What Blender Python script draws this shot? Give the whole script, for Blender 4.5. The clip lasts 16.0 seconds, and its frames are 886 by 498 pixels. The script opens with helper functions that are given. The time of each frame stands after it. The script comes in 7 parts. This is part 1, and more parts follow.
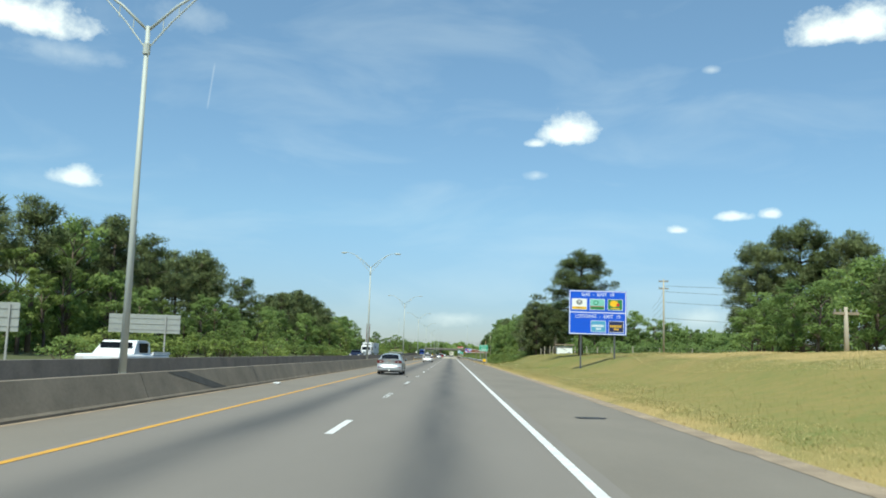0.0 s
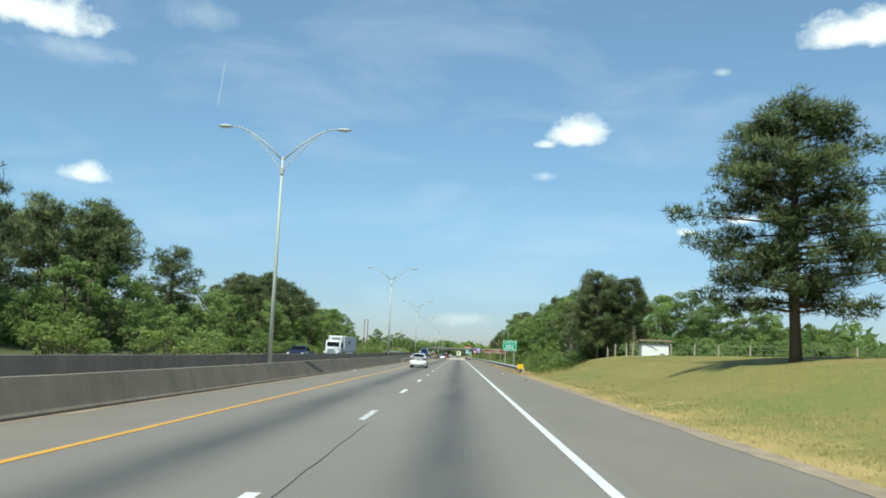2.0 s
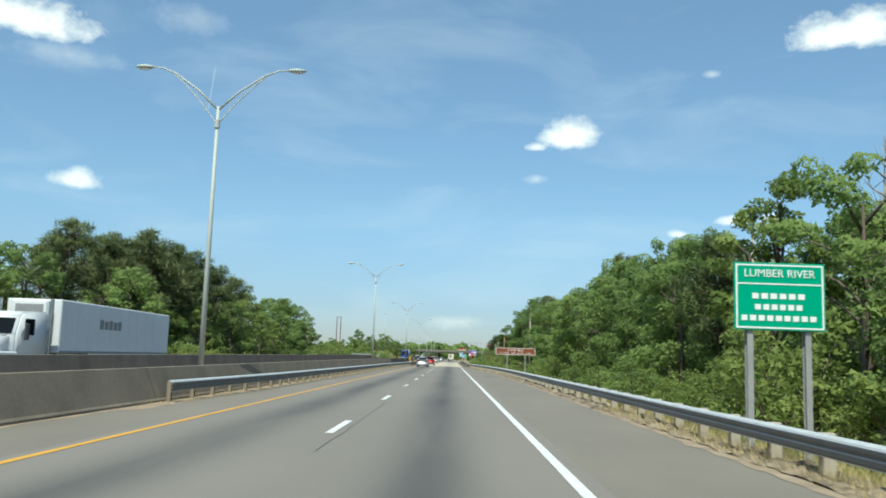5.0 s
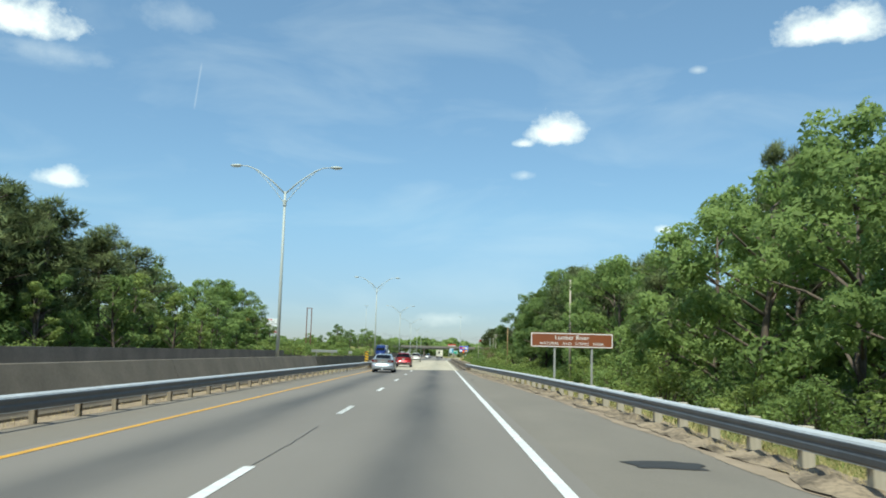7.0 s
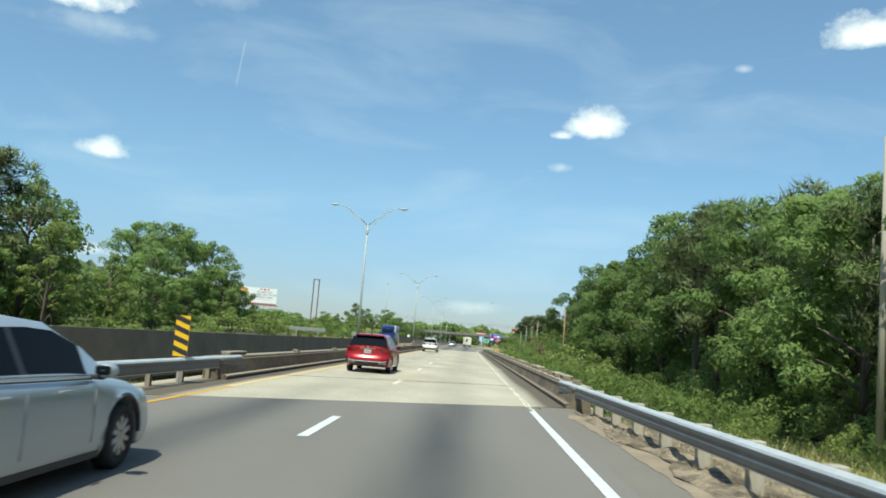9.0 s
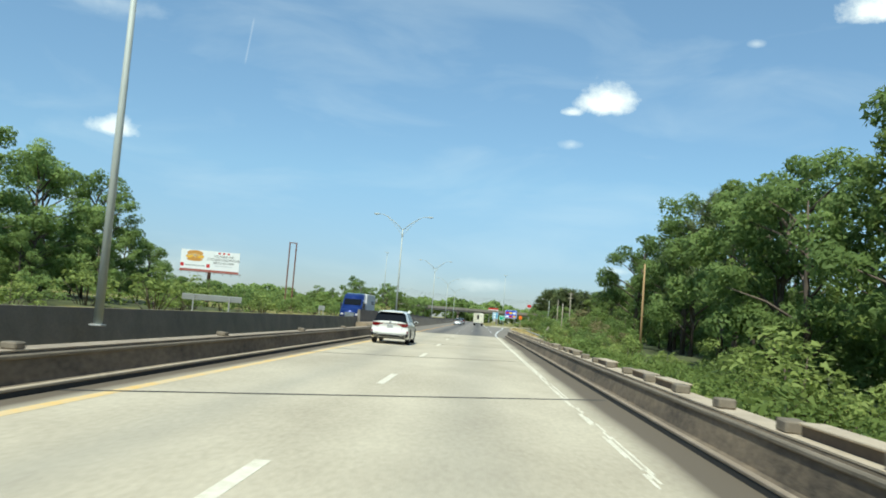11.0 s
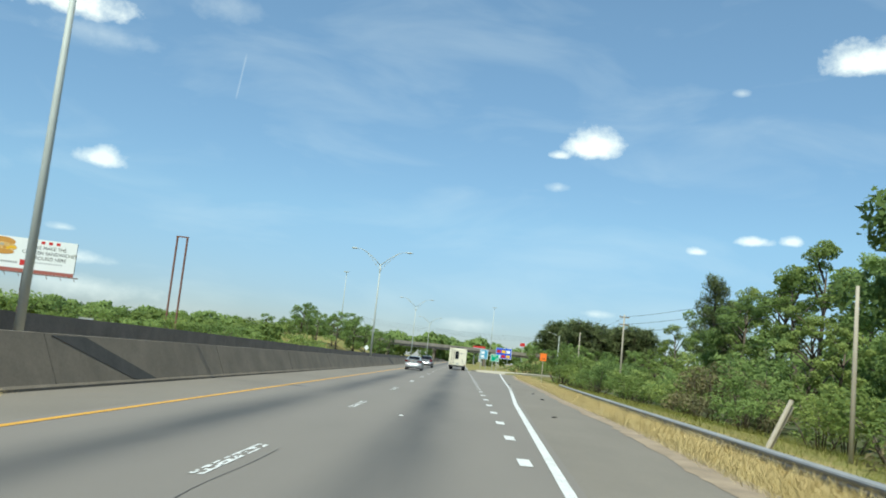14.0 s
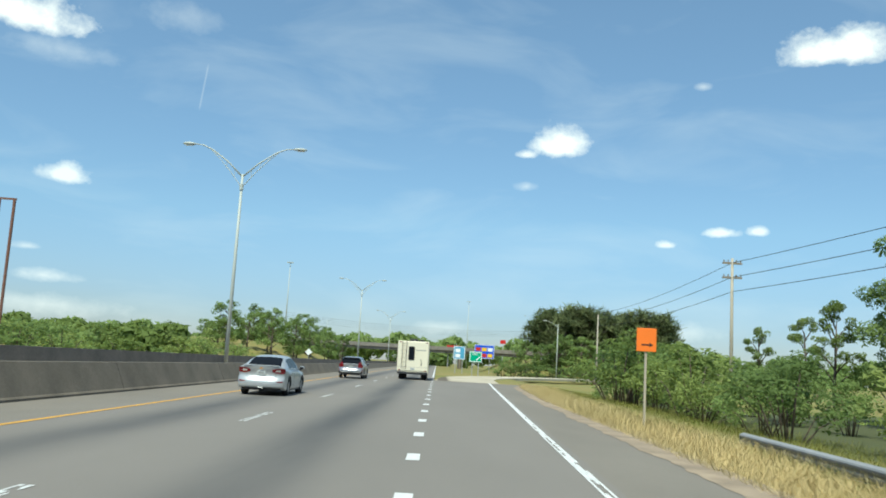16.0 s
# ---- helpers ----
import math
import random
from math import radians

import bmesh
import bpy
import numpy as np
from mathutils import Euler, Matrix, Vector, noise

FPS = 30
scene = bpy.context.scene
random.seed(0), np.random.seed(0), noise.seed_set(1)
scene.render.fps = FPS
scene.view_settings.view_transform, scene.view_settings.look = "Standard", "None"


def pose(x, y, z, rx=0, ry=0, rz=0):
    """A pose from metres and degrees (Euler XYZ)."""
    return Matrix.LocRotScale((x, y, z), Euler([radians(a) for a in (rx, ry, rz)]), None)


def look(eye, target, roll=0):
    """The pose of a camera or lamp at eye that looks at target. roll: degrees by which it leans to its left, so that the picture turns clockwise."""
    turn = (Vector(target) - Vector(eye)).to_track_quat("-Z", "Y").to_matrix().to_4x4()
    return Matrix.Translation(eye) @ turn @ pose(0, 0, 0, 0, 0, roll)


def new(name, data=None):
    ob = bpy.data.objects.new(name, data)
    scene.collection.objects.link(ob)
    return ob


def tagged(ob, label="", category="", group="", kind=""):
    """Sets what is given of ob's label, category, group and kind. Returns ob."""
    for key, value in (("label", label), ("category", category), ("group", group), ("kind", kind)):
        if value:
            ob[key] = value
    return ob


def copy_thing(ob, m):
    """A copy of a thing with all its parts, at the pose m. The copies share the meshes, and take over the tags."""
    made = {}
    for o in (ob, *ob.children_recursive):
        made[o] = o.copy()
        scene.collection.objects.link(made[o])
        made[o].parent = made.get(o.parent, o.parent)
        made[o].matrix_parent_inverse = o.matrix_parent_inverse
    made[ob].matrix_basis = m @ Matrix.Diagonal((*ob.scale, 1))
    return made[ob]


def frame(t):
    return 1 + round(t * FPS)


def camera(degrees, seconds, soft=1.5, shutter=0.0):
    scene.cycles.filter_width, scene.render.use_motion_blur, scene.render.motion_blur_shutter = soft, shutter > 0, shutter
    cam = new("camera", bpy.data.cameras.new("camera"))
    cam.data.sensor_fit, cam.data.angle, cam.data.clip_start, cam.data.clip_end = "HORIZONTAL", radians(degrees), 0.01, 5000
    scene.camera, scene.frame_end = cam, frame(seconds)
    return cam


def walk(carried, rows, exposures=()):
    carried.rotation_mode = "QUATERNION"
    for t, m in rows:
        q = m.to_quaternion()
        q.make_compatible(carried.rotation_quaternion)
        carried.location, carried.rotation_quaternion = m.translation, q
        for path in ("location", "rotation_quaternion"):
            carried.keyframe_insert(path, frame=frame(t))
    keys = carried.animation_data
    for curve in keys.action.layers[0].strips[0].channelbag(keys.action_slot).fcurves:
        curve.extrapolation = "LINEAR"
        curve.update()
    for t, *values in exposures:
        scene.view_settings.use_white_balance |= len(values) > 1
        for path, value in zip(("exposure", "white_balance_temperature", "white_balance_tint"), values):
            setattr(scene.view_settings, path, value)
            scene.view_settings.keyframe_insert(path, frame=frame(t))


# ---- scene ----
# The camera: a phone held in a car that drives along +y.
cam = camera(55.26, 16.0, soft=1.8, shutter=0.07)
EYE = 1.418
ROWS = [
    (0, 0.54, 0.0, 0.78, 7.06, 1.73), (0.5, 0.47, 14.44, 0.73, 6.76, 2.27), (1, 0.39, 28.91, 1.14, 6.62, 1.71),
    (1.5, 0.32, 43.45, 1.37, 6.71, 2.39), (2, 0.41, 58.11, 1.33, 7.04, 2.43), (2.5, 0.39, 72.78, 1.08, 7.18, 2.44),
    (3, 0.37, 87.43, 0.92, 7.13, 2.05), (3.5, 0.35, 102.04, 0.92, 7.06, 1.91), (4, 0.46, 116.59, 1.1, 7.11, 1.68),
    (6.5, 0.72, 188.51, -0.03, 7.47, 2.1), (7, 0.76, 202.72, -0.02, 7.09, 1.47), (7.5, 0.73, 216.95, 0.54, 6.97, 2.49),
    (8, 0.7, 231.22, 1.48, 7.35, 3.67), (10.5, 0.35, 302.82, 2.13, 3.97, 4.96), (11, 0.31, 317.24, 2.69, 4.57, 4.56),
    (11.5, 0.26, 331.64, 2.91, 6.06, 5.38), (12, 0.22, 345.91, 2.79, 6.83, 5.33), (12.5, 0.31, 359.92, 2.75, 7.17, 5.86),
    (13, 0.55, 373.73, 2.7, 7.12, 6.43), (13.5, 0.79, 387.29, 2.37, 7.14, 5.67), (14, 1.05, 400.58, 1.97, 7.3, 5.89),
    (14.5, 1.31, 413.69, 1.52, 6.83, 5.35), (15, 1.67, 426.72, 0.47, 6.35, 3.88), (15.5, 2.04, 439.66, -0.11, 6.69, 3.39),
    (16, 2.41, 452.56, 0.02, 7.65, 3.31)]
walk(cam, [(t, pose(x, y, EYE, 90 + pitch, 0, yaw) @ pose(0, 0, 0, 0, 0, roll)) for t, x, y, yaw, pitch, roll in ROWS],
     exposures=[(0, 0.14, 6480, -5), (16, 0.14, 6480, -5)])

# ---- world and sun ----
SUN_EL, SUN_AZ = 57.5, 194.0        # azimuth clockwise from +y: behind the car and to its left


def sun_way():
    a, e = radians(SUN_AZ), radians(SUN_EL)
    return Vector((math.sin(a) * math.cos(e), math.cos(a) * math.cos(e), math.sin(e)))


lamp = new("sun", bpy.data.lights.new("sun", "SUN"))
lamp.data.energy, lamp.data.angle, lamp.data.color = 4.7, radians(0.53), (1.0, 0.955, 0.88)
lamp.matrix_world = look((0, 0, 60), Vector((0, 0, 60)) - sun_way())

world = bpy.data.worlds.new("sky")
scene.world = world
world.use_nodes = True
WN, WL = world.node_tree.nodes, world.node_tree.links
WN.clear()


def wmath(op, a, b=None, c=None, clamp=False):
    n = WN.new("ShaderNodeMath")
    n.operation, n.use_clamp = op, clamp
    for i, v in enumerate((a, b, c)):
        if v is None:
            continue
        if isinstance(v, (int, float)):
            n.inputs[i].default_value = v
        else:
            WL.new(v, n.inputs[i])
    return n.outputs[0]


coords = WN.new("ShaderNodeTexCoord").outputs["Generated"]


def wdot(way):
    n = WN.new("ShaderNodeVectorMath")
    n.operation = "DOT_PRODUCT"
    WL.new(coords, n.inputs[0])
    n.inputs[1].default_value = way
    return n.outputs["Value"]


def wnoise(scale, detail, rough, stretch=(1, 1, 1), warp=0.0):
    m = WN.new("ShaderNodeMapping")
    m.inputs["Scale"].default_value = stretch
    WL.new(coords, m.inputs[0])
    n = WN.new("ShaderNodeTexNoise")
    n.inputs["Scale"].default_value, n.inputs["Detail"].default_value = scale, detail
    n.inputs["Roughness"].default_value, n.inputs["Distortion"].default_value = rough, warp
    WL.new(m.outputs[0], n.inputs["Vector"])
    return n.outputs["Fac"]


puff = wnoise(34, 6, 0.6, (1, 1, 1.25))
fine = wnoise(110, 4, 0.55)
# azimuth, elevation, half width, half height above and below its base line (degrees), density
CLOUDS = [
    (7.6, 14.65, 2.3, 1.7, 0.65, 1.0), (5.4, 14.25, 1.0, 0.45, 0.3, 0.8), (5.45, 12.15, 0.8, 0.4, 0.35, 0.45),
    (25.4, 20.1, 4.0, 1.9, 0.7, 1.0), (17.1, 18.65, 0.6, 0.3, 0.22, 0.4), (-28.6, 19.3, 4.6, 1.7, 1.0, 1.0),
    (-25.6, 17.7, 3.8, 0.7, 0.8, 0.26), (-24.7, 10.1, 1.7, 1.0, 0.6, 0.85), (14.9, 8.45, 0.75, 0.45, 0.25, 0.8),
    (18.3, 9.3, 1.25, 0.5, 0.3, 0.85), (20.6, 9.4, 0.75, 0.55, 0.3, 0.8), (-25.2, 3.9, 2.4, 0.6, 0.4, 0.6),
    (-26.2, 5.6, 1.1, 0.35, 0.2, 0.55), (8.6, 3.9, 1.5, 0.3, 0.3, 0.55), (0.4, 2.4, 2.6, 0.5, 0.6, 0.35),
    (-18.6, 20.9, 2.6, 1.3, 1.1, 0.22), (-24.5, 2.2, 5.0, 0.7, 0.9, 0.45), (16.5, 2.8, 2.4, 0.8, 0.8, 0.4)]
cover = None
for az, el, wide, up, down, dense in CLOUDS:
    a, e = radians(az), radians(el)
    ahead = (math.sin(a) * math.cos(e), math.cos(a) * math.cos(e), math.sin(e))
    right = (math.cos(a), -math.sin(a), 0)
    above = (-math.sin(a) * math.sin(e), -math.cos(a) * math.sin(e), math.cos(e))
    u = wmath("MULTIPLY", wdot(right), 1 / radians(wide))
    v = wdot(above)
    v = wmath("MAXIMUM", wmath("MULTIPLY", v, 1 / radians(up)), wmath("MULTIPLY", v, -1 / radians(down)))
    r = wmath("SQRT", wmath("ADD", wmath("MULTIPLY", u, u), wmath("MULTIPLY", v, v)))
    firm = dense > 0.75
    lump = wmath("MULTIPLY_ADD", puff, 1.45 if firm else 1.7, wmath("MULTIPLY_ADD", fine, 0.1 if firm else 0.2, -0.77 if firm else -0.95))
    m = wmath("MULTIPLY", wmath("SUBTRACT", wmath("ADD", lump, 0.95), r), 1.6 if firm else 0.9, clamp=True)
    m = wmath("MULTIPLY", m, wmath("GREATER_THAN", wdot(ahead), 0.5))
    m = wmath("MULTIPLY", wmath("SMOOTH_MIN", m, 1.0, 0.2), dense, clamp=True)
    cover = m if cover is None else wmath("MAXIMUM", cover, m)
# a short thin vapour trail
trail = wmath("SUBTRACT", 1.0, wmath("MULTIPLY", wmath("ABSOLUTE", wdot((-0.944, -0.316, 0.094))), 700), clamp=True)
trail = wmath("MULTIPLY", trail, wmath("MULTIPLY", wmath("SUBTRACT", wdot((-0.2784, 0.9157, 0.2899)), math.cos(radians(1.5))), 6000, clamp=True))
cover = wmath("MAXIMUM", cover, wmath("MULTIPLY", trail, 0.17))
# thin high veils, drawn out sideways
veil = wnoise(5.0, 5, 0.54, (1, 0.8, 3.2), 0.5)
veil = wmath("MULTIPLY", wmath("SUBTRACT", veil, 0.47), 0.62, clamp=True)
sky = WN.new("ShaderNodeTexSky")
sky.sky_type, sky.sun_disc = "NISHITA", False
sky.sun_elevation, sky.sun_rotation = radians(SUN_EL), radians(SUN_AZ)
sky.air_density, sky.dust_density, sky.ozone_density = 1.0, 0.25, 1.0
SKY_STRENGTH = 0.14
# clear dry air: the lowest part of the sky stays blue instead of glaring
lowest = WN.new("ShaderNodeSeparateXYZ")
WL.new(coords, lowest.inputs[0])
grade = WN.new("ShaderNodeValToRGB")
WL.new(lowest.outputs[2], grade.inputs[0])
for place, colour in ((0.0, (0.4, 0.445, 0.64, 1)), (0.06, (0.485, 0.555, 0.75, 1)), (0.16, (0.69, 0.785, 0.885, 1)), (0.4, (0.93, 1.0, 1.03, 1))):
    e = grade.color_ramp.elements.new(place) if place not in (0.0,) else grade.color_ramp.elements[0]
    e.position, e.color = place, colour
grade.color_ramp.elements[-1].color = (0.96, 1.0, 1.04, 1)
graded = WN.new("ShaderNodeMixRGB")
graded.blend_type = "MULTIPLY"
graded.inputs[0].default_value = 1.0
WL.new(sky.outputs[0], graded.inputs[1])
WL.new(grade.outputs[0], graded.inputs[2])
mix1 = WN.new("ShaderNodeMixRGB")
WL.new(veil, mix1.inputs[0])
WL.new(graded.outputs[0], mix1.inputs[1])
mix1.inputs[2].default_value = (6.2, 6.6, 7.0, 1)
mix2 = WN.new("ShaderNodeMixRGB")
WL.new(cover, mix2.inputs[0])
WL.new(mix1.outputs[0], mix2.inputs[1])
mix2.inputs[2].default_value = (7.6, 7.7, 7.8, 1)
back = WN.new("ShaderNodeBackground")
back.inputs[1].default_value = SKY_STRENGTH
WL.new(mix2.outputs[0], back.inputs[0])
WL.new(back.outputs[0], WN.new("ShaderNodeOutputWorld").inputs[0])


# ---- materials ----
def material(name, colour, rough=0.7, metal=0.0, dark=None, scale=3.0, fine_scale=60.0, vary=0.5, bump=0.0, bump_scale=None,
             per_object=0.0, per_island=0.0, stretch=(1, 1, 1), coat=0.0, spec=0.5, through_light=0.0, glow=0.0):
    """A surface with colour that wanders at two scales, and fine relief."""
    m = bpy.data.materials.new(name)
    m.use_nodes = True
    N, L = m.node_tree.nodes, m.node_tree.links
    b = N["Principled BSDF"]
    b.inputs["Roughness"].default_value, b.inputs["Metallic"].default_value = rough, metal
    b.inputs["Coat Weight"].default_value, b.inputs["Specular IOR Level"].default_value = coat, spec
    b.inputs["Coat Roughness"].default_value = 0.06
    dark = dark or tuple(c * 0.7 for c in colour)
    tc = N.new("ShaderNodeTexCoord").outputs["Object"]
    mp = N.new("ShaderNodeMapping")
    mp.inputs["Scale"].default_value = stretch
    L.new(tc, mp.inputs[0])

    def noise_of(s, detail=5.0):
        n = N.new("ShaderNodeTexNoise")
        n.inputs["Scale"].default_value, n.inputs["Detail"].default_value = s, detail
        n.inputs["Roughness"].default_value = 0.6
        L.new(mp.outputs[0], n.inputs["Vector"])
        return n.outputs["Fac"]

    def calc(op, a, v, c=None):
        n = N.new("ShaderNodeMath")
        n.operation, n.use_clamp = op, op == "MULTIPLY_ADD"
        for i, q in enumerate((a, v, c)):
            if isinstance(q, (int, float)):
                n.inputs[i].default_value = q
            elif q is not None:
                L.new(q, n.inputs[i])
        return n.outputs[0]

    big, small = noise_of(scale), noise_of(fine_scale, 3.0)
    fac = calc("ADD", calc("MULTIPLY", big, 0.65), calc("MULTIPLY", small, 0.35))
    if per_object:
        fac = calc("ADD", fac, calc("MULTIPLY", calc("SUBTRACT", N.new("ShaderNodeObjectInfo").outputs["Random"], 0.5), per_object))
    if per_island:
        fac = calc("ADD", fac, calc("MULTIPLY", calc("SUBTRACT", N.new("ShaderNodeNewGeometry").outputs["Random Per Island"], 0.5), per_island))
    fac = calc("MULTIPLY_ADD", calc("SUBTRACT", fac, 0.5), 2.2 * vary * 2, 0.5)
    mix = N.new("ShaderNodeMixRGB")
    L.new(fac, mix.inputs[0])
    mix.inputs[1].default_value, mix.inputs[2].default_value = (*dark, 1), (*colour, 1)
    L.new(mix.outputs[0], b.inputs["Base Color"])
    if bump:
        bp = N.new("ShaderNodeBump")
        bp.inputs["Strength"].default_value = bump
        bp.inputs["Distance"].default_value = 0.02
        L.new(noise_of(bump_scale or fine_scale, 4.0), bp.inputs["Height"])
        L.new(bp.outputs[0], b.inputs["Normal"])
    if glow:
        L.new(mix.outputs[0], b.inputs["Emission Color"])
        b.inputs["Emission Strength"].default_value = glow
    if through_light:
        t = N.new("ShaderNodeBsdfTranslucent")
        L.new(mix.outputs[0], t.inputs[0])
        mx = N.new("ShaderNodeMixShader")
        mx.inputs[0].default_value = through_light
        L.new(b.outputs[0], mx.inputs[1])
        L.new(t.outputs[0], mx.inputs[2])
        L.new(mx.outputs[0], N["Material Output"].inputs[0])
    return m


M = {}
M["asphalt"] = material("asphalt", (0.238, 0.213, 0.184), 0.85, dark=(0.172, 0.154, 0.133), scale=0.35, fine_scale=45, vary=0.35, bump=0.35, bump_scale=90, stretch=(1, 0.25, 1))
M["shoulder"] = material("shoulder_asphalt", (0.236, 0.208, 0.17), 0.9, dark=(0.162, 0.143, 0.117), scale=0.4, fine_scale=30, vary=0.45, bump=0.4, bump_scale=70, stretch=(1, 0.4, 1))
M["far_asphalt"] = material("far_asphalt", (0.22, 0.215, 0.205), 0.9, scale=0.3, fine_scale=20, vary=0.3)
M["deck"] = material("bridge_concrete", (0.575, 0.51, 0.385), 0.9, dark=(0.37, 0.32, 0.235), scale=0.45, fine_scale=14, vary=0.7, bump=0.3, bump_scale=50, stretch=(1, 0.35, 1))
M["deck_dark"] = material("bridge_wheel_track", (0.46, 0.43, 0.36), 0.85, dark=(0.33, 0.31, 0.26), scale=0.6, fine_scale=14, vary=0.6, stretch=(1, 0.15, 1))
M["white_paint"] = material("road_white", (0.82, 0.82, 0.79), 0.7, dark=(0.5, 0.5, 0.48), scale=4, fine_scale=25, vary=0.55)
M["worn_white"] = material("worn_road_white", (0.78, 0.78, 0.74), 0.75, dark=(0.22, 0.22, 0.21), scale=5, fine_scale=22, vary=0.9)
M["yellow_paint"] = material("road_yellow", (0.72, 0.38, 0.035), 0.7, dark=(0.5, 0.27, 0.05), scale=2, fine_scale=20, vary=0.6)
M["concrete"] = material("barrier_concrete", (0.24, 0.2, 0.15), 0.92, dark=(0.125, 0.105, 0.078), scale=0.8, fine_scale=14, vary=0.6, bump=0.35, bump_scale=35)
M["dark_concrete"] = material("weathered_concrete", (0.26, 0.235, 0.2), 0.93, dark=(0.14, 0.127, 0.108), scale=0.9, fine_scale=12, vary=0.6, bump=0.4, bump_scale=30)
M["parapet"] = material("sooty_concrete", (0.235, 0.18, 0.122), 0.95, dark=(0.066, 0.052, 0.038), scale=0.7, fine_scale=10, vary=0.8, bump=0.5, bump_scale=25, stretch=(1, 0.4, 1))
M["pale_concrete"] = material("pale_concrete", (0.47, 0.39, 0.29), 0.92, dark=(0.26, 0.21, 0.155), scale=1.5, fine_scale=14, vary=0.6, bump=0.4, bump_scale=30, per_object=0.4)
M["tar"] = material("tar", (0.045, 0.043, 0.04), 0.7, dark=(0.03, 0.029, 0.027))
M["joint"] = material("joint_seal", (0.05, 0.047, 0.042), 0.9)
M["sand"] = material("washed_sand", (0.4, 0.31, 0.215), 0.97, dark=(0.2, 0.155, 0.11), scale=1.2, fine_scale=25, vary=0.7, bump=0.5)
M["soil_grass"] = material("ground_cover", (0.15, 0.17, 0.036), 0.97, dark=(0.28, 0.21, 0.066), scale=0.07, fine_scale=2.0, vary=0.85, bump=0.6, bump_scale=8)
M["steel"] = material("galvanised_steel", (0.42, 0.42, 0.41), 0.55, 0.3, dark=(0.28, 0.28, 0.275), scale=1.5, fine_scale=20, vary=0.5)
# dark steel; on the guard rail's face the colour carries the shade
M["rail_steel"] = material("dark_shaded_steel", (0.125, 0.13, 0.135), 0.5, 0.2, dark=(0.07, 0.072, 0.075), scale=1.5, fine_scale=20, vary=0.5)
M["pole"] = material("pole_steel", (0.5, 0.53, 0.49), 0.65, 0.1, dark=(0.39, 0.42, 0.385), scale=1.0, fine_scale=15, vary=0.4)
M["wood_post"] = material("weathered_timber", (0.32, 0.27, 0.2), 0.9, dark=(0.17, 0.14, 0.1), scale=3, fine_scale=30, vary=0.6, stretch=(4, 4, 0.4))
M["pale_wood"] = material("bleached_timber", (0.5, 0.45, 0.36), 0.9, dark=(0.3, 0.26, 0.2), scale=2, fine_scale=25, vary=0.5, stretch=(4, 4, 0.3))
M["tan_wood"] = material("new_timber", (0.46, 0.3, 0.15), 0.85, dark=(0.3, 0.2, 0.1), scale=2, fine_scale=25, vary=0.5, stretch=(4, 4, 0.3))
M["rust_pole"] = material("rusty_brown_steel", (0.22, 0.1, 0.07), 0.75, dark=(0.12, 0.06, 0.045), scale=1, fine_scale=12)
M["blue"] = material("sign_blue", (0.002, 0.095, 0.66), 0.4, dark=(0.005, 0.072, 0.56), scale=0.8, fine_scale=6, vary=0.4)
M["green"] = material("sign_green", (0.0, 0.36, 0.2), 0.4, dark=(0.0, 0.31, 0.17), scale=0.8, fine_scale=6, vary=0.4)
M["brown"] = material("sign_brown", (0.24, 0.075, 0.03), 0.4, dark=(0.19, 0.06, 0.024), scale=0.8, fine_scale=6, vary=0.4)
M["orange"] = material("sign_orange", (0.9, 0.2, 0.02), 0.5, dark=(0.78, 0.17, 0.02), scale=1.5, fine_scale=8, vary=0.5)
M["sign_white"] = material("sign_white", (0.82, 0.83, 0.83), 0.4, dark=(0.72, 0.73, 0.72), scale=1, fine_scale=8, vary=0.3)
M["sign_back"] = material("sign_back", (0.42, 0.43, 0.41), 0.5, 0.4, dark=(0.3, 0.31, 0.3), scale=1, fine_scale=8)
M["yellow"] = material("marker_yellow", (0.85, 0.5, 0.01), 0.45, dark=(0.72, 0.42, 0.02), scale=2, fine_scale=10, vary=0.4)
M["black"] = material("dull_black", (0.022, 0.022, 0.022), 0.6, dark=(0.014, 0.014, 0.014))
M["red"] = material("flat_red", (0.6, 0.02, 0.02), 0.4)
M["sky_blue"] = material("flat_sky_blue", (0.1, 0.38, 0.6), 0.4)
M["teal"] = material("flat_teal", (0.25, 0.62, 0.52), 0.4)
M["leaf_green"] = material("flat_green", (0.03, 0.22, 0.06), 0.4)
M["bun"] = material("flat_bun_brown", (0.62, 0.3, 0.06), 0.5)
M["grey"] = material("flat_grey", (0.28, 0.28, 0.28), 0.6)
M["lens"] = material("lamp_glass", (0.75, 0.77, 0.78), 0.15, coat=0.5)


def leafy(name, light, dark, see=0.3):
    return material(name, light, 0.6, dark=dark, scale=0.55, fine_scale=2.2, vary=0.75, per_object=0.5, per_island=0.3, through_light=see, spec=0.18)


M["pine"] = leafy("pine_needles", (0.36, 0.43, 0.2), (0.205, 0.265, 0.115), 0.55)
M["broad"] = leafy("broad_leaves", (0.3, 0.4, 0.135), (0.17, 0.245, 0.08), 0.56)
M["brown_leaf"] = leafy("withered_leaves", (0.29, 0.25, 0.13), (0.16, 0.155, 0.075), 0.4)
M["light_leaf"] = leafy("young_leaves", (0.33, 0.4, 0.125), (0.17, 0.235, 0.065), 0.5)
M["bark"] = material("bark", (0.17, 0.13, 0.1), 0.95, dark=(0.07, 0.055, 0.045), scale=2, fine_scale=14, vary=0.7, bump=0.6, bump_scale=10, stretch=(3, 3, 0.5))
M["dead"] = material("bare_wood", (0.42, 0.37, 0.3), 0.95, dark=(0.25, 0.21, 0.17), scale=2, fine_scale=14)
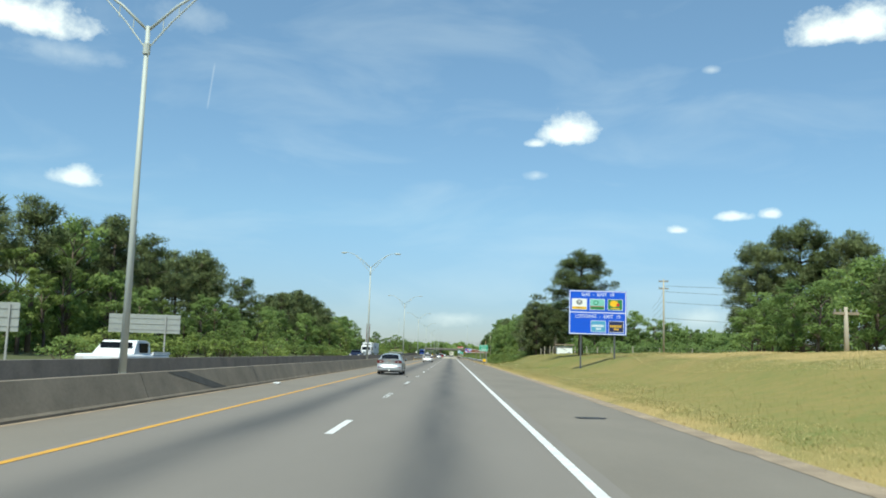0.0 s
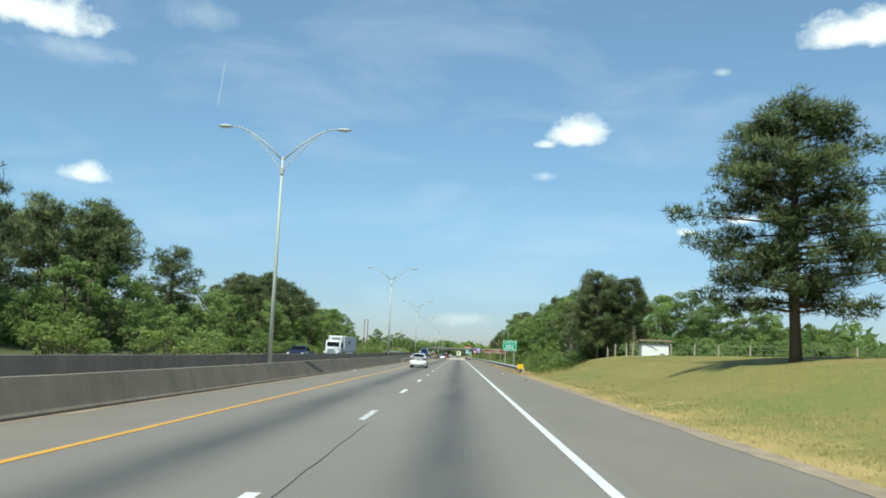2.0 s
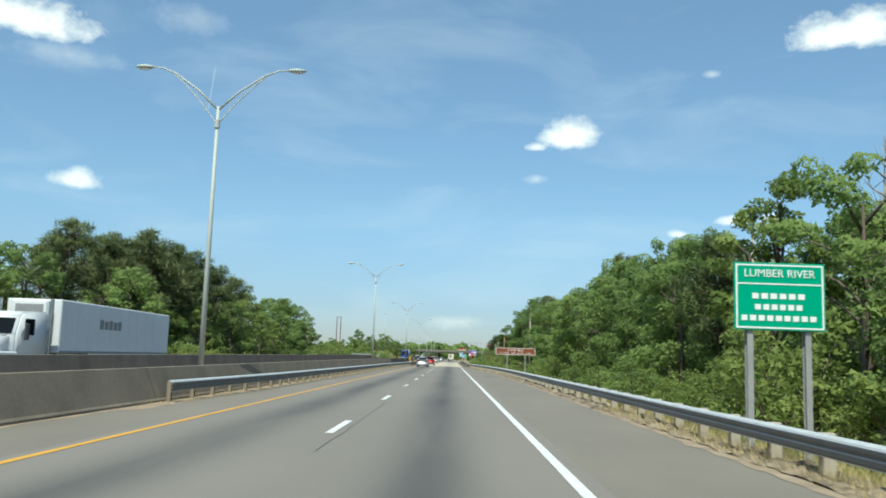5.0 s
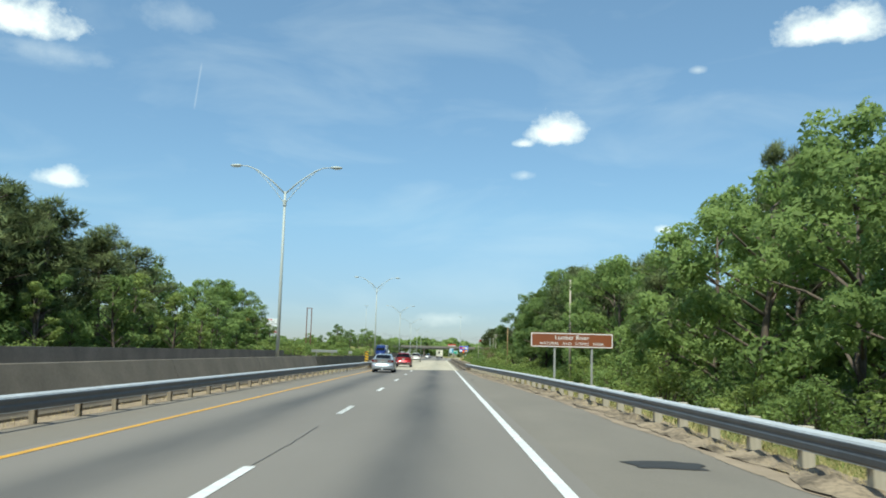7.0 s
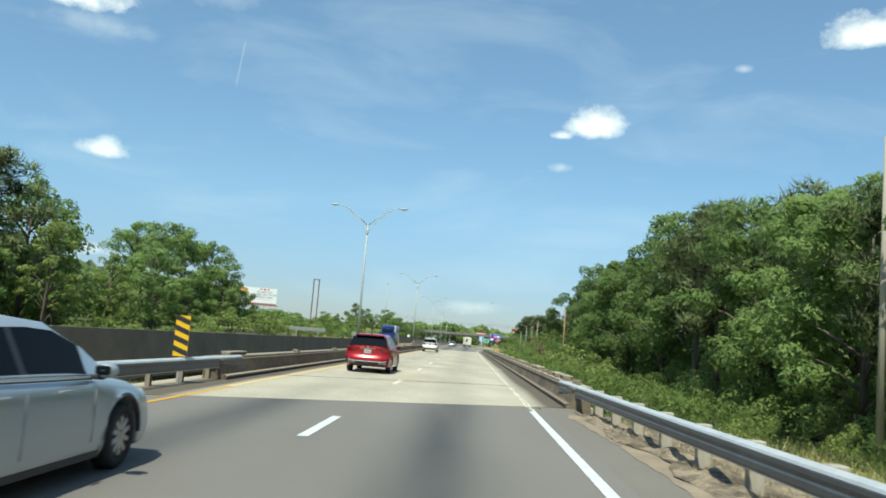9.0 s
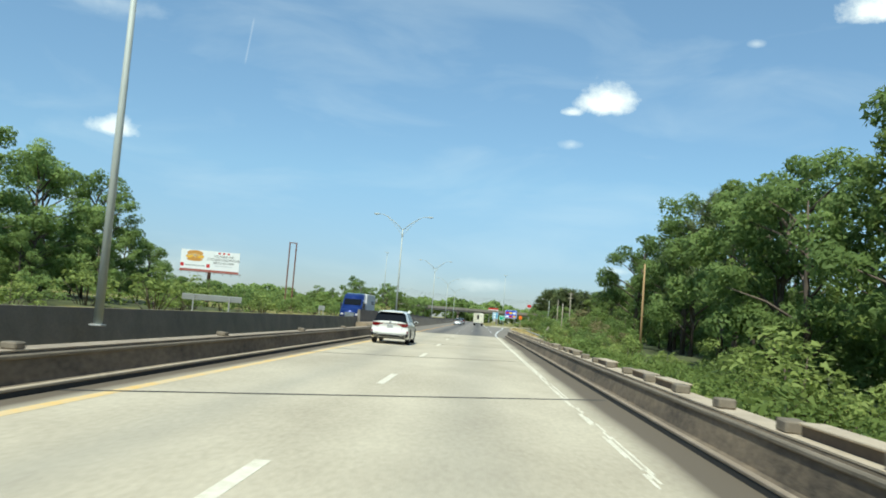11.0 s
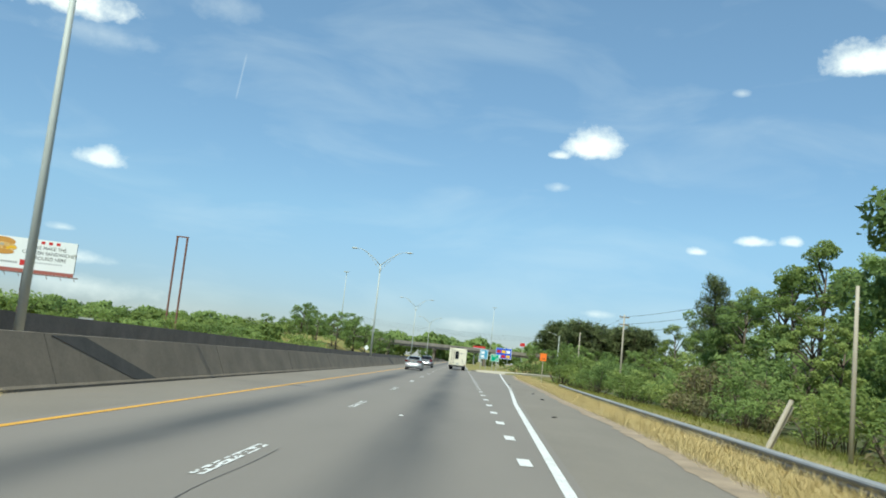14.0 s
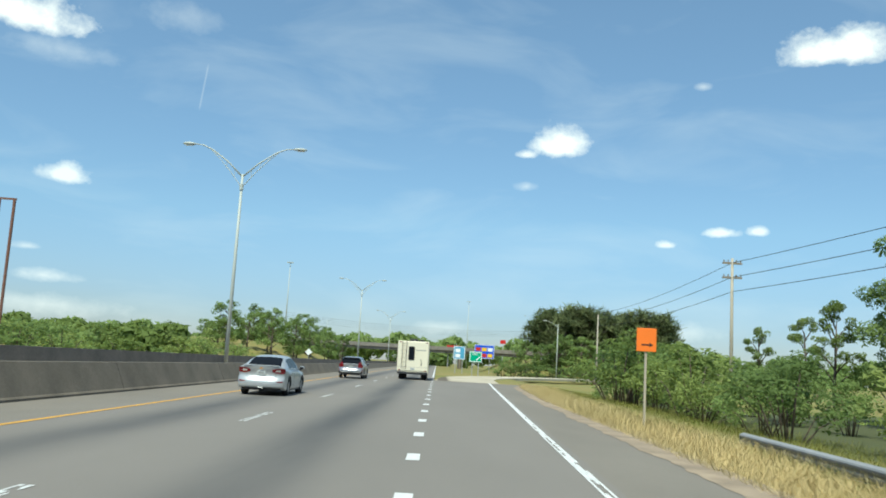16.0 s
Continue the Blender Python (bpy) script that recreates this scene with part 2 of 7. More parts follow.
def ground_band_in(mat, bands, tint):
    """Tints a ground material, for shaded leaf litter or dry grass, between given x, within given y, with ragged edges.
    """
    N, L = mat.node_tree.nodes, mat.node_tree.links
    b = N["Principled BSDF"]
    old = b.inputs["Base Color"].links[0].from_socket
    tc = N.new("ShaderNodeTexCoord").outputs["Object"]
    sep = N.new("ShaderNodeSeparateXYZ")
    L.new(tc, sep.inputs[0])
    nz = N.new("ShaderNodeTexNoise")
    nz.inputs["Scale"].default_value, nz.inputs["Detail"].default_value = 0.3, 4.0
    L.new(tc, nz.inputs["Vector"])

    def calc(op, *vals, clamp=False):
        n = N.new("ShaderNodeMath")
        n.operation, n.use_clamp = op, clamp
        for i, v in enumerate(vals):
            if isinstance(v, (int, float)):
                n.inputs[i].default_value = v
            else:
                L.new(v, n.inputs[i])
        return n.outputs[0]

    total = None
    jitter = calc("MULTIPLY", calc("SUBTRACT", nz.outputs["Fac"], 0.5), 8.0)
    for x0, x1, y0, y1 in bands:
        m = 1.0
        for axis, lo, hi in ((0, x0, x1), (1, y0, y1)):
            at = calc("ADD", sep.outputs[axis], jitter)
            m = calc("MULTIPLY", m, calc("MULTIPLY", calc("SUBTRACT", at, lo), 0.5, clamp=True))
            m = calc("MULTIPLY", m, calc("MULTIPLY", calc("SUBTRACT", hi, at), 0.5, clamp=True))
        total = m if total is None else calc("MAXIMUM", total, m)
    mix = N.new("ShaderNodeMixRGB")
    L.new(total, mix.inputs[0])
    L.new(old, mix.inputs[1])
    mix.inputs[2].default_value = (*tint, 1)
    L.new(mix.outputs[0], b.inputs["Base Color"])


# leaf litter of the woods, tinted darker to paint in the trees' shade
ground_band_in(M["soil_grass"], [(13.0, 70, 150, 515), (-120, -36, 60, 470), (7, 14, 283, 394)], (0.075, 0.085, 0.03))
ground_band_in(M["soil_grass"], [(3.0, 7.4, -90, 131), (13.5, 45, -90, 64)], (0.4, 0.29, 0.105))
ground_band_in(M["soil_grass"], [(4.5, 9.5, 398, 524)], (0.5, 0.38, 0.18))
M["straw"] = material("dry_grass", (0.8, 0.655, 0.35), 0.9, dark=(0.62, 0.51, 0.245), scale=0.12, fine_scale=1.0, vary=0.9, per_island=0.3, through_light=0.35, spec=0.2)
M["grass"] = material("green_grass", (0.36, 0.335, 0.1), 0.9, dark=(0.2, 0.24, 0.055), scale=0.11, fine_scale=0.7, vary=1.2, per_island=0.14, through_light=0.35, spec=0.2)


M["weed"] = material("green_weeds", (0.3, 0.34, 0.1), 0.9, dark=(0.13, 0.19, 0.045), scale=0.3, fine_scale=1.5, vary=1.0, per_island=0.3, through_light=0.4, spec=0.2)


# ---- mesh helpers ----
def part(name, bm, mat, parent=None, label="", smooth=False):
    me = bpy.data.meshes.new(name)
    bmesh.ops.recalc_face_normals(bm, faces=bm.faces[:])
    bm.to_mesh(me)
    bm.free()
    me.materials.append(M[mat] if isinstance(mat, str) else mat)
    if smooth:
        me.polygons.foreach_set("use_smooth", [True] * len(me.polygons))
    ob = new(name, me)
    ob.parent = parent
    if label:
        ob["label"] = label
    return ob


def thing(name, x, y, z, rz=0.0, label="", category="", group="", kind=""):
    ob = new(name)
    ob.matrix_basis = pose(x, y, z, 0, 0, rz)
    ob.empty_display_size = 0.2
    return tagged(ob, label, category, group, kind)


def add_box(bm, x0, x1, y0, y1, z0, z1, bevel=0.0, m=None):
    r = bmesh.ops.create_cube(bm, size=1.0)
    vs = r["verts"]
    for v in vs:
        v.co = Vector(((x0 + x1) / 2 + v.co.x * (x1 - x0), (y0 + y1) / 2 + v.co.y * (y1 - y0), (z0 + z1) / 2 + v.co.z * (z1 - z0)))
    if m is not None:
        bmesh.ops.transform(bm, matrix=m, verts=vs)
    if bevel:
        es = list({e for v in vs for e in v.link_edges})
        bmesh.ops.bevel(bm, geom=es, offset=bevel, segments=1, affect="EDGES")
    return bm


def box(*a, **k):
    return add_box(bmesh.new(), *a, **k)


def add_tube(bm, path, radii, sides=8):
    """A round bar along a path of points, with its radius at each."""
    rings = []
    pts = [Vector(p) for p in path]
    for i, p in enumerate(pts):
        way = (pts[min(i + 1, len(pts) - 1)] - pts[max(i - 1, 0)]).normalized()
        q = way.to_track_quat("Z", "Y").to_matrix()
        r = radii[i] if isinstance(radii, (list, tuple)) else radii
        rings.append([bm.verts.new(p + q @ Vector((r * math.cos(k * math.tau / sides), r * math.sin(k * math.tau / sides), 0))) for k in range(sides)])
    for a, b in zip(rings, rings[1:]):
        for k in range(sides):
            bm.faces.new((a[k], a[(k + 1) % sides], b[(k + 1) % sides], b[k]))
    bm.faces.new(rings[0][::-1])
    bm.faces.new(rings[-1])
    return bm


def tube(path, radii, sides=8):
    return add_tube(bmesh.new(), path, radii, sides)


def extrude_y(profile, ys, shift=lambda y: (0, 0)):
    """A closed outline in x and z, drawn along y."""
    bm = bmesh.new()
    rings = []
    for y in ys:
        dx, dz = shift(y)
        rings.append([bm.verts.new((x + dx, y, z + dz)) for x, z in profile])
    n = len(profile)
    for a, b in zip(rings, rings[1:]):
        for k in range(n):
            bm.faces.new((a[k], b[k], b[(k + 1) % n], a[(k + 1) % n]))
    bm.faces.new(rings[0])
    bm.faces.new(rings[-1][::-1])
    return bm


def strip(bm, lefts, rights, z):
    """A flat ribbon between two lines of (x, y)."""
    vs = [(bm.verts.new((*a, z)), bm.verts.new((*b, z))) for a, b in zip(lefts, rights)]
    for (a, b), (c, e) in zip(vs, vs[1:]):
        bm.faces.new((a, b, e, c))
    return bm


def steps(a, b, d):
    n = max(1, round((b - a) / d))
    return [a + (b - a) * i / n for i in range(n + 1)]


def smooth_between(a, b, x):
    t = min(1.0, max(0.0, (x - a) / (b - a)))
    return t * t * (3 - 2 * t)


def mesh_from(name, verts, faces, mat, parent=None, label="", smooth=False):
    me = bpy.data.meshes.new(name)
    me.from_pydata(verts, [], faces)
    me.materials.append(M[mat] if isinstance(mat, str) else mat)
    if smooth:
        me.polygons.foreach_set("use_smooth", [True] * len(me.polygons))
    ob = new(name, me)
    ob.parent = parent
    if label:
        ob["label"] = label
    return ob


def letters(name, text, size, mat, parent, x, y, z, rx=90, rz=0, align="CENTER", stretch=1.0, label=""):
    cu = bpy.data.curves.new(name, "FONT")
    cu.body, cu.size, cu.align_x, cu.align_y, cu.extrude = text, size, align, "CENTER", 0.004
    tmp = bpy.data.objects.new("tmp", cu)
    me = bpy.data.meshes.new_from_object(tmp)
    bpy.data.objects.remove(tmp)
    me.materials.append(M[mat])
    ob = new(name, me)
    ob.parent = parent
    ob.matrix_basis = pose(x, y, z, rx, 0, rz) @ Matrix.Diagonal((stretch, 1, 1, 1))
    if label:
        ob["label"] = label
    return ob


# ---- ground, carriageways, bridge ----
YELLOW_X, DASH_X, EDGE_X = -4.67, -1.52, 2.14
DECK0, DECK1 = 279.0, 391.0


def between(points, y):
    """A value that runs straight from point to point of (y, value)."""
    for (a, u), (b, v) in zip(points, points[1:]):
        if y <= b:
            return u + (v - u) * max(0.0, (y - a) / (b - a))
    return points[-1][1]


PAVED = [(-80, 5.4), (200, 5.35), (216, 5.25), (230, 5.0), (245, 4.4), (256, 3.8), (278, 3.3), (396, 3.45), (399.5, 3.6), (402, 4.9), (413, 5.3), (424, 5.8), (442, 6.1), (454, 6.5), (490, 7.2), (512, 8.2), (530, 11.0)]
EDGE = [(-80, EDGE_X), (398, EDGE_X), (409, 2.4), (432, 3.2), (451, 4.1), (476, 4.97), (508, 6.16), (521, 6.7)]


def ground_z(x, y):
    river = smooth_between(276, 298, y) * (1 - smooth_between(374, 396, y))
    z = -0.12
    if x > 5.2:
        hill = between([(5.2, -0.08), (7.5, 0.12), (10.3, 0.62), (12.8, 1.45), (16, 1.85), (18.5, 2.05), (30, 2.05), (60, 1.5), (3000, 0)], x)
        low = between([(5.2, -0.1), (8, -0.35), (13, -1.6), (20, -2.0), (60, -1.5), (3000, 0)], x)
        after = between([(5.2, -0.08), (10.5, -0.05), (15, -0.6), (25, -0.8), (60, -0.4), (3000, 0)], x)
        h = smooth_between(121 + (x - 6) * 2.3, 143 + (x - 6) * 2.5, y) if x < 60 else 1.0
        k = smooth_between(392, 405, y)
        z = hill * (1 - h) + low * h * (1 - k) + after * k
    elif x < -23:
        z = between([(-3000, 0), (-60, 0.2), (-30, -0.5), (-23, -0.12)], x)
    bank = smooth_between(22, 34, abs(x + 8)) * (smooth_between(625, 690, y) - smooth_between(712, 780, y))
    z += 4.6 * bank * (1 - smooth_between(60, 130, abs(x + 8)))
    z += 0.09 * noise.noise(Vector((x * 0.3, y * 0.12, 0))) * smooth_between(5.6, 9, abs(x + 0.5) - 2)
    return z * (1 - river) - 2.6 * river


def build_ground():
    xs = [-3000, -1200, -500, -250, -150, -110, -85] + list(range(-70, -22, 4)) + [-22.5, -16, -9, -4, 1, 5.2] + [5.2 + 0.7 * i for i in range(1, 22)] + list(range(22, 70, 4)) + [85, 110, 150, 250, 500, 1200, 3000]
    ys = [-600, -250, -130] + [-80 + 3 * i for i in range(265)] + [730, 760, 800, 860, 950, 1100, 1400, 2000, 3500]
    verts = [(x, y, ground_z(x, y)) for y in ys for x in xs]
    n = len(xs)
    faces = [(j * n + i, j * n + i + 1, (j + 1) * n + i + 1, (j + 1) * n + i) for j in range(len(ys) - 1) for i in range(n - 1)]
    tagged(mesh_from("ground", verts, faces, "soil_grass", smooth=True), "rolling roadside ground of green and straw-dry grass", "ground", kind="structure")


build_ground()


def slab(name, left, right, ys, mat, label, top=0.0, thick=0.3, category="road"):
    """A slab of paving between two lines x(y)."""
    bm = bmesh.new()
    rows = [[bm.verts.new(p) for p in ((left(y), y, top), (right(y), y, top), (right(y), y, top - thick), (left(y), y, top - thick))] for y in ys]
    for a, b in zip(rows, rows[1:]):
        for k in range(4):
            bm.faces.new((a[k], a[(k + 1) % 4], b[(k + 1) % 4], b[k]))
    bm.faces.new(rows[0])
    bm.faces.new(rows[-1][::-1])
    return tagged(part(name, bm, mat), label, category, kind="structure")


paved = lambda y: between(PAVED, y)
slab("road_1", lambda y: YELLOW_X - 0.25, lambda y: EDGE_X + 0.3, steps(-80, DECK0 + 1, 20), "asphalt", "two lanes of weathered grey asphalt with darker lane centres")
slab("road_2", lambda y: YELLOW_X - 0.25, lambda y: between(EDGE, y) + 0.2 if y < 521 else EDGE_X + 0.15, steps(DECK1 - 5, 520.9, 5) + [521.0] + steps(560, 1200, 40), "asphalt", "grey asphalt lanes past the bridge with an exit lane opening")
slab("road_3", lambda y: -22.5, lambda y: -10.4, steps(-80, 1200, 60), "far_asphalt", "opposite carriageway of pale grey asphalt behind the barrier")
slab("shoulder_1", lambda y: -7.2, lambda y: YELLOW_X - 0.25, steps(-80, DECK0 - 3, 20), "shoulder", "narrow pale asphalt shoulder beside the median wall", top=-0.006)
slab("shoulder_2", lambda y: -7.2, lambda y: YELLOW_X - 0.25, steps(DECK1 - 5, 1200, 40), "shoulder", "narrow pale asphalt shoulder beside the median wall", top=-0.006)
slab("shoulder_3", lambda y: EDGE_X + 0.3, paved, steps(-80, DECK0 + 2, 10), "shoulder", "wide asphalt shoulder with sand and crumbs along the edge", top=-0.006)
slab("shoulder_4", lambda y: between(EDGE, y) + 0.2, paved, steps(DECK1, 521, 5), "shoulder", "asphalt shoulder with a crumbling sandy edge", top=-0.006)
SKEW = 0.7                          # the bridge crosses the river aslant: y gained for each metre to the right


def bridge_deck():
    bm = bmesh.new()
    a, b = -6.3, 3.9
    rows = []
    for y in steps(DECK0, DECK1, 8):
        rows.append([bm.verts.new(p) for p in ((a, y + SKEW * a, 0.004), (b, y + SKEW * b, 0.004), (b, y + SKEW * b, -0.55), (a, y + SKEW * a, -0.55))])
    for p, q in zip(rows, rows[1:]):
        for k in range(4):
            bm.faces.new((p[k], p[(k + 1) % 4], q[(k + 1) % 4], q[k]))
    bm.faces.new(rows[0])
    bm.faces.new(rows[-1][::-1])
    return tagged(part("bridge_deck", bm, "deck"), "sunlit cream concrete bridge deck with dark slanting joints", "bridge", kind="structure")


deck = bridge_deck()


def ramp_x(y):
    q = max(0.0, (y - 521) / 118)
    return 2.3 + 4.0 * q + 70 * max(0.0, q - 0.1) ** 2


slab("exit_ramp", ramp_x, lambda y: max(ramp_x(y) + 5.2, 6.9), steps(521, 650, 4), "deck", "pale concrete exit ramp curving off the highway", top=-0.002, category="ramp")


def lane_wear_in(mat, centres, strength, tint):
    """Darkens a road material round given x, as oil and rubber do."""
    N, L = mat.node_tree.nodes, mat.node_tree.links
    b = N["Principled BSDF"]
    old = b.inputs["Base Color"].links[0].from_socket
    sep = N.new("ShaderNodeSeparateXYZ")
    L.new(N.new("ShaderNodeTexCoord").outputs["Object"], sep.inputs[0])
    total = None
    mp = N.new("ShaderNodeMapping")
    mp.inputs["Scale"].default_value = (0.9, 0.09, 1)
    L.new(N.new("ShaderNodeTexCoord").outputs["Object"], mp.inputs[0])
    nz = N.new("ShaderNodeTexNoise")
    nz.inputs["Scale"].default_value, nz.inputs["Detail"].default_value = 1.0, 4.0
    L.new(mp.outputs[0], nz.inputs["Vector"])

    def calc(op, *vals, clamp=False):
        n = N.new("ShaderNodeMath")
        n.operation, n.use_clamp = op, clamp
        for i, v in enumerate(vals):
            if isinstance(v, (int, float)):
                n.inputs[i].default_value = v
            else:
                L.new(v, n.inputs[i])
        return n.outputs[0]

    for x, half in centres:
        q = calc("MULTIPLY", calc("SUBTRACT", sep.outputs[0], x), 1 / half)
        w = calc("POWER", 2.718, calc("MULTIPLY", calc("MULTIPLY", q, q), -1.0))
        total = w if total is None else calc("ADD", total, w)
    total = calc("MULTIPLY", calc("MULTIPLY", total, calc("MULTIPLY_ADD", nz.outputs["Fac"], 1.8, 0.15)), strength, clamp=True)
    mix = N.new("ShaderNodeMixRGB")
    L.new(total, mix.inputs[0])
    L.new(old, mix.inputs[1])
    mix.inputs[2].default_value = (*tint, 1)
    L.new(mix.outputs[0], b.inputs["Base Color"])


lane_wear_in(M["asphalt"], [(0.32, 0.62), (-3.1, 0.6)], 0.72, (0.075, 0.073, 0.07))
lane_wear_in(M["deck"], [(0.3, 0.6), (-3.0, 0.5)], 0.3, (0.24, 0.225, 0.19))
lane_wear_in(M["deck"], [(3.0, 0.42), (-5.4, 0.45)], 1.9, (0.125, 0.1, 0.07))


def markings():
    def line(name, centre, a, b, width, mat, label, d=8.0):
        bm = bmesh.new()
        ys = steps(a, b, d)
        strip(bm, [(centre(y) - width / 2, y) for y in ys], [(centre(y) + width / 2, y) for y in ys], 0.006)
        tagged(part(name, bm, mat), label, "road marking", kind="structure")
    line("yellow_line", lambda y: YELLOW_X, -80, DECK0, 0.13, "yellow_paint", "solid yellow line along the left edge of the road")
    line("yellow_line", lambda y: YELLOW_X, DECK1, 1000, 0.13, "yellow_paint", "solid yellow line along the left edge of the road")
    line("yellow_line", lambda y: YELLOW_X - 0.05, DECK0, DECK1, 0.2, "faded_yellow", "faded yellow line on the bridge deck")
    line("white_edge_line", lambda y: EDGE_X, -80, DECK0, 0.15, "white_paint", "solid white line along the shoulder")
    bm = bmesh.new()
    for i in range(int((DECK1 - DECK0) / 0.25)):
        y = DECK0 + 0.25 * i
        for k in range(4):
            if noise.noise(Vector((k * 0.9, y * 0.7, 8))) * 0.9 + 0.4 * noise.noise(Vector((k * 1.7, y * 2.2, 3))) < 0.06 + 0.6 * smooth_between(335, 368, y):
                x0, j = EDGE_X - 0.06 + 0.035 * k, 0.015 * noise.noise(Vector((y * 7, k, 4)))
                strip(bm, [(x0 + j, y), (x0 - j, y + 0.25)], [(x0 + 0.035, y), (x0 + 0.035 + j, y + 0.25)], 0.006)
    tagged(part("white_edge_line", bm, "faded_white"), "worn flaking white line on the bridge deck", "road marking", kind="structure")
    line("white_edge_line", lambda y: between(EDGE, y), DECK1, 410, 0.14, "worn_white", "worn white line swinging out round the exit lane", 4)
    bm = bmesh.new()
    y = 410.0
    while y < 521:
        for k in range(4):
            keep = 0.3 - 0.5 * smooth_between(438, 452, y) * (0.55 if k in (0, 3) else 1) + 0.6 * smooth_between(472, 482, y)
            if noise.noise(Vector((k * 0.8, y * 0.8, 2))) * 0.9 + 0.35 * noise.noise(Vector((k * 1.7, y * 2.6, 5))) < keep + 0.36:
                c = between(EDGE, y)
                x0 = c - 0.075 + 0.0375 * k
                j = 0.012 * noise.noise(Vector((y * 9, k, 1)))
                strip(bm, [(x0 + j, y), (x0, y + 0.2)], [(x0 + 0.0375, y), (x0 + 0.0375 + j, y + 0.2)], 0.006)
        y += 0.2
    tagged(part("white_edge_line", bm, "white_paint"), "flaking broken remains of the white edge line", "road marking", kind="structure")
    line("white_edge_line", lambda y: EDGE_X, 533, 1000, 0.16, "white_paint", "solid white line past the exit gore")
    spans = [(2.51, -80, 185), (2.98, 185, DECK0 + 1), (-7.28, DECK0, DECK1 + 1), (-17.38, DECK1, 900)]
    dash_mesh = {}
    for phase, a, b in spans:
        k = math.ceil((a - phase) / 12.192)
        while phase + k * 12.192 + 3.05 < b:
            y = phase + k * 12.192
            tired = y > 395 or k in (2, 4, 9) and y < 150
            mat = "hollow" if tired and not DECK0 < y < DECK1 - 3 else "faded_white" if DECK0 < y < DECK1 - 3 else ("worn_white" if k % 3 == 0 else "white_paint")
            if mat not in dash_mesh:
                bm = bmesh.new()
                if mat == "hollow":
                    for i in range(30):
                        for c in range(5):
                            edge = c in (0, 4) or i in (0, 1, 28, 29)
                            if noise.noise(Vector((c * 0.9, i * 0.31, 4))) + 0.5 * noise.noise(Vector((c * 2.3, i * 0.9, 1))) < (0.16 if edge else -0.06):
                                strip(bm, [(-0.075 + 0.03 * c, 0.1 * i), (-0.075 + 0.03 * c, 0.1 * i + 0.1)], [(-0.045 + 0.03 * c, 0.1 * i), (-0.045 + 0.03 * c, 0.1 * i + 0.1)], 0)
                else:
                    strip(bm, [(-0.075, 0.76 * i) for i in range(5)], [(0.075, 0.76 * i) for i in range(5)], 0)
                ob = part("lane_dash", bm, "white_paint" if mat == "hollow" else mat)
                dash_mesh[mat] = ob
                ob.matrix_basis = pose(DASH_X, y, 0.0065)
            else:
                ob = new("lane_dash", dash_mesh[mat].data)
                ob.matrix_basis = pose(DASH_X, y, 0.0065)
            tagged(ob, "worn hollow white dash between the lanes" if mat == "hollow" else "white painted dash between the lanes", "road marking", "lane dashes", "structure")
            k += 1
    dot = None
    for i in range(32):
        y = 405.05 + i * 4.0
        if dot is None:
            dot = part("short_dash", strip(bmesh.new(), [(-0.1, 0), (-0.1, 0.9)], [(0.1, 0), (0.1, 0.9)], 0), "white_paint")
            ob = dot
        else:
            ob = new("short_dash", dot.data)
        ob.matrix_basis = pose(EDGE_X, y, 0.0065)
        tagged(ob, "short white dash marking off the exit lane", "road marking", "exit lane dashes", "structure")


M["faded_yellow"] = material("faded_yellow", (0.72, 0.46, 0.13), 0.8, dark=(0.58, 0.49, 0.33), scale=2, fine_scale=10, vary=0.8)
M["faded_white"] = material("faded_white", (0.76, 0.72, 0.6), 0.8, dark=(0.58, 0.53, 0.41), scale=3, fine_scale=12, vary=0.7)
markings()


def deck_joints():
    for i in range(8):
        y = 288.7 + i * 14.6
        bm = bmesh.new()
        xs = steps(-6.2, 3.0, 0.25)
        wear = [0.075 + 0.04 * abs(noise.noise(Vector((x * 1.3, y, 0)))) for x in xs]
        strip(bm, [(x, y + SKEW * x - w) for x, w in zip(xs, wear)], [(x, y + SKEW * x + w) for x, w in zip(xs, wear)], 0.0075)
        part("expansion_joint", bm, "joint", deck, "dark rubber-filled joint across the deck")


deck_joints()


def drawn(outline, ys):
    """A closed outline in x and z that changes along y."""
    bm = bmesh.new()
    rings = [[bm.verts.new((x, y, z)) for x, z in outline(y)] for y in ys]
    n = len(rings[0])
    for a, b in zip(rings, rings[1:]):
        for k in range(n):
            bm.faces.new((a[k], b[k], b[(k + 1) % n], a[(k + 1) % n]))
    bm.faces.new(rings[0])
    bm.faces.new(rings[-1][::-1])
    return bm


M["band_dark"] = material("dark_wall_band", (0.09, 0.085, 0.078), 0.95, dark=(0.045, 0.043, 0.04), scale=1.2, fine_scale=12, vary=0.6)


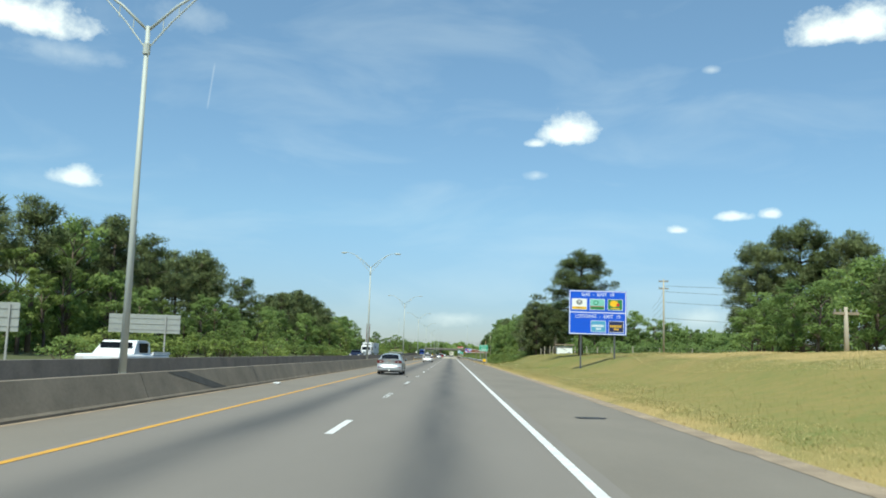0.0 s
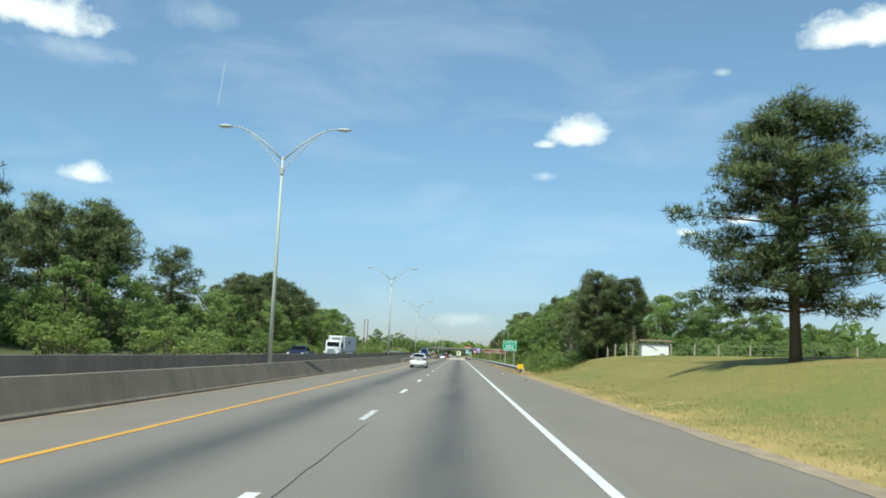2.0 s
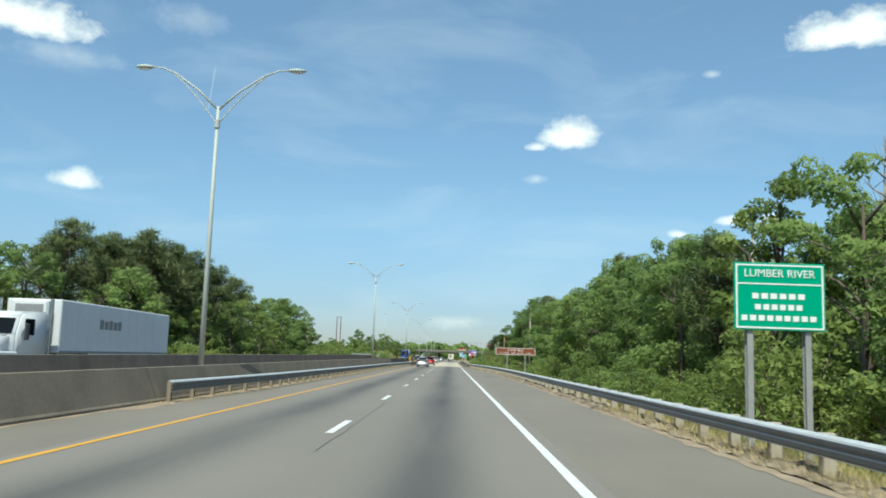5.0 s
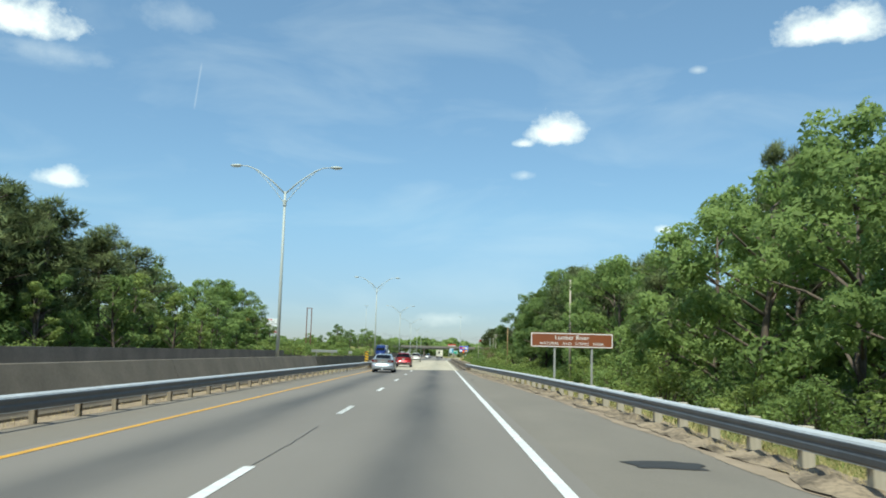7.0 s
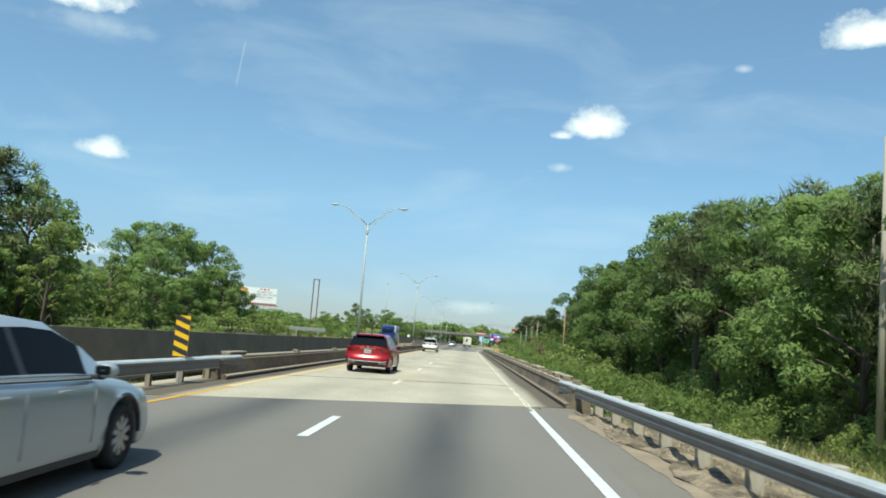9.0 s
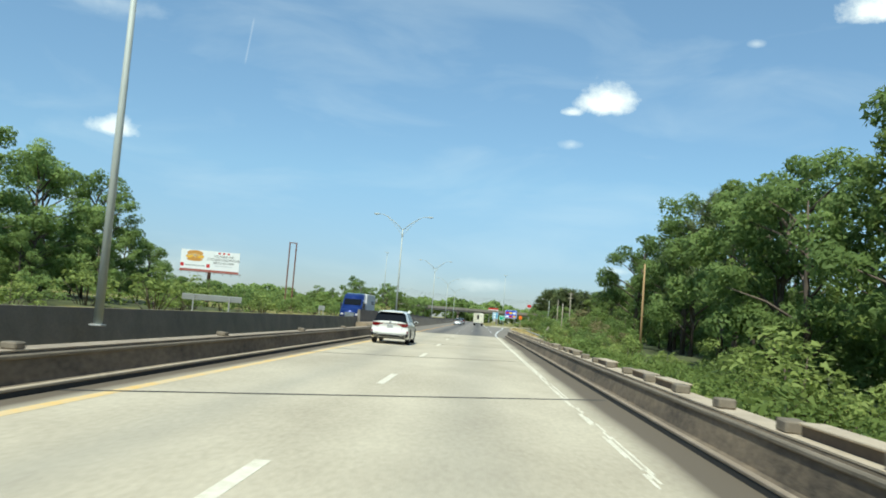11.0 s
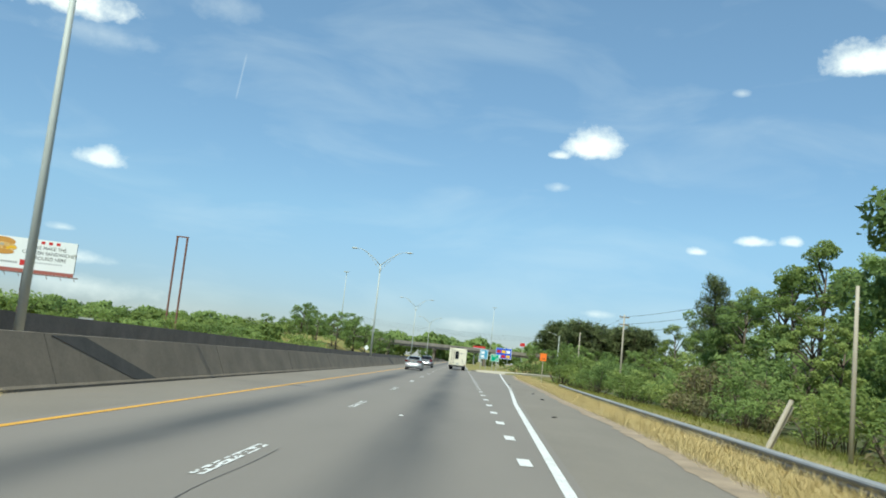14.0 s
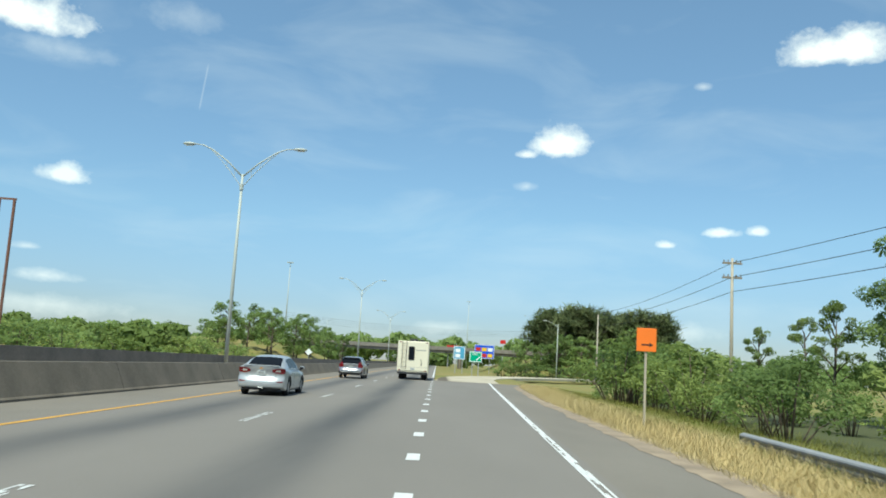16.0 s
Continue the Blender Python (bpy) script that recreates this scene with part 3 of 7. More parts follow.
def walls():
    rear_top = [(-80, 0.95), (60, 0.96), (94, 0.95), (122, 1.02), (142, 1.04), (224, 1.35), (262, 1.42), (392, 1.49), (428, 1.48), (436, 1.44), (478, 1.2), (504, 1.13), (560, 1.05), (900, 1.0)]
    near_top = [(-80, 0.66), (58, 0.72), (80, 0.68), (117, 0.79), (131, 0.78), (218, 1.02), (235, 1.06), (251, 1.08), (392, 1.13), (416, 1.1), (427, 1.05), (472, 0.88), (520, 0.78), (900, 0.7)]
    rear = lambda y: [(-10.34, -0.2), (-10.3, between(rear_top, y)), (-10.08, between(rear_top, y)), (-10.0, -0.2)]
    for a, b in ((-80, 262), (392, 900)):
        tagged(part("median_wall_rear", drawn(rear, steps(a, b, 14)), "dark_concrete"), "tall weathered concrete median wall in shade", "wall", kind="structure")
    bridge_top = [(262, 1.15), (275, 0.98), (320, 0.92), (392, 0.85)]
    far_parapet = lambda y: [(-10.6, -0.6), (-10.5, between(bridge_top, y)), (-10.3, between(bridge_top, y)), (-10.05, -0.6)]
    tagged(part("median_wall_rear", drawn(far_parapet, steps(262, 392, 10)), "concrete"), "pale concrete parapet of the opposite bridge", "wall", kind="structure")
    near = lambda y: [(-7.8, -0.2), (-7.28 - 0.42 * between(near_top, y), between(near_top, y)), (-7.04 - 0.42 * between(near_top, y), between(near_top, y)), (-7.08, 0.1), (-7.03, 0.05), (-7.0, -0.2)]
    for a, b in ((-80, 259.0), (389.4, 900)):
        w = tagged(part("median_wall_near", drawn(near, steps(a, b, 14)), "concrete"), "stained sloping concrete median wall with a flat ledge", "wall", kind="structure")
        y = a + 4
        while y < b:
            h = between(near_top, y) + 0.004
            bm = extrude_y([(-7.26 - 0.42 * h, h), (-7.035 - 0.42 * h, h), (-7.075, 0.1), (-7.2, 0.05)], [y, y + 0.018])
            part("wall_joint", bm, "joint", w, "dark vertical construction joint")
            y += 12.2
        # a flat dark slanting band on the wall face near each lamp
        for lamp_y in (26.6, 103.8, 180.8, 421.0, 501.8):
            if a < lamp_y < b:
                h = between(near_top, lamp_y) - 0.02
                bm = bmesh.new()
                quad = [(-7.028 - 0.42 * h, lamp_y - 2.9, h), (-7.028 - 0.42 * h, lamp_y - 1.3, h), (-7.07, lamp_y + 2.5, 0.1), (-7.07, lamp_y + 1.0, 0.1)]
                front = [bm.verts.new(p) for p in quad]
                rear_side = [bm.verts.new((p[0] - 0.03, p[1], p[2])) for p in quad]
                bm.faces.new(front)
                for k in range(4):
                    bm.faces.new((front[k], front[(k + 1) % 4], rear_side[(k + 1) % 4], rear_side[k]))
                part("slanting_panel", bm, "band_dark", w, "dark slanting band on the wall face beside the lamp")
        fill = [(-10.0, -0.2), (-10.0, 0.42), (-7.4, 0.42), (-7.4, -0.2)]
        tagged(part("median_fill", extrude_y(fill, [a, b]), "sand"), "gravel fill between the two median walls", "fill", kind="structure")


walls()


M["brown_rail"] = material("dark_brown_rail", (0.14, 0.1, 0.065), 0.85, dark=(0.06, 0.045, 0.032), scale=2, fine_scale=14, vary=0.7)


def parapet(name, sign, x, label):
    """A low concrete bridge parapet with a kerb, short posts and a beam along its top; sign +1 faces -x."""
    s = sign
    y0, y1 = DECK0 + 2, DECK1 - 1 if s < 0 else 398.8

    def bar(part_name, a, b, ya, yb, z0, z1, mat, note="", bevel=0.0):
        return part(part_name, box(min(x + a * s, x + b * s), max(x + a * s, x + b * s), ya, yb, z0, z1, bevel=bevel), mat, p, note)

    prof = [(x - 0.2 * s, -0.3), (x - 0.2 * s, 0.09), (x - 0.17 * s, 0.12), (x - 0.06 * s, 0.13), (x + 0.02 * s, 0.47), (x + 0.06 * s, 0.53), (x + 0.42 * s, 0.53), (x + 0.42 * s, -0.3)]
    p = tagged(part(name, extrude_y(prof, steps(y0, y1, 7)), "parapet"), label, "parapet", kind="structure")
    bar("kerb_edge", -0.21, -0.19, y0, y1, -0.01, 0.075, "joint", "black edge of the kerb")
    bar("kerb_top", -0.215, -0.13, y0, y1, 0.075, 0.125, "pale_concrete", "pale top of the kerb", 0.012)
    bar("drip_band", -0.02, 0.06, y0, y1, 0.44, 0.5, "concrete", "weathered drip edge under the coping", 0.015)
    bar("coping", 0.05, 0.44, y0, y1, 0.532, 0.552, "pale_concrete", "pale coping")
    post = None
    rng = random.Random(7 if s > 0 else 8)
    y = y0 + 1.2
    tall = 0.13 if s > 0 else 0.1
    while y < y1 - 6:
        if post is None:
            post = part("rail_post", box(-0.11, 0.11, -0.15, 0.15, 0, tall, bevel=0.02), "concrete", p)
            ob = post
        else:
            ob = new("rail_post", post.data)
            ob.parent = p
        ob.matrix_basis = pose(x + 0.2 * s, y, 0.55, rng.uniform(-2, 2), 0, rng.uniform(-4, 4))
        # some beams: a dark brown bar under a wider pale top slab
        if rng.random() < (0.5 if s > 0 else 0.2):
            ya, yb = y + 0.2, y + 2.1 * rng.uniform(0.8, 1.0)
            bar("rail_beam", 0.2, 0.4, ya, yb, 0.552, 0.55 + tall * 0.78, "brown_rail", "dark brown side of the beam")
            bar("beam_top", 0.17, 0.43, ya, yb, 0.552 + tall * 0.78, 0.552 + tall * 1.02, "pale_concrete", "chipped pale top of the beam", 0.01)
        y += 2.3 if s > 0 else 9.2


parapet("bridge_parapet_1", 1, 3.3, "blackened concrete bridge parapet with chipped pale posts and beams")
parapet("bridge_parapet_2", -1, -5.55, "stained concrete bridge parapet with low pale posts and beams")


# pale steel; on the guard rail's edges the colour carries the sunlight
M["zinc"] = material("pale_sunlit_zinc", (0.64, 0.66, 0.67), 0.5, 0.15, dark=(0.42, 0.43, 0.43), scale=2, fine_scale=18, vary=0.5)


def w_beam(name, pts, label, depth=1, lift=0.43, timber=False):
    """A steel guard rail through points (x, y), its face towards the road (-x for depth +1)."""
    ob = thing(name, 0, 0, 0, label=label, category="guard rail")
    prof = [(0.03, -0.14), (0.06, -0.135), (0.08, -0.1), (0.08, -0.04), (0.068, -0.015), (0.068, 0.015), (0.078, 0.035), (0.078, 0.075), (0.05, 0.115), (-0.02, 0.14)]
    full = [(-a, b) for a, b in prof] + [(-a + 0.006, b) for a, b in prof[::-1]]
    ys = steps(pts[0][0], pts[-1][0], 4)
    bm = extrude_y([(a * depth, b) for a, b in full], ys, lambda y: (between(pts, y), lift))
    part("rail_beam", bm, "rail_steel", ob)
    # the sun on the top edge is painted as a separate paler strip
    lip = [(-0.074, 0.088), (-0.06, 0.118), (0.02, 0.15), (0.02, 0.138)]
    part("rail_lip", extrude_y([(a * depth, b) for a, b in lip], ys, lambda y: (between(pts, y), lift)), "zinc" if lift > 0.2 else "steel", ob, "top edge coloured pale for the sun on it")
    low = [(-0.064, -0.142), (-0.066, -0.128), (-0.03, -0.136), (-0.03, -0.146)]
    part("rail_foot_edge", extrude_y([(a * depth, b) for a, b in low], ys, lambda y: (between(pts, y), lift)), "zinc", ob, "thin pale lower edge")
    base = None
    y = pts[0][0] + 0.6
    while y < pts[-1][0]:
        if base is None:
            bm = add_box(add_box(box(-0.05, 0.05, -0.07, -0.06, -0.5, 0.55), -0.05, 0.05, 0.06, 0.07, -0.5, 0.55), -0.006, 0.006, -0.06, 0.06, -0.5, 0.55)
            if timber:
                bm = box(-0.09, 0.09, -0.09, 0.09, -0.7, 0.57, bevel=0.012)
            base = part("post", bm, "pale_wood" if timber else "wood_post", ob)
            blk = part("offset_block", box(-0.06, 0.06, -0.07, 0.07, -0.13, 0.11), "wood_post", ob)
            p, q = base, blk
        else:
            p, q = new("post", base.data), new("offset_block", blk.data)
            p.parent = q.parent = ob
        p.matrix_basis = pose(between(pts, y) + 0.2 * depth, y, lift - 0.43)
        q.matrix_basis = pose(between(pts, y) + 0.075 * depth, y, lift)
        y += 1.905
    return ob


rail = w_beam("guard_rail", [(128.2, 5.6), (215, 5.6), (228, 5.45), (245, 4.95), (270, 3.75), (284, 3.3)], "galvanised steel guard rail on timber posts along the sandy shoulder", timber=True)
end = part("end_piece", box(5.36, 5.56, 127.62, 128.6, 0.3, 0.62, bevel=0.03), "zinc", rail, "pale steel terminal of the guard rail")
part("end_slot", box(5.352, 5.362, 127.95, 128.15, 0.42, 0.5, bevel=0.004), "black", end)
part("end_post", box(5.42, 5.6, 127.5, 127.66, -0.6, 0.66, bevel=0.012), "rail_steel", rail, "dark end post")
part("end_marker", box(5.23, 5.7, 127.4, 127.44, 0.44, 0.83, bevel=0.01), "yellow", rail, "yellow square reflector panel on the rail end")
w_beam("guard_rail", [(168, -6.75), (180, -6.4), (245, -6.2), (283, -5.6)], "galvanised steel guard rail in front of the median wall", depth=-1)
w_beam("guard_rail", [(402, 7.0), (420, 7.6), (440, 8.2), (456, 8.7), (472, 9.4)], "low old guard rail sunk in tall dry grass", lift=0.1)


def object_marker(x, y):
    ob = thing("object_marker", x, y, 0, label="yellow and black striped object marker on the rail end", category="road marker")
    part("board", box(-0.16, 0.16, -0.01, 0.01, 0.6, 1.5), "yellow", ob)
    for i in range(4):
        bm = bmesh.new()
        z = 0.62 + i * 0.23
        vs = [bm.verts.new(p) for p in ((-0.16, -0.014, z + 0.1), (-0.16, -0.014, z + 0.22), (0.16, -0.014, z + 0.1), (0.16, -0.014, z - 0.02))]
        bm.faces.new(vs)
        part("stripe", bm, "black", ob)
    part("post", box(-0.03, 0.03, 0.012, 0.05, -0.1, 1.4), "steel", ob)


object_marker(-5.75, 278.5)


# ---- sand, cracks, patches and litter on the road ----
def sand_edges():
    for a, b, w in ((-20, 128, 0.2), (128, 279, 0.5), (399.5, 521, 0.55)):
        bm = bmesh.new()
        ys = steps(a, b, 0.2)
        inner = [(paved(y) - w * (0.75 + 0.35 * noise.noise(Vector((y * 0.25, 1, 0))) + 0.25 * noise.noise(Vector((y * 1.3, 5, 0))) + 0.07 * noise.noise(Vector((y * 4, 9, 0)))), y) for y in ys]
        strip(bm, inner, [(paved(y) + 0.35, y) for y in ys], 0.0)
        tagged(part("sandy_edge", bm, "sand"), "washed sand and crumbs along the broken edge of the asphalt", "sand", kind="structure")
    bm = bmesh.new()
    ys = steps(-20, 259, 0.9)
    strip(bm, [(-7.05, y) for y in ys], [((-6.86 if y < 165 else -6.45) + 0.14 * noise.noise(Vector((y * 0.5, 3, 0))), y) for y in ys], -0.001)
    tagged(part("sandy_edge", bm, "sand"), "dust gathered at the foot of the median wall", "sand", kind="structure")



def soil_bank():
    """The eroded, lumpy verge under the guard rail."""
    ys = steps(128, 280, 0.22)
    verts, n = [], 10
    for y in ys:
        a = paved(y) - 0.15 + 0.3 * noise.noise(Vector((y * 0.45, 7, 0))) + 0.12 * noise.noise(Vector((y * 1.7, 2, 0)))
        for k in range(n):
            u = k / (n - 1)
            x = a + 1.9 * u
            lump = 0.3 + 1.1 * noise.noise(Vector((x * 2.2, y * 1.3, 3))) + 0.9 * noise.noise(Vector((x * 6, y * 4.1, 8)))
            z = (0.002 + 0.23 * max(0, lump) * math.sin(math.pi * min(1, u * 1.5 + 0.02)) ** 0.7) * (1 - u) + u * (ground_z(x, y) + 0.02)
            verts.append((x, y, z))
    faces = [(j * n + i, j * n + i + 1, (j + 1) * n + i + 1, (j + 1) * n + i) for j in range(len(ys) - 1) for i in range(n - 1)]
    tagged(mesh_from("soil_bank", verts, faces, "bank_soil", smooth=True), "crumbled sandy bank under the guard rail", "soil", kind="structure")


M["bank_soil"] = material("bank_soil", (0.34, 0.265, 0.18), 0.97, dark=(0.09, 0.07, 0.048), scale=1.6, fine_scale=14, vary=1.3, bump=0.6, bump_scale=20)
sand_edges()
soil_bank()


def crack(x, y0, y1, w, seed):
    bm = bmesh.new()
    ys = steps(y0, y1, 0.5)
    mid = [x + 0.07 * noise.noise(Vector((y * 0.4, seed, 0))) + 0.02 * noise.noise(Vector((y * 2.1, seed, 4))) for y in ys]
    wide = [w * (0.5 + 0.9 * abs(noise.noise(Vector((y * 0.6, seed, 8))))) for y in ys]
    strip(bm, [(m - k, y) for m, k, y in zip(mid, wide, ys)], [(m + k, y) for m, k, y in zip(mid, wide, ys)], 0.005)
    tagged(part("road_crack", bm, "tar"), "dark tarred crack running along the lane line", "crack", kind="structure")


for x, a, b, w in ((-1.3, 64, 75, 0.011), (-1.4, 36, 44, 0.008), (-1.5, 212, 219, 0.013), (-1.3, 158, 172, 0.008), (-1.3, 246, 258, 0.008), (-1.25, 404, 412, 0.008)):
    crack(x, a, b, w, a)


def patch(x0, x1, y0, y1, label, mat="tar"):
    bm = bmesh.new()
    n = 18
    cx, cy = (x0 + x1) / 2, (y0 + y1) / 2
    ring = []
    for k in range(n):
        a = k * math.tau / n
        f = 0.85 + 0.3 * noise.noise(Vector((k * 0.7, cx, cy)))
        ring.append(bm.verts.new((cx + (x1 - x0) / 2 * f * math.copysign(abs(math.cos(a)) ** 0.5, math.cos(a)), cy + (y1 - y0) / 2 * f * math.copysign(abs(math.sin(a)) ** 0.5, math.sin(a)), 0.003)))
    bm.faces.new(ring)
    tagged(part("road_patch", bm, mat), label, "patch", kind="structure")


M["scuff"] = material("dirty_scuff", (0.2, 0.175, 0.13), 0.95, dark=(0.1, 0.088, 0.068), scale=3, fine_scale=20, vary=0.8)
patch(3.2, 4.5, 214.0, 215.0, "dark tar patch on the shoulder")
patch(2.5, 2.75, 251.0, 252.0, "dark tar patch on the shoulder")
patch(3.5, 4.3, 20.2, 21.0, "dark tar patch on the shoulder")
stain_rng = random.Random(11)
for i in range(64):
    y, x = stain_rng.uniform(281, 389), stain_rng.choice([stain_rng.uniform(-4.3, 2.0), stain_rng.uniform(1.9, 3.0)])
    long = stain_rng.random() < 0.4
    w, h = (stain_rng.uniform(0.04, 0.1), stain_rng.uniform(0.5, 2.2)) if long else (stain_rng.uniform(0.15, 0.7), stain_rng.uniform(0.05, 0.22))
    patch(x, x + w, y, y + h, "dark scuff worn into the concrete deck", stain_rng.choice(["deck_dark", "deck_dark", "scuff"]))
for y in (284.5, 309, 322.5, 345, 366, 381):
    patch(-1.2 + 0.9 * math.sin(y), -0.2 + 0.9 * math.sin(y), y, y + 0.35, "dull scar in the concrete deck", "deck_dark")


def litter(x, y, size, mat, label):
    bm = bmesh.new()
    bmesh.ops.create_icosphere(bm, subdivisions=2, radius=1)
    for v in bm.verts:
        v.co *= 1 + 0.5 * noise.noise(v.co * 1.7 + Vector((x, y, 0)))
    bmesh.ops.transform(bm, matrix=Matrix.Diagonal((size, size * 0.7, size * 0.22, 1)), verts=bm.verts[:])
    ob = part("debris", bm, mat)
    ob.matrix_basis = pose(x, y, size * 0.15, 0, 0, x * 50)
    tagged(ob, label, "debris", "road litter")


for x, y, size, mat, label in ((3.98, 426.3, 0.09, "black", "black scrap of tyre on the shoulder"), (4.89, 439.6, 0.12, "black", "black scrap of tyre on the shoulder"), (3.2, 399.3, 0.13, "pale_concrete", "small pale stone on the shoulder"),
                               (-6.6, 35.2, 0.16, "sign_white", "white scrap of paper by the wall"), (-6.7, 117, 0.12, "sign_white", "white scrap of paper by the wall"), (4.6, 110.5, 0.09, "black", "black scrap of tyre on the shoulder"),
                               (4.1, 128.0, 0.12, "sign_white", "white scrap of paper on the shoulder"), (-2.3, 53.2, 0.07, "black", "black scrap of tyre on the lane"), (-2.1, 51.4, 0.06, "black", "black scrap of tyre on the lane"),
                               (5.1, 447, 0.1, "black", "black scrap of tyre on the shoulder"), (4.6, 462, 0.1, "black", "black scrap of tyre on the shoulder"), (-0.2, 420.5, 0.06, "sign_white", "small white scrap on the lane")):
    litter(x, y, size, mat, label)


# ---- street lamps ----
def street_lamp(y):
    ob = thing("street_lamp", -9.72, y, 0.45, label="tall grey steel street lamp with two arms standing in the median", category="street lamp", group="median lamps")
    part("pole", tube([(0, 0, 0), (0, 0, 5.5), (0, 0, 11.35)], [0.12, 0.1, 0.07], 12), "pole", ob, smooth=True)
    part("base_plate", box(-0.17, 0.17, -0.17, 0.17, 0, 0.05, bevel=0.01), "steel", ob)
    part("collar", tube([(0, 0, 10.4), (0, 0, 10.75)], 0.12, 10), "pole", ob)
    for s in (-1, 1):
        arm = part("arm", tube([(0, 0, 11.2), (s * 0.9, 0, 12.05), (s * 1.9, 0, 12.75), (s * 2.5, 0, 13.0), (s * 2.95, 0, 13.03)], [0.05, 0.045, 0.04, 0.035, 0.03], 8), "pole", ob, smooth=True)
        part("brace", tube([(0, 0, 10.55), (s * 0.75, 0, 11.5), (s * 1.5, 0, 12.3), (s * 2.1, 0, 12.84)], 0.025, 6), "pole", arm)
        for u in (0.3, 0.6):
            part("tie", tube([(s * 0.9 * u / 0.5 * 0.9, 0, 11.2 + 1.62 * u), (s * 0.75 * u / 0.45, 0, 10.6 + 1.75 * u)], 0.015, 5), "pole", arm)
        head = bmesh.new()
        bmesh.ops.create_uvsphere(head, u_segments=12, v_segments=8, radius=1)
        bmesh.ops.transform(head, matrix=pose(s * 3.3, 0, 13.03) @ Matrix.Diagonal((0.42, 0.17, 0.1, 1)), verts=head.verts[:])
        h = part("lamp_head", head, "pole", ob, smooth=True)
        part("lens", box(s * 3.35 - 0.2, s * 3.35 + 0.2, -0.1, 0.1, 12.92, 12.95, bevel=0.01), "lens", h)
    return ob


first = street_lamp(26.6)
for y in (-50.6, 103.8, 180.8, 257.7, 339.4, 421.0, 501.8, 583, 664):
    copy_thing(first, pose(-9.72, y, 0.45))


def tall_mast(x, y, h, label):
    ob = thing("high_mast_lamp", x, y, ground_z(x, y), label=label, category="street lamp", group="high masts")
    part("pole", tube([(0, 0, 0), (0, 0, h)], [0.22, 0.1], 10), "pole", ob, smooth=True)
    part("ring", tube([(0, 0, h), (0, 0, h + 0.25)], 0.35, 12), "pole", ob)
    for k in range(6):
        a = k * math.tau / 6
        part("lamp_head", box(-0.25, 0.25, -0.18, 0.18, 0, 0.25, m=pose(0.75 * math.cos(a), 0.75 * math.sin(a), h + 0.05)), "pole", ob)


# ---- signs ----
def post_steel(bm, x, y0, z0, z1):
    add_box(bm, x - 0.055, x + 0.055, y0, y0 + 0.012, z0, z1)
    add_box(bm, x - 0.006, x + 0.006, y0 + 0.012, y0 + 0.13, z0, z1)
    add_box(bm, x - 0.055, x + 0.055, y0 + 0.13, y0 + 0.142, z0, z1)
    return bm


def sign_board(name, x0, x1, y, z0, z1, mat, posts, label, border="sign_white", rim=0.06, category="road sign", post_mat="steel"):
    cx = (x0 + x1) / 2
    zb = min(ground_z(p, y) for p in posts)
    ob = thing(name, cx, y, zb, label=label, category=category)
    w, a, b = (x1 - x0) / 2, z0 - zb, z1 - zb
    part("panel", box(-w, w, -0.02, 0.02, a, b, bevel=0.008), mat, ob)
    bm = bmesh.new()
    for q in ((-w + 0.03, w - 0.03, a + 0.03, a + 0.03 + rim), (-w + 0.03, w - 0.03, b - 0.03 - rim, b - 0.03)):
        add_box(bm, q[0], q[1], -0.026, -0.021, q[2], q[3])
    for q in ((-w + 0.03, -w + 0.03 + rim), (w - 0.03 - rim, w - 0.03)):
        add_box(bm, q[0], q[1], -0.0262, -0.021, a + 0.03 + rim, b - 0.03 - rim)
    part("border", bm, border, ob)
    for p in posts:
        part("post", post_steel(bmesh.new(), p - cx, 0.03, ground_z(p, y) - zb - 0.3, b - 0.2), post_mat, ob)
    return ob, w, a, b


def flat(bm, x0, x1, z0, z1, y, m=None):
    return add_box(bm, x0, x1, y - 0.006, y, z0, z1, m=m)


def disc(cx, cz, rx, rz, y, sides=20):
    bm = bmesh.new()
    bmesh.ops.create_circle(bm, cap_ends=True, segments=sides, radius=1)
    bmesh.ops.transform(bm, matrix=pose(cx, y, cz, 90) @ Matrix.Diagonal((rx, rz, 1, 1)), verts=bm.verts[:])
    return bm


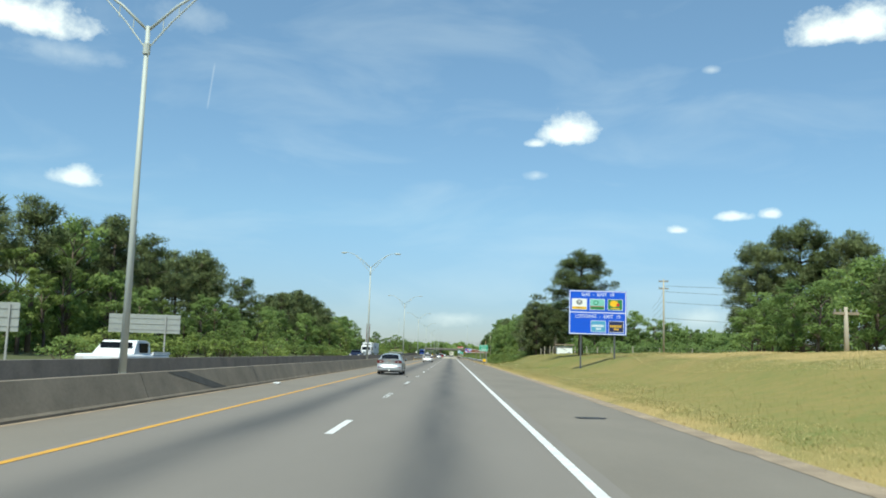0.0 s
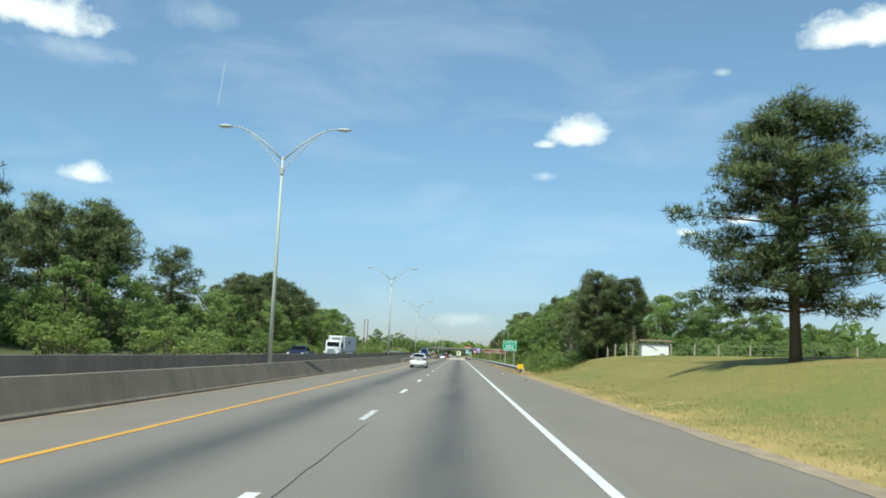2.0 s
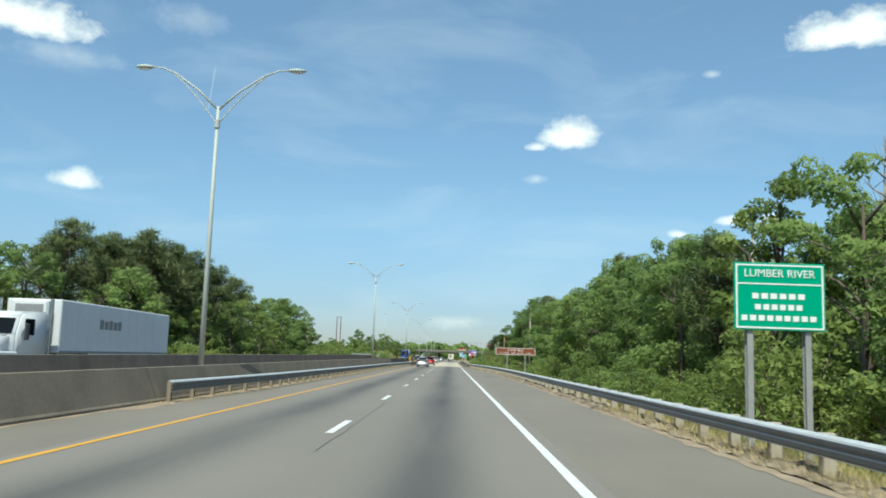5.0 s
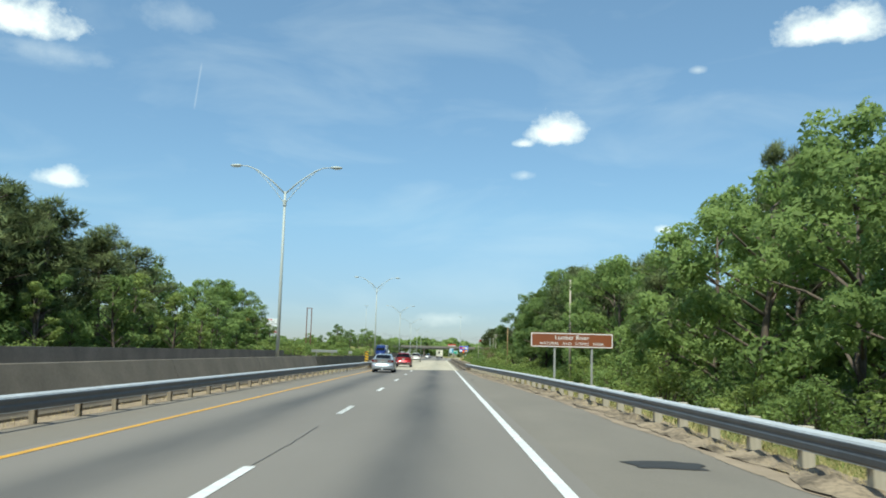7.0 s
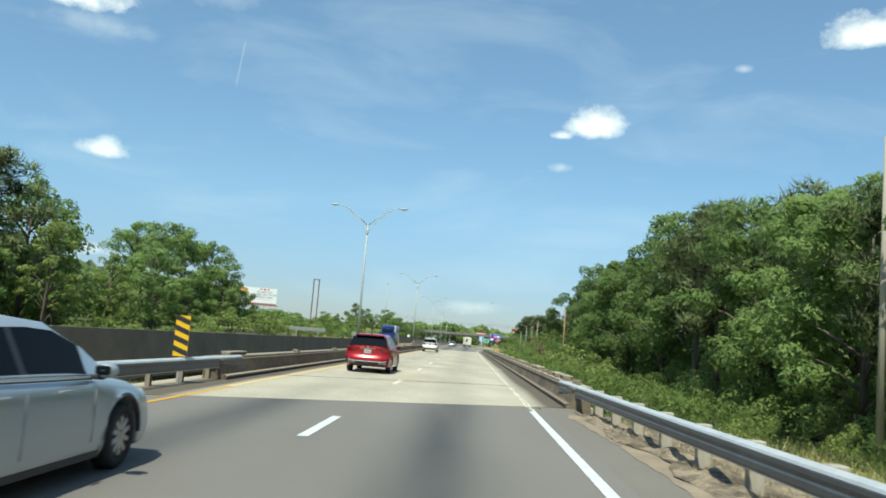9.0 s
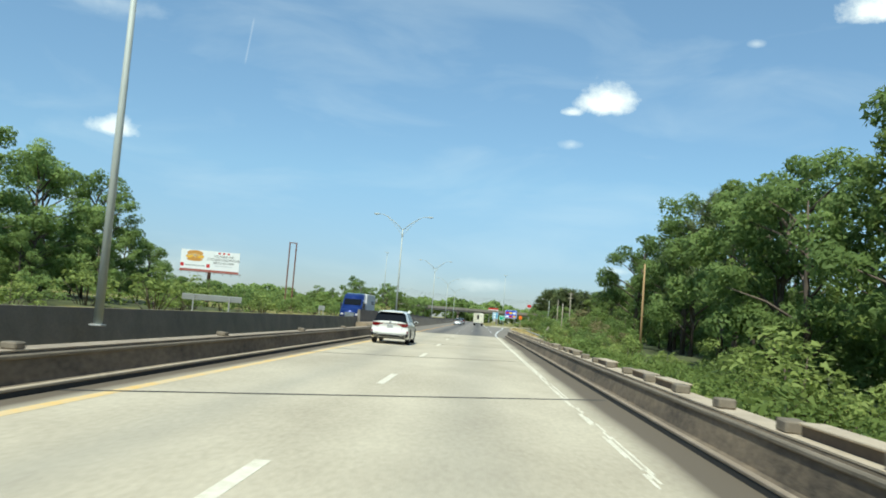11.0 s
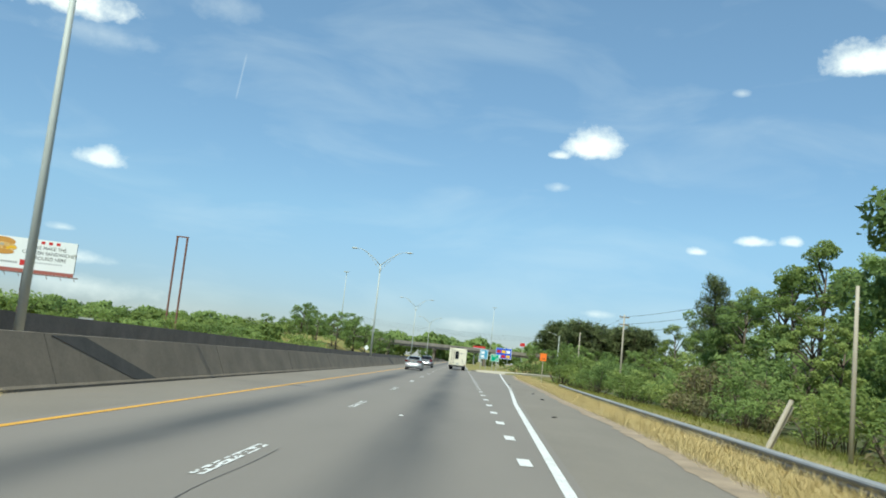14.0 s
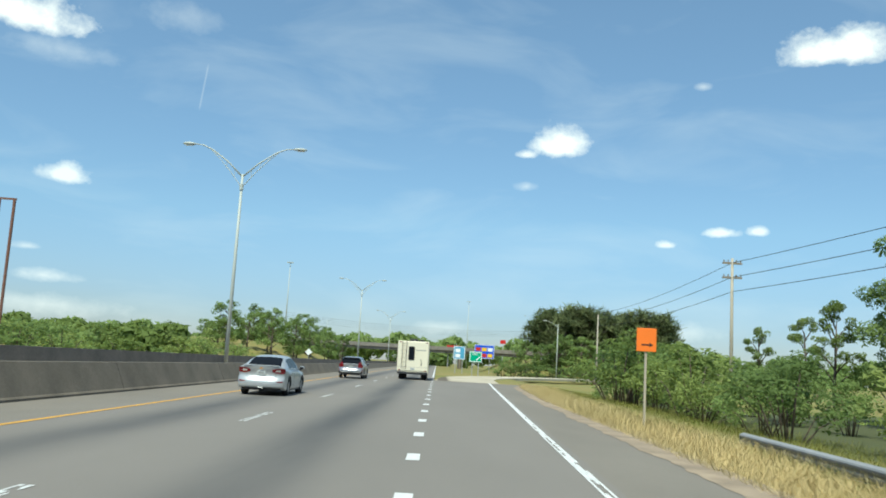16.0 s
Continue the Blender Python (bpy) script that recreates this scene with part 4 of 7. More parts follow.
def service_sign():
    ob, w, a, b = sign_board("services_sign", 9.37, 13.74, 64.5, 3.2, 6.55, "blue", (10.3, 12.85), "blue highway services sign on two dark steel posts in the grass", post_mat="rail_steel")
    W, H = 2 * w, b - a
    X, Z = (lambda f: -w + f * W), (lambda f: b - f * H)
    letters("lettering", "GAS  -  EXIT  19", 0.36, "sign_white", ob, 0.0, -0.028, Z(0.095))
    letters("lettering", "LODGING  -  EXIT  19", 0.36, "sign_white", ob, 0.0, -0.028, Z(0.59))
    part("divider", flat(bmesh.new(), -w + 0.09, w - 0.09, Z(0.51), Z(0.49), -0.021), "sign_white", ob)
    for x0, x1, z0, z1, ground, bars in ((0.05, 0.31, 0.19, 0.44, "sign_white", "valve"), (0.36, 0.62, 0.19, 0.44, "teal", "ring"), (0.67, 0.93, 0.19, 0.44, "leaf_green", "shell"),
                                         (0.38, 0.64, 0.68, 0.94, "sky_blue", "bars"), (0.69, 0.95, 0.68, 0.94, "navy", "bars2")):
        p = part("logo_panel", flat(bmesh.new(), X(x0), X(x1), Z(z1), Z(z0), -0.021), ground, ob)
        bm = bmesh.new()
        t = 0.03
        for q in ((X(x0), X(x1), Z(z1), Z(z1) + t), (X(x0), X(x1), Z(z0) - t, Z(z0)), (X(x0), X(x0) + t, Z(z1) + t, Z(z0) - t), (X(x1) - t, X(x1), Z(z1) + t, Z(z0) - t)):
            flat(bm, *q, -0.0275)
        part("logo_rim", bm, "sign_white", p)
        cx, cz = (X(x0) + X(x1)) / 2, (Z(z0) + Z(z1)) / 2
        if bars == "valve":
            part("logo_shape", disc(cx, cz + 0.14, 0.24, 0.2, -0.029), "grey", p)
            part("logo_shape", disc(cx, cz + 0.2, 0.1, 0.12, -0.031, 3), "sign_white", p)
            part("logo_shape", flat(bmesh.new(), X(x0) + t, X(x1) - t, Z(z1) + t, Z(z1) + 0.22, -0.0275), "yellow", p)
            letters("lettering", "DIESEL", 0.17, "black", p, cx, -0.035, Z(z1) + 0.125)
        elif bars == "ring":
            part("logo_shape", disc(cx - 0.1, cz + 0.12, 0.2, 0.17, -0.029), "leaf_green", p)
            part("logo_shape", disc(cx - 0.1, cz + 0.12, 0.13, 0.11, -0.031), "teal", p)
            part("logo_shape", flat(bmesh.new(), X(x0) + t, X(x1) - t, Z(z1) + 0.24, Z(z1) + 0.28, -0.0275), "red", p)
            part("logo_shape", flat(bmesh.new(), X(x0) + t, X(x1) - t, Z(z1) + t, Z(z1) + 0.24, -0.0275), "leaf_green", p)
        elif bars == "shell":
            part("logo_shape", disc(cx - 0.08, cz + 0.08, 0.34, 0.26, -0.029, 9), "yellow", p)
            part("logo_shape", disc(cx + 0.22, cz, 0.13, 0.12, -0.031), "red", p)
            part("logo_shape", flat(bmesh.new(), cx - 0.35, cx + 0.35, Z(z1) + 0.1, Z(z1) + 0.17, -0.0275), "yellow", p)
        else:
            mat = "sign_white" if bars == "bars" else "yellow"
            for f0, f1, h0, h1 in ((0.1, 0.88, 0.36, 0.56), (0.34, 0.7, 0.64, 0.8)):
                bm = bmesh.new()
                n = 7 if f1 - f0 > 0.5 else 3
                for k in range(n):
                    u = X(x0) + (X(x1) - X(x0)) * (f0 + (f1 - f0) * k / n)
                    flat(bm, u, u + (X(x1) - X(x0)) * (f1 - f0) / n * 0.7, Z(z0) - (Z(z0) - Z(z1)) * h1, Z(z0) - (Z(z0) - Z(z1)) * h0, -0.0275)
                part("logo_bars", bm, mat, p)


M["navy"] = material("flat_navy", (0.012, 0.02, 0.09), 0.4)
service_sign()


def green_sign():
    ob, w, a, b = sign_board("river_basin_sign", 5.75, 7.4, 161.0, 2.1, 3.33, "green", (6.05, 7.1), "green river basin sign on two posts behind the guard rail", rim=0.03)
    letters("lettering", "LUMBER RIVER", 0.2, "sign_white", ob, 0, -0.028, b - 0.2)
    part("divider", flat(bmesh.new(), -w + 0.06, w - 0.06, b - 0.4, b - 0.375, -0.021), "sign_white", ob)
    for i, (s, n) in enumerate(((0.5, 6), (0.45, 6), (0.7, 9))):
        bm = bmesh.new()
        for k in range(n):
            u = -s + 2 * s * k / n
            flat(bm, u, u + 2 * s / n * 0.7, b - 0.66 - i * 0.2, b - 0.56 - i * 0.2, -0.0215)
        part("text_bars", bm, "sign_white", ob)


green_sign()


def brown_sign():
    ob, w, a, b = sign_board("river_sign", 6.35, 11.45, 255.4, 2.02, 2.93, "brown", (7.85, 10.15), "brown recreation sign naming the river, on two steel posts", rim=0.05)
    letters("lettering", "Lumber River", 0.38, "sign_white", ob, 0, -0.028, b - 0.3)
    letters("lettering", "NATURAL   AND   SCENIC   RIVER", 0.24, "sign_white", ob, 0, -0.028, a + 0.24, stretch=1.08)


brown_sign()


def orange_sign():
    ob = thing("detour_sign", 8.3, 476.6, ground_z(8.3, 476.6), label="orange work zone sign with a black arrow on one post", category="road sign")
    part("panel", box(-0.28, 0.28, -0.02, 0.02, 2.12, 2.78, bevel=0.01), "orange", ob)
    part("arrow_shaft", flat(bmesh.new(), -0.14, 0.08, 2.29, 2.33, -0.021), "black", ob)
    bm = bmesh.new()
    bm.faces.new([bm.verts.new(p) for p in ((0.08, -0.027, 2.25), (0.19, -0.027, 2.31), (0.08, -0.027, 2.37))])
    part("arrow_head", bm, "black", ob)
    part("post", box(-0.03, 0.03, 0.021, 0.08, -0.2, 2.7), "pale_wood", ob)


orange_sign()


def back_of_sign(x, y, z0, z1, w, h_posts, rz=0):
    ob = thing("road_sign_back", x, y, ground_z(x, y), rz, label="grey aluminium back of a large road sign for the other direction", category="road sign", group="far side signs")
    part("panel", box(-w, w, -0.02, 0.02, z0, z1, bevel=0.01), "sign_back", ob)
    for k in range(3):
        z = z0 + (z1 - z0) * (0.2 + 0.3 * k)
        part("stiffener", box(-w, w, -0.06, -0.021, z - 0.03, z + 0.03), "steel", ob)
    for s in (-0.6, 0.6):
        part("post", box(s * w - 0.06, s * w + 0.06, -0.14, -0.061, -0.2, z1 - 0.1), "steel", ob)


# ---- trees ----
def needles(p, t, n, s, d):
    """Sprays of pine needles as long slivers along t."""
    t /= np.linalg.norm(t, axis=1)[:, None]
    b = np.cross(n, t) * s * 0.15
    v = np.stack([p - t * s * 0.6 - b, p - t * s * 0.6 + b, p + t * s * 1.5], 1).reshape(-1, 3)
    soft = n * 0.3 + d * 0.8 + np.array([0, 0, 0.3])
    soft /= np.linalg.norm(soft, axis=1)[:, None]
    return v, np.arange(len(p) * 3).reshape(-1, 3), np.repeat(soft, 3, 0)


def leaf_cloud(clumps, count, size, rng, flat_leaf=0.0, thin=1.0):
    """Leaves scattered over and in egg-shaped clumps: rows of (x, y, z, rx, ry, rz). Each clump is rounded by its leaves' normals."""
    c = np.array(clumps, float)
    vol = c[:, 3] * c[:, 4] + c[:, 4] * c[:, 5] + c[:, 3] * c[:, 5]
    pick = rng.choice(len(c), count, p=vol / vol.sum())
    d = rng.normal(size=(count, 3))
    d[:, 2] += 0.3
    d /= np.linalg.norm(d, axis=1)[:, None]
    rad = rng.uniform(0.5, 1.0, count) ** 0.5 * rng.uniform(0.85, 1.14, count)
    p = c[pick, :3] + d * c[pick, 3:6] * rad[:, None]
    n = d * 0.9 + rng.normal(size=(count, 3)) * 0.7 + np.array([0, 0, 0.4 + flat_leaf])
    n *= np.sign((n * d).sum(1) + 1e-9)[:, None]
    n /= np.linalg.norm(n, axis=1)[:, None]
    t = np.cross(n, rng.normal(size=(count, 3)))
    s = (size * rng.uniform(0.55, 1.3, count))[:, None]
    if thin < 0.5:                  # needles: long slivers that point outwards
        t = d + np.array([0, 0, 0.25]) + 0.6 * rng.normal(size=(count, 3))
        n = np.cross(t, rng.normal(size=(count, 3)))
        n *= np.sign((n * d).sum(1) + 1e-9)[:, None]
        n /= np.linalg.norm(n, axis=1)[:, None]
        s *= 1.7
        return needles(p, t, n, s, d)
    t /= np.linalg.norm(t, axis=1)[:, None]
    b = np.cross(n, t)
    asp = rng.uniform(0.45, 0.8, count)[:, None] * thin
    v = np.stack([p - t * s - b * s * asp, p + t * s * 0.4 - b * s * asp + n * s * 0.2, p + t * s * 0.5 + b * s * 1.3], 1).reshape(-1, 3)
    f = np.arange(count * 3).reshape(-1, 3)
    soft = n * 0.35 + d * 0.8 + np.array([0, 0, 0.22])
    soft /= np.linalg.norm(soft, axis=1)[:, None]
    return v, f, np.repeat(soft, 3, 0)


def cloud_part(name, clumps, count, size, rng, mat, parent, flat_leaf=0.0, thin=1.0):
    v, f, soft = leaf_cloud(clumps, count, size, rng, flat_leaf, thin)
    me = bpy.data.meshes.new(name)
    me.vertices.add(len(v))
    me.vertices.foreach_set("co", v.ravel())
    me.loops.add(f.size)
    me.loops.foreach_set("vertex_index", f.ravel())
    me.polygons.add(len(f))
    me.polygons.foreach_set("loop_start", np.arange(0, f.size, 3))
    me.polygons.foreach_set("loop_total", np.full(len(f), 3))
    me.polygons.foreach_set("use_smooth", np.ones(len(f), bool))
    me.update()
    me.normals_split_custom_set_from_vertices(soft)
    me.materials.append(M[mat])
    ob = new(name, me)
    ob.parent = parent
    return ob


LABELS = {"pine_tree": "tall dark pine with a ragged crown and bare lower trunk", "leafy_tree": "full green broad-leaved roadside tree",
          "full_pine": "broad dark green pine with branches nearly to the ground", "dry_shrub": "half-withered brownish shrub by the road", "bare_tree": "leafless pale grey roadside tree", "near_tree": "leafy green tree at the edge of the roadside wood",
          "young_tree": "light green young tree with loose foliage", "bush": "bright green roadside bush", "tall_shrub": "dense green shrub at the wood's edge"}


LOW = ("bush", "tall_shrub", "dry_shrub", "far_bush", "far_shrub")


def tufts_round(rng, x, y, z, spread, n, r0, r1, squash=0.8):
    """Small clumps gathered round the end of a limb."""
    out = []
    for k in range(n):
        q = rng.normal(0, 1, 3)
        q /= np.linalg.norm(q)
        r = rng.uniform(r0, r1)
        u = spread * rng.uniform(0.45, 1.0)
        out.append((x + q[0] * u, y + q[1] * u, z + q[2] * u * 0.75, r, r, r * squash))
    return out


def grow(kind, seed, detail=1.0):
    """A tree about 10 m high (a bush about 3 m), standing at the origin."""
    rng = np.random.default_rng(seed)
    ob = thing(kind, 0, -400 - seed, -30, label=LABELS[kind], category="bush" if kind in LOW else "tree")
    clumps = []
    bm = bmesh.new()
    if kind == "pine_tree":
        lean = rng.normal(0, 0.18, 2)
        first = rng.uniform(3.6, 5.2)
        add_tube(bm, [(0, 0, -0.4), (lean[0] * 0.2, lean[1] * 0.2, 3), (lean[0] * 0.6, lean[1] * 0.6, 6.2), (lean[0], lean[1], 9.3)], [0.17, 0.14, 0.1, 0.04], 8)
        n = 32
        for i in range(n):
            u = i / (n - 1)
            z = first + (9.4 - first) * u + rng.normal(0, 0.15)
            reach = (2.15 * math.sin(math.pi * (0.2 + 0.72 * u)) ** 0.8 + 0.15) * rng.uniform(0.45, 1.08)
            a = i * 2.4 + rng.normal(0, 0.45)
            x, y = reach * math.cos(a) + lean[0] * z / 9, reach * math.sin(a) + lean[1] * z / 9
            add_tube(bm, [(lean[0] * z / 9, lean[1] * z / 9, z - 0.4), (x * 0.6, y * 0.6, z - 0.15), (x, y, z)], [0.045, 0.03, 0.012], 4)
            clumps += tufts_round(rng, x, y, z + 0.1, 0.42, 3, 0.3, 0.5, 0.75)
            if reach > 0.9:
                clumps += tufts_round(rng, x * 0.5, y * 0.5, z + 0.1, 0.4, 3, 0.3, 0.5, 0.75)
        clumps += tufts_round(rng, lean[0], lean[1], 9.45, 0.4, 4, 0.28, 0.4, 0.8)
        part("trunk", bm, "bark", ob, smooth=True)
        cloud_part("crown", clumps, round(5600 * detail), 0.128 * detail ** -0.5, rng, "pine", ob, 0.1, 0.2)
    elif kind == "full_pine":
        add_tube(bm, [(0, 0, -0.4), (0.05, 0, 3), (0.0, 0.08, 6.2), (0, 0, 9.4)], [0.21, 0.17, 0.11, 0.03], 8)
        n = 96
        for i in range(n):
            u = i / (n - 1)
            z = 2.3 + 7.2 * u + rng.normal(0, 0.15)
            reach = 3.25 * math.sin(math.pi * (0.27 + 0.66 * u)) ** 0.75 * rng.uniform(0.42, 1.06) + 0.1
            a = i * 2.4 + rng.normal(0, 0.4)
            x, y = reach * math.cos(a), reach * math.sin(a)
            dip = -0.25 * (1 - u)
            add_tube(bm, [(0, 0, z - 0.35), (x * 0.55, y * 0.55, z - 0.1 + dip * 0.4), (x, y, z + 0.08 + dip)], [0.05, 0.03, 0.012], 5)
            clumps += tufts_round(rng, x * 0.95, y * 0.95, z + 0.12 + dip, 0.45, 5, 0.26, 0.44, 0.8)
            if reach > 1.3:
                clumps += tufts_round(rng, x * 0.6, y * 0.6, z + 0.05 + dip * 0.5, 0.45, 4, 0.25, 0.42, 0.75)
        clumps += tufts_round(rng, 0, 0, 9.5, 0.35, 5, 0.25, 0.36)
        part("trunk", bm, "bark", ob, smooth=True)
        cloud_part("crown", clumps, 42000, 0.082, rng, "pine", ob, 0.05, 0.14)
    elif kind == "bare_tree":
        add_tube(bm, [(0, 0, -0.4), (0.1, 0, 3), (0.0, 0.15, 6.5), (0.1, 0.1, 10)], [0.13, 0.1, 0.06, 0.012], 7)
        for i in range(34):
            z = 2.6 + 6.6 * i / 33
            a, reach = i * 2.4, rng.uniform(0.5, 1.9) * (1.1 - i / 45)
            x, y, up = reach * math.cos(a), reach * math.sin(a), reach * rng.uniform(0.6, 1.2)
            add_tube(bm, [(0.05, 0.05, z), (x * 0.5, y * 0.5, z + up * 0.4), (x, y, z + up)], [0.04, 0.025, 0.006], 5)
            for k in range(3):
                f = rng.uniform(0.4, 0.9)
                q = rng.normal(0, 0.35, 3)
                add_tube(bm, [(x * f, y * f, z + up * f), (x * f + q[0], y * f + q[1], z + up * f + abs(q[2]) + 0.2)], [0.015, 0.004], 4)
        part("trunk", bm, "dead", ob, smooth=True)
    elif kind in ("leafy_tree", "young_tree", "near_tree"):
        loose = kind == "young_tree"
        low, belly = (rng.uniform(2.6, 3.6), 1.9) if loose else (rng.uniform(1.6, 2.6), rng.uniform(2.5, 3.1))
        sway = rng.normal(0, 0.35, 2)
        add_tube(bm, [(0, 0, -0.4), (0.05, 0, 2.2), (sway[0] * 0.6, sway[1] * 0.6, 5.0), (sway[0], sway[1], 8.0)], [0.19, 0.15, 0.1, 0.03], 8)
        n = 13 if loose else 16
        for i in range(n):
            u = (i + 0.5) / n
            z = low + (9.0 - low) * u + rng.normal(0, 0.2)
            fat = math.sin(math.pi * (0.2 + 0.7 * u)) ** 0.7
            reach = belly * fat * (0.35 + 0.65 * rng.random() ** 0.6)
            a = i * 2.4 + rng.normal(0, 0.6)
            x, y = reach * math.cos(a) + sway[0] * u, reach * math.sin(a) + sway[1] * u
            add_tube(bm, [(sway[0] * u * 0.8, sway[1] * u * 0.8, z - 1.4), (x * 0.5, y * 0.5, z - 0.5), (x, y, z)], [0.075, 0.045, 0.015], 5)
            if loose:
                clumps += tufts_round(rng, x, y, z, 0.6, 4, 0.3, 0.5, 0.75)
            else:
                clumps += tufts_round(rng, x, y, z, 0.85, 6, 0.42, 0.72, 0.78)
        clumps += tufts_round(rng, sway[0], sway[1], 9.2, 0.5, 4, 0.38, 0.55)
        part("trunk", bm, "bark", ob, smooth=True)
        count, leaf = {"young_tree": (4200, 0.095), "near_tree": (9600, 0.1), "leafy_tree": (3000, 0.155)}[kind]
        cloud_part("crown", clumps, round(count * detail), leaf * detail ** -0.5, rng, "light_leaf" if loose else "broad", ob)
    else:
        n = 11
        for i in range(n):
            a, q = i * 2.4, rng.uniform(0.2, 1.35)
            z = rng.uniform(0.5, 2.4) * (1.25 - q * 0.4)
            x, y = q * math.cos(a), q * math.sin(a)
            add_tube(bm, [(x * 0.2, y * 0.2, -0.3), (x * 0.6, y * 0.6, z * 0.6), (x, y, z)], [0.03, 0.02, 0.008], 4)
            clumps += tufts_round(rng, x, y, z, 0.45, 3, 0.28, 0.5, 0.85)
        part("stem", bm, "bark", ob, smooth=True)
        cloud_part("foliage", clumps, round(1750 * detail), 0.069 * detail ** -0.45, rng, {"bush": "light_leaf", "tall_shrub": "broad", "dry_shrub": "brown_leaf"}[kind], ob)
    return ob


KINDS = {k: [grow(k, s + 10 * i) for s in range(n)] for i, (k, n) in enumerate((("pine_tree", 4), ("leafy_tree", 4), ("young_tree", 3), ("bush", 3), ("tall_shrub", 3), ("full_pine", 2), ("near_tree", 5), ("dry_shrub", 2), ("bare_tree", 2)))}
KINDS["far_pine"] = [grow("pine_tree", 200 + s, 0.2) for s in range(3)]
KINDS["far_bush"] = [grow("bush", 210 + s, 0.32) for s in range(3)]
KINDS["far_shrub"] = [grow("tall_shrub", 220 + s, 0.32) for s in range(2)]
tree_rng = random.Random(4)


USED = set()


def plant(kind, x, y, h, wide=1.0, group="", z=None):
    src = tree_rng.choice(KINDS[kind])
    z = ground_z(x, y) if z is None else z
    if kind not in LOW:
        h -= z                      # h is the height of the top over the road
    k = h / (3.0 if kind in LOW else 10.0)
    m = pose(x, y, z - 0.05, 0, 0, tree_rng.uniform(0, 360))
    if src.name not in USED:
        USED.add(src.name)
        ob = src
        ob.matrix_basis = m
    else:
        ob = copy_thing(src, m)
    ob.matrix_basis = m @ Matrix.Diagonal((k * wide, k * wide, k, 1))
    if group:
        ob["group"] = group
    return ob


# the wood across the far carriageway
for x, y, h, w in ((-53, 74, 18, 1.0), (-56, 83, 20, 1.0), (-53, 92, 19, 1.0), (-57, 100, 19.5, 1.0), (-53, 107, 20, 1.0), (-55, 122, 20, 1.0), (-52, 129, 21, 1.0), (-56, 138, 22.5, 1.05),
                   (-53, 147, 20.5, 1.0), (-57, 156, 19.5, 1.0), (-54, 166, 20, 1.0), (-52, 175, 20.5, 1.0), (-54, 182, 22.2, 1.05), (-57, 189, 21, 1.0), (-58, 196, 23, 1.0), (-52.3, 211.5, 19.2, 1.2),
                   (-53, 260, 19.0, 1.0), (-57, 267, 17.5, 1.0), (-53, 276, 18.6, 1.0), (-55, 284, 20, 1.0), (-52, 291, 22.2, 1.1), (-57, 297, 21, 1.0), (-53, 304, 21.7, 1.1), (-56, 311, 21.5, 1.0),
                   (-53, 317, 21.8, 1.1), (-57, 325, 20.6, 1.0), (-52, 333, 20, 1.05), (-55, 342, 19.5, 1.0), (-53, 350, 19, 1.05), (-57, 320, 21, 1.0), (-60, 287, 20, 1.0), (-61, 338, 18, 1.0), (-63, 112, 20, 1.1), (-62, 133, 20, 1.1), (-63, 151, 19, 1.1), (-62, 171, 19.5, 1.1), (-63, 185, 21, 1.1), (-62, 300, 20.5, 1.1), (-62, 314, 20.5, 1.1), (-62, 273, 17, 1.1), (-63, 96, 20, 1.1)):
    plant("pine_tree", x, y, h, w * 1.08, "wood across the road")
for x, y, h, w in ((-52, 115, 19.4, 0.9), (-60, 146, 17, 1.0), (-55, 204, 12.5, 1.1), (-55, 221, 12.5, 1.1), (-53, 232, 13.6, 1.2), (-52, 242, 13, 1.2), (-53, 251, 14.4, 1.25), (-52, 357, 17.6, 1.05), (-54, 365, 16.8, 1.0),
                   (-57, 373, 13.5, 1.0), (-56, 398, 17.4, 1.1), (-54, 405, 18.6, 1.2), (-52, 414, 18.8, 1.15), (-55, 422, 19, 1.1), (-53, 429, 18, 1.0), (-58, 436, 11, 1.1), (-53, 441, 10.8, 1.1), (-53, 448, 10.2, 1.2), (-54, 456, 7.6, 1.3), (-52, 463, 5.2, 1.4)):
    plant("near_tree" if y > 395 else "leafy_tree", x, y, h, w, "wood across the road")
y = 82.0
while y < 436:
    plant("near_tree" if y > 390 else tree_rng.choice(["leafy_tree", "young_tree", "leafy_tree"]), -47 + tree_rng.uniform(-3, 2), y, tree_rng.uniform(6.5, 13.5) if not 198 < y < 258 else tree_rng.uniform(6, 10), 1.2, "wood across the road")
    y += tree_rng.uniform(6, 9.5)
y = 60.0
while y < 620:
    plant(tree_rng.choice(["far_bush", "far_shrub", "far_bush"]), -37.5 + tree_rng.uniform(-4, 4), y, tree_rng.uniform(2.2, 5.2), 1.4, "bushes across the road")
    y += tree_rng.uniform(4.5, 8)
y = 440.0
while y < 700:
    x = -44 - tree_rng.uniform(0, 30)
    plant(tree_rng.choice(["leafy_tree", "far_shrub", "far_shrub", "far_bush"]), x, y, tree_rng.uniform(3.0, 6.0), 1.3, "bushes across the road")
    y += tree_rng.uniform(5, 9)
for x, y, h in ((-46.7, 650, 13.7), (-43, 656, 11.5), (-36, 650, 12.2), (-38.5, 658, 11.5), (-31.5, 654, 10.6), (-28, 656, 9.2), (-24.5, 664, 7.8), (-33, 668, 11), (-27, 676, 9), (-51, 660, 10), (-23, 682, 7.5), (-55, 668, 9)):
    plant("leafy_tree", x, y, h, 1.15, "trees by the overpass")

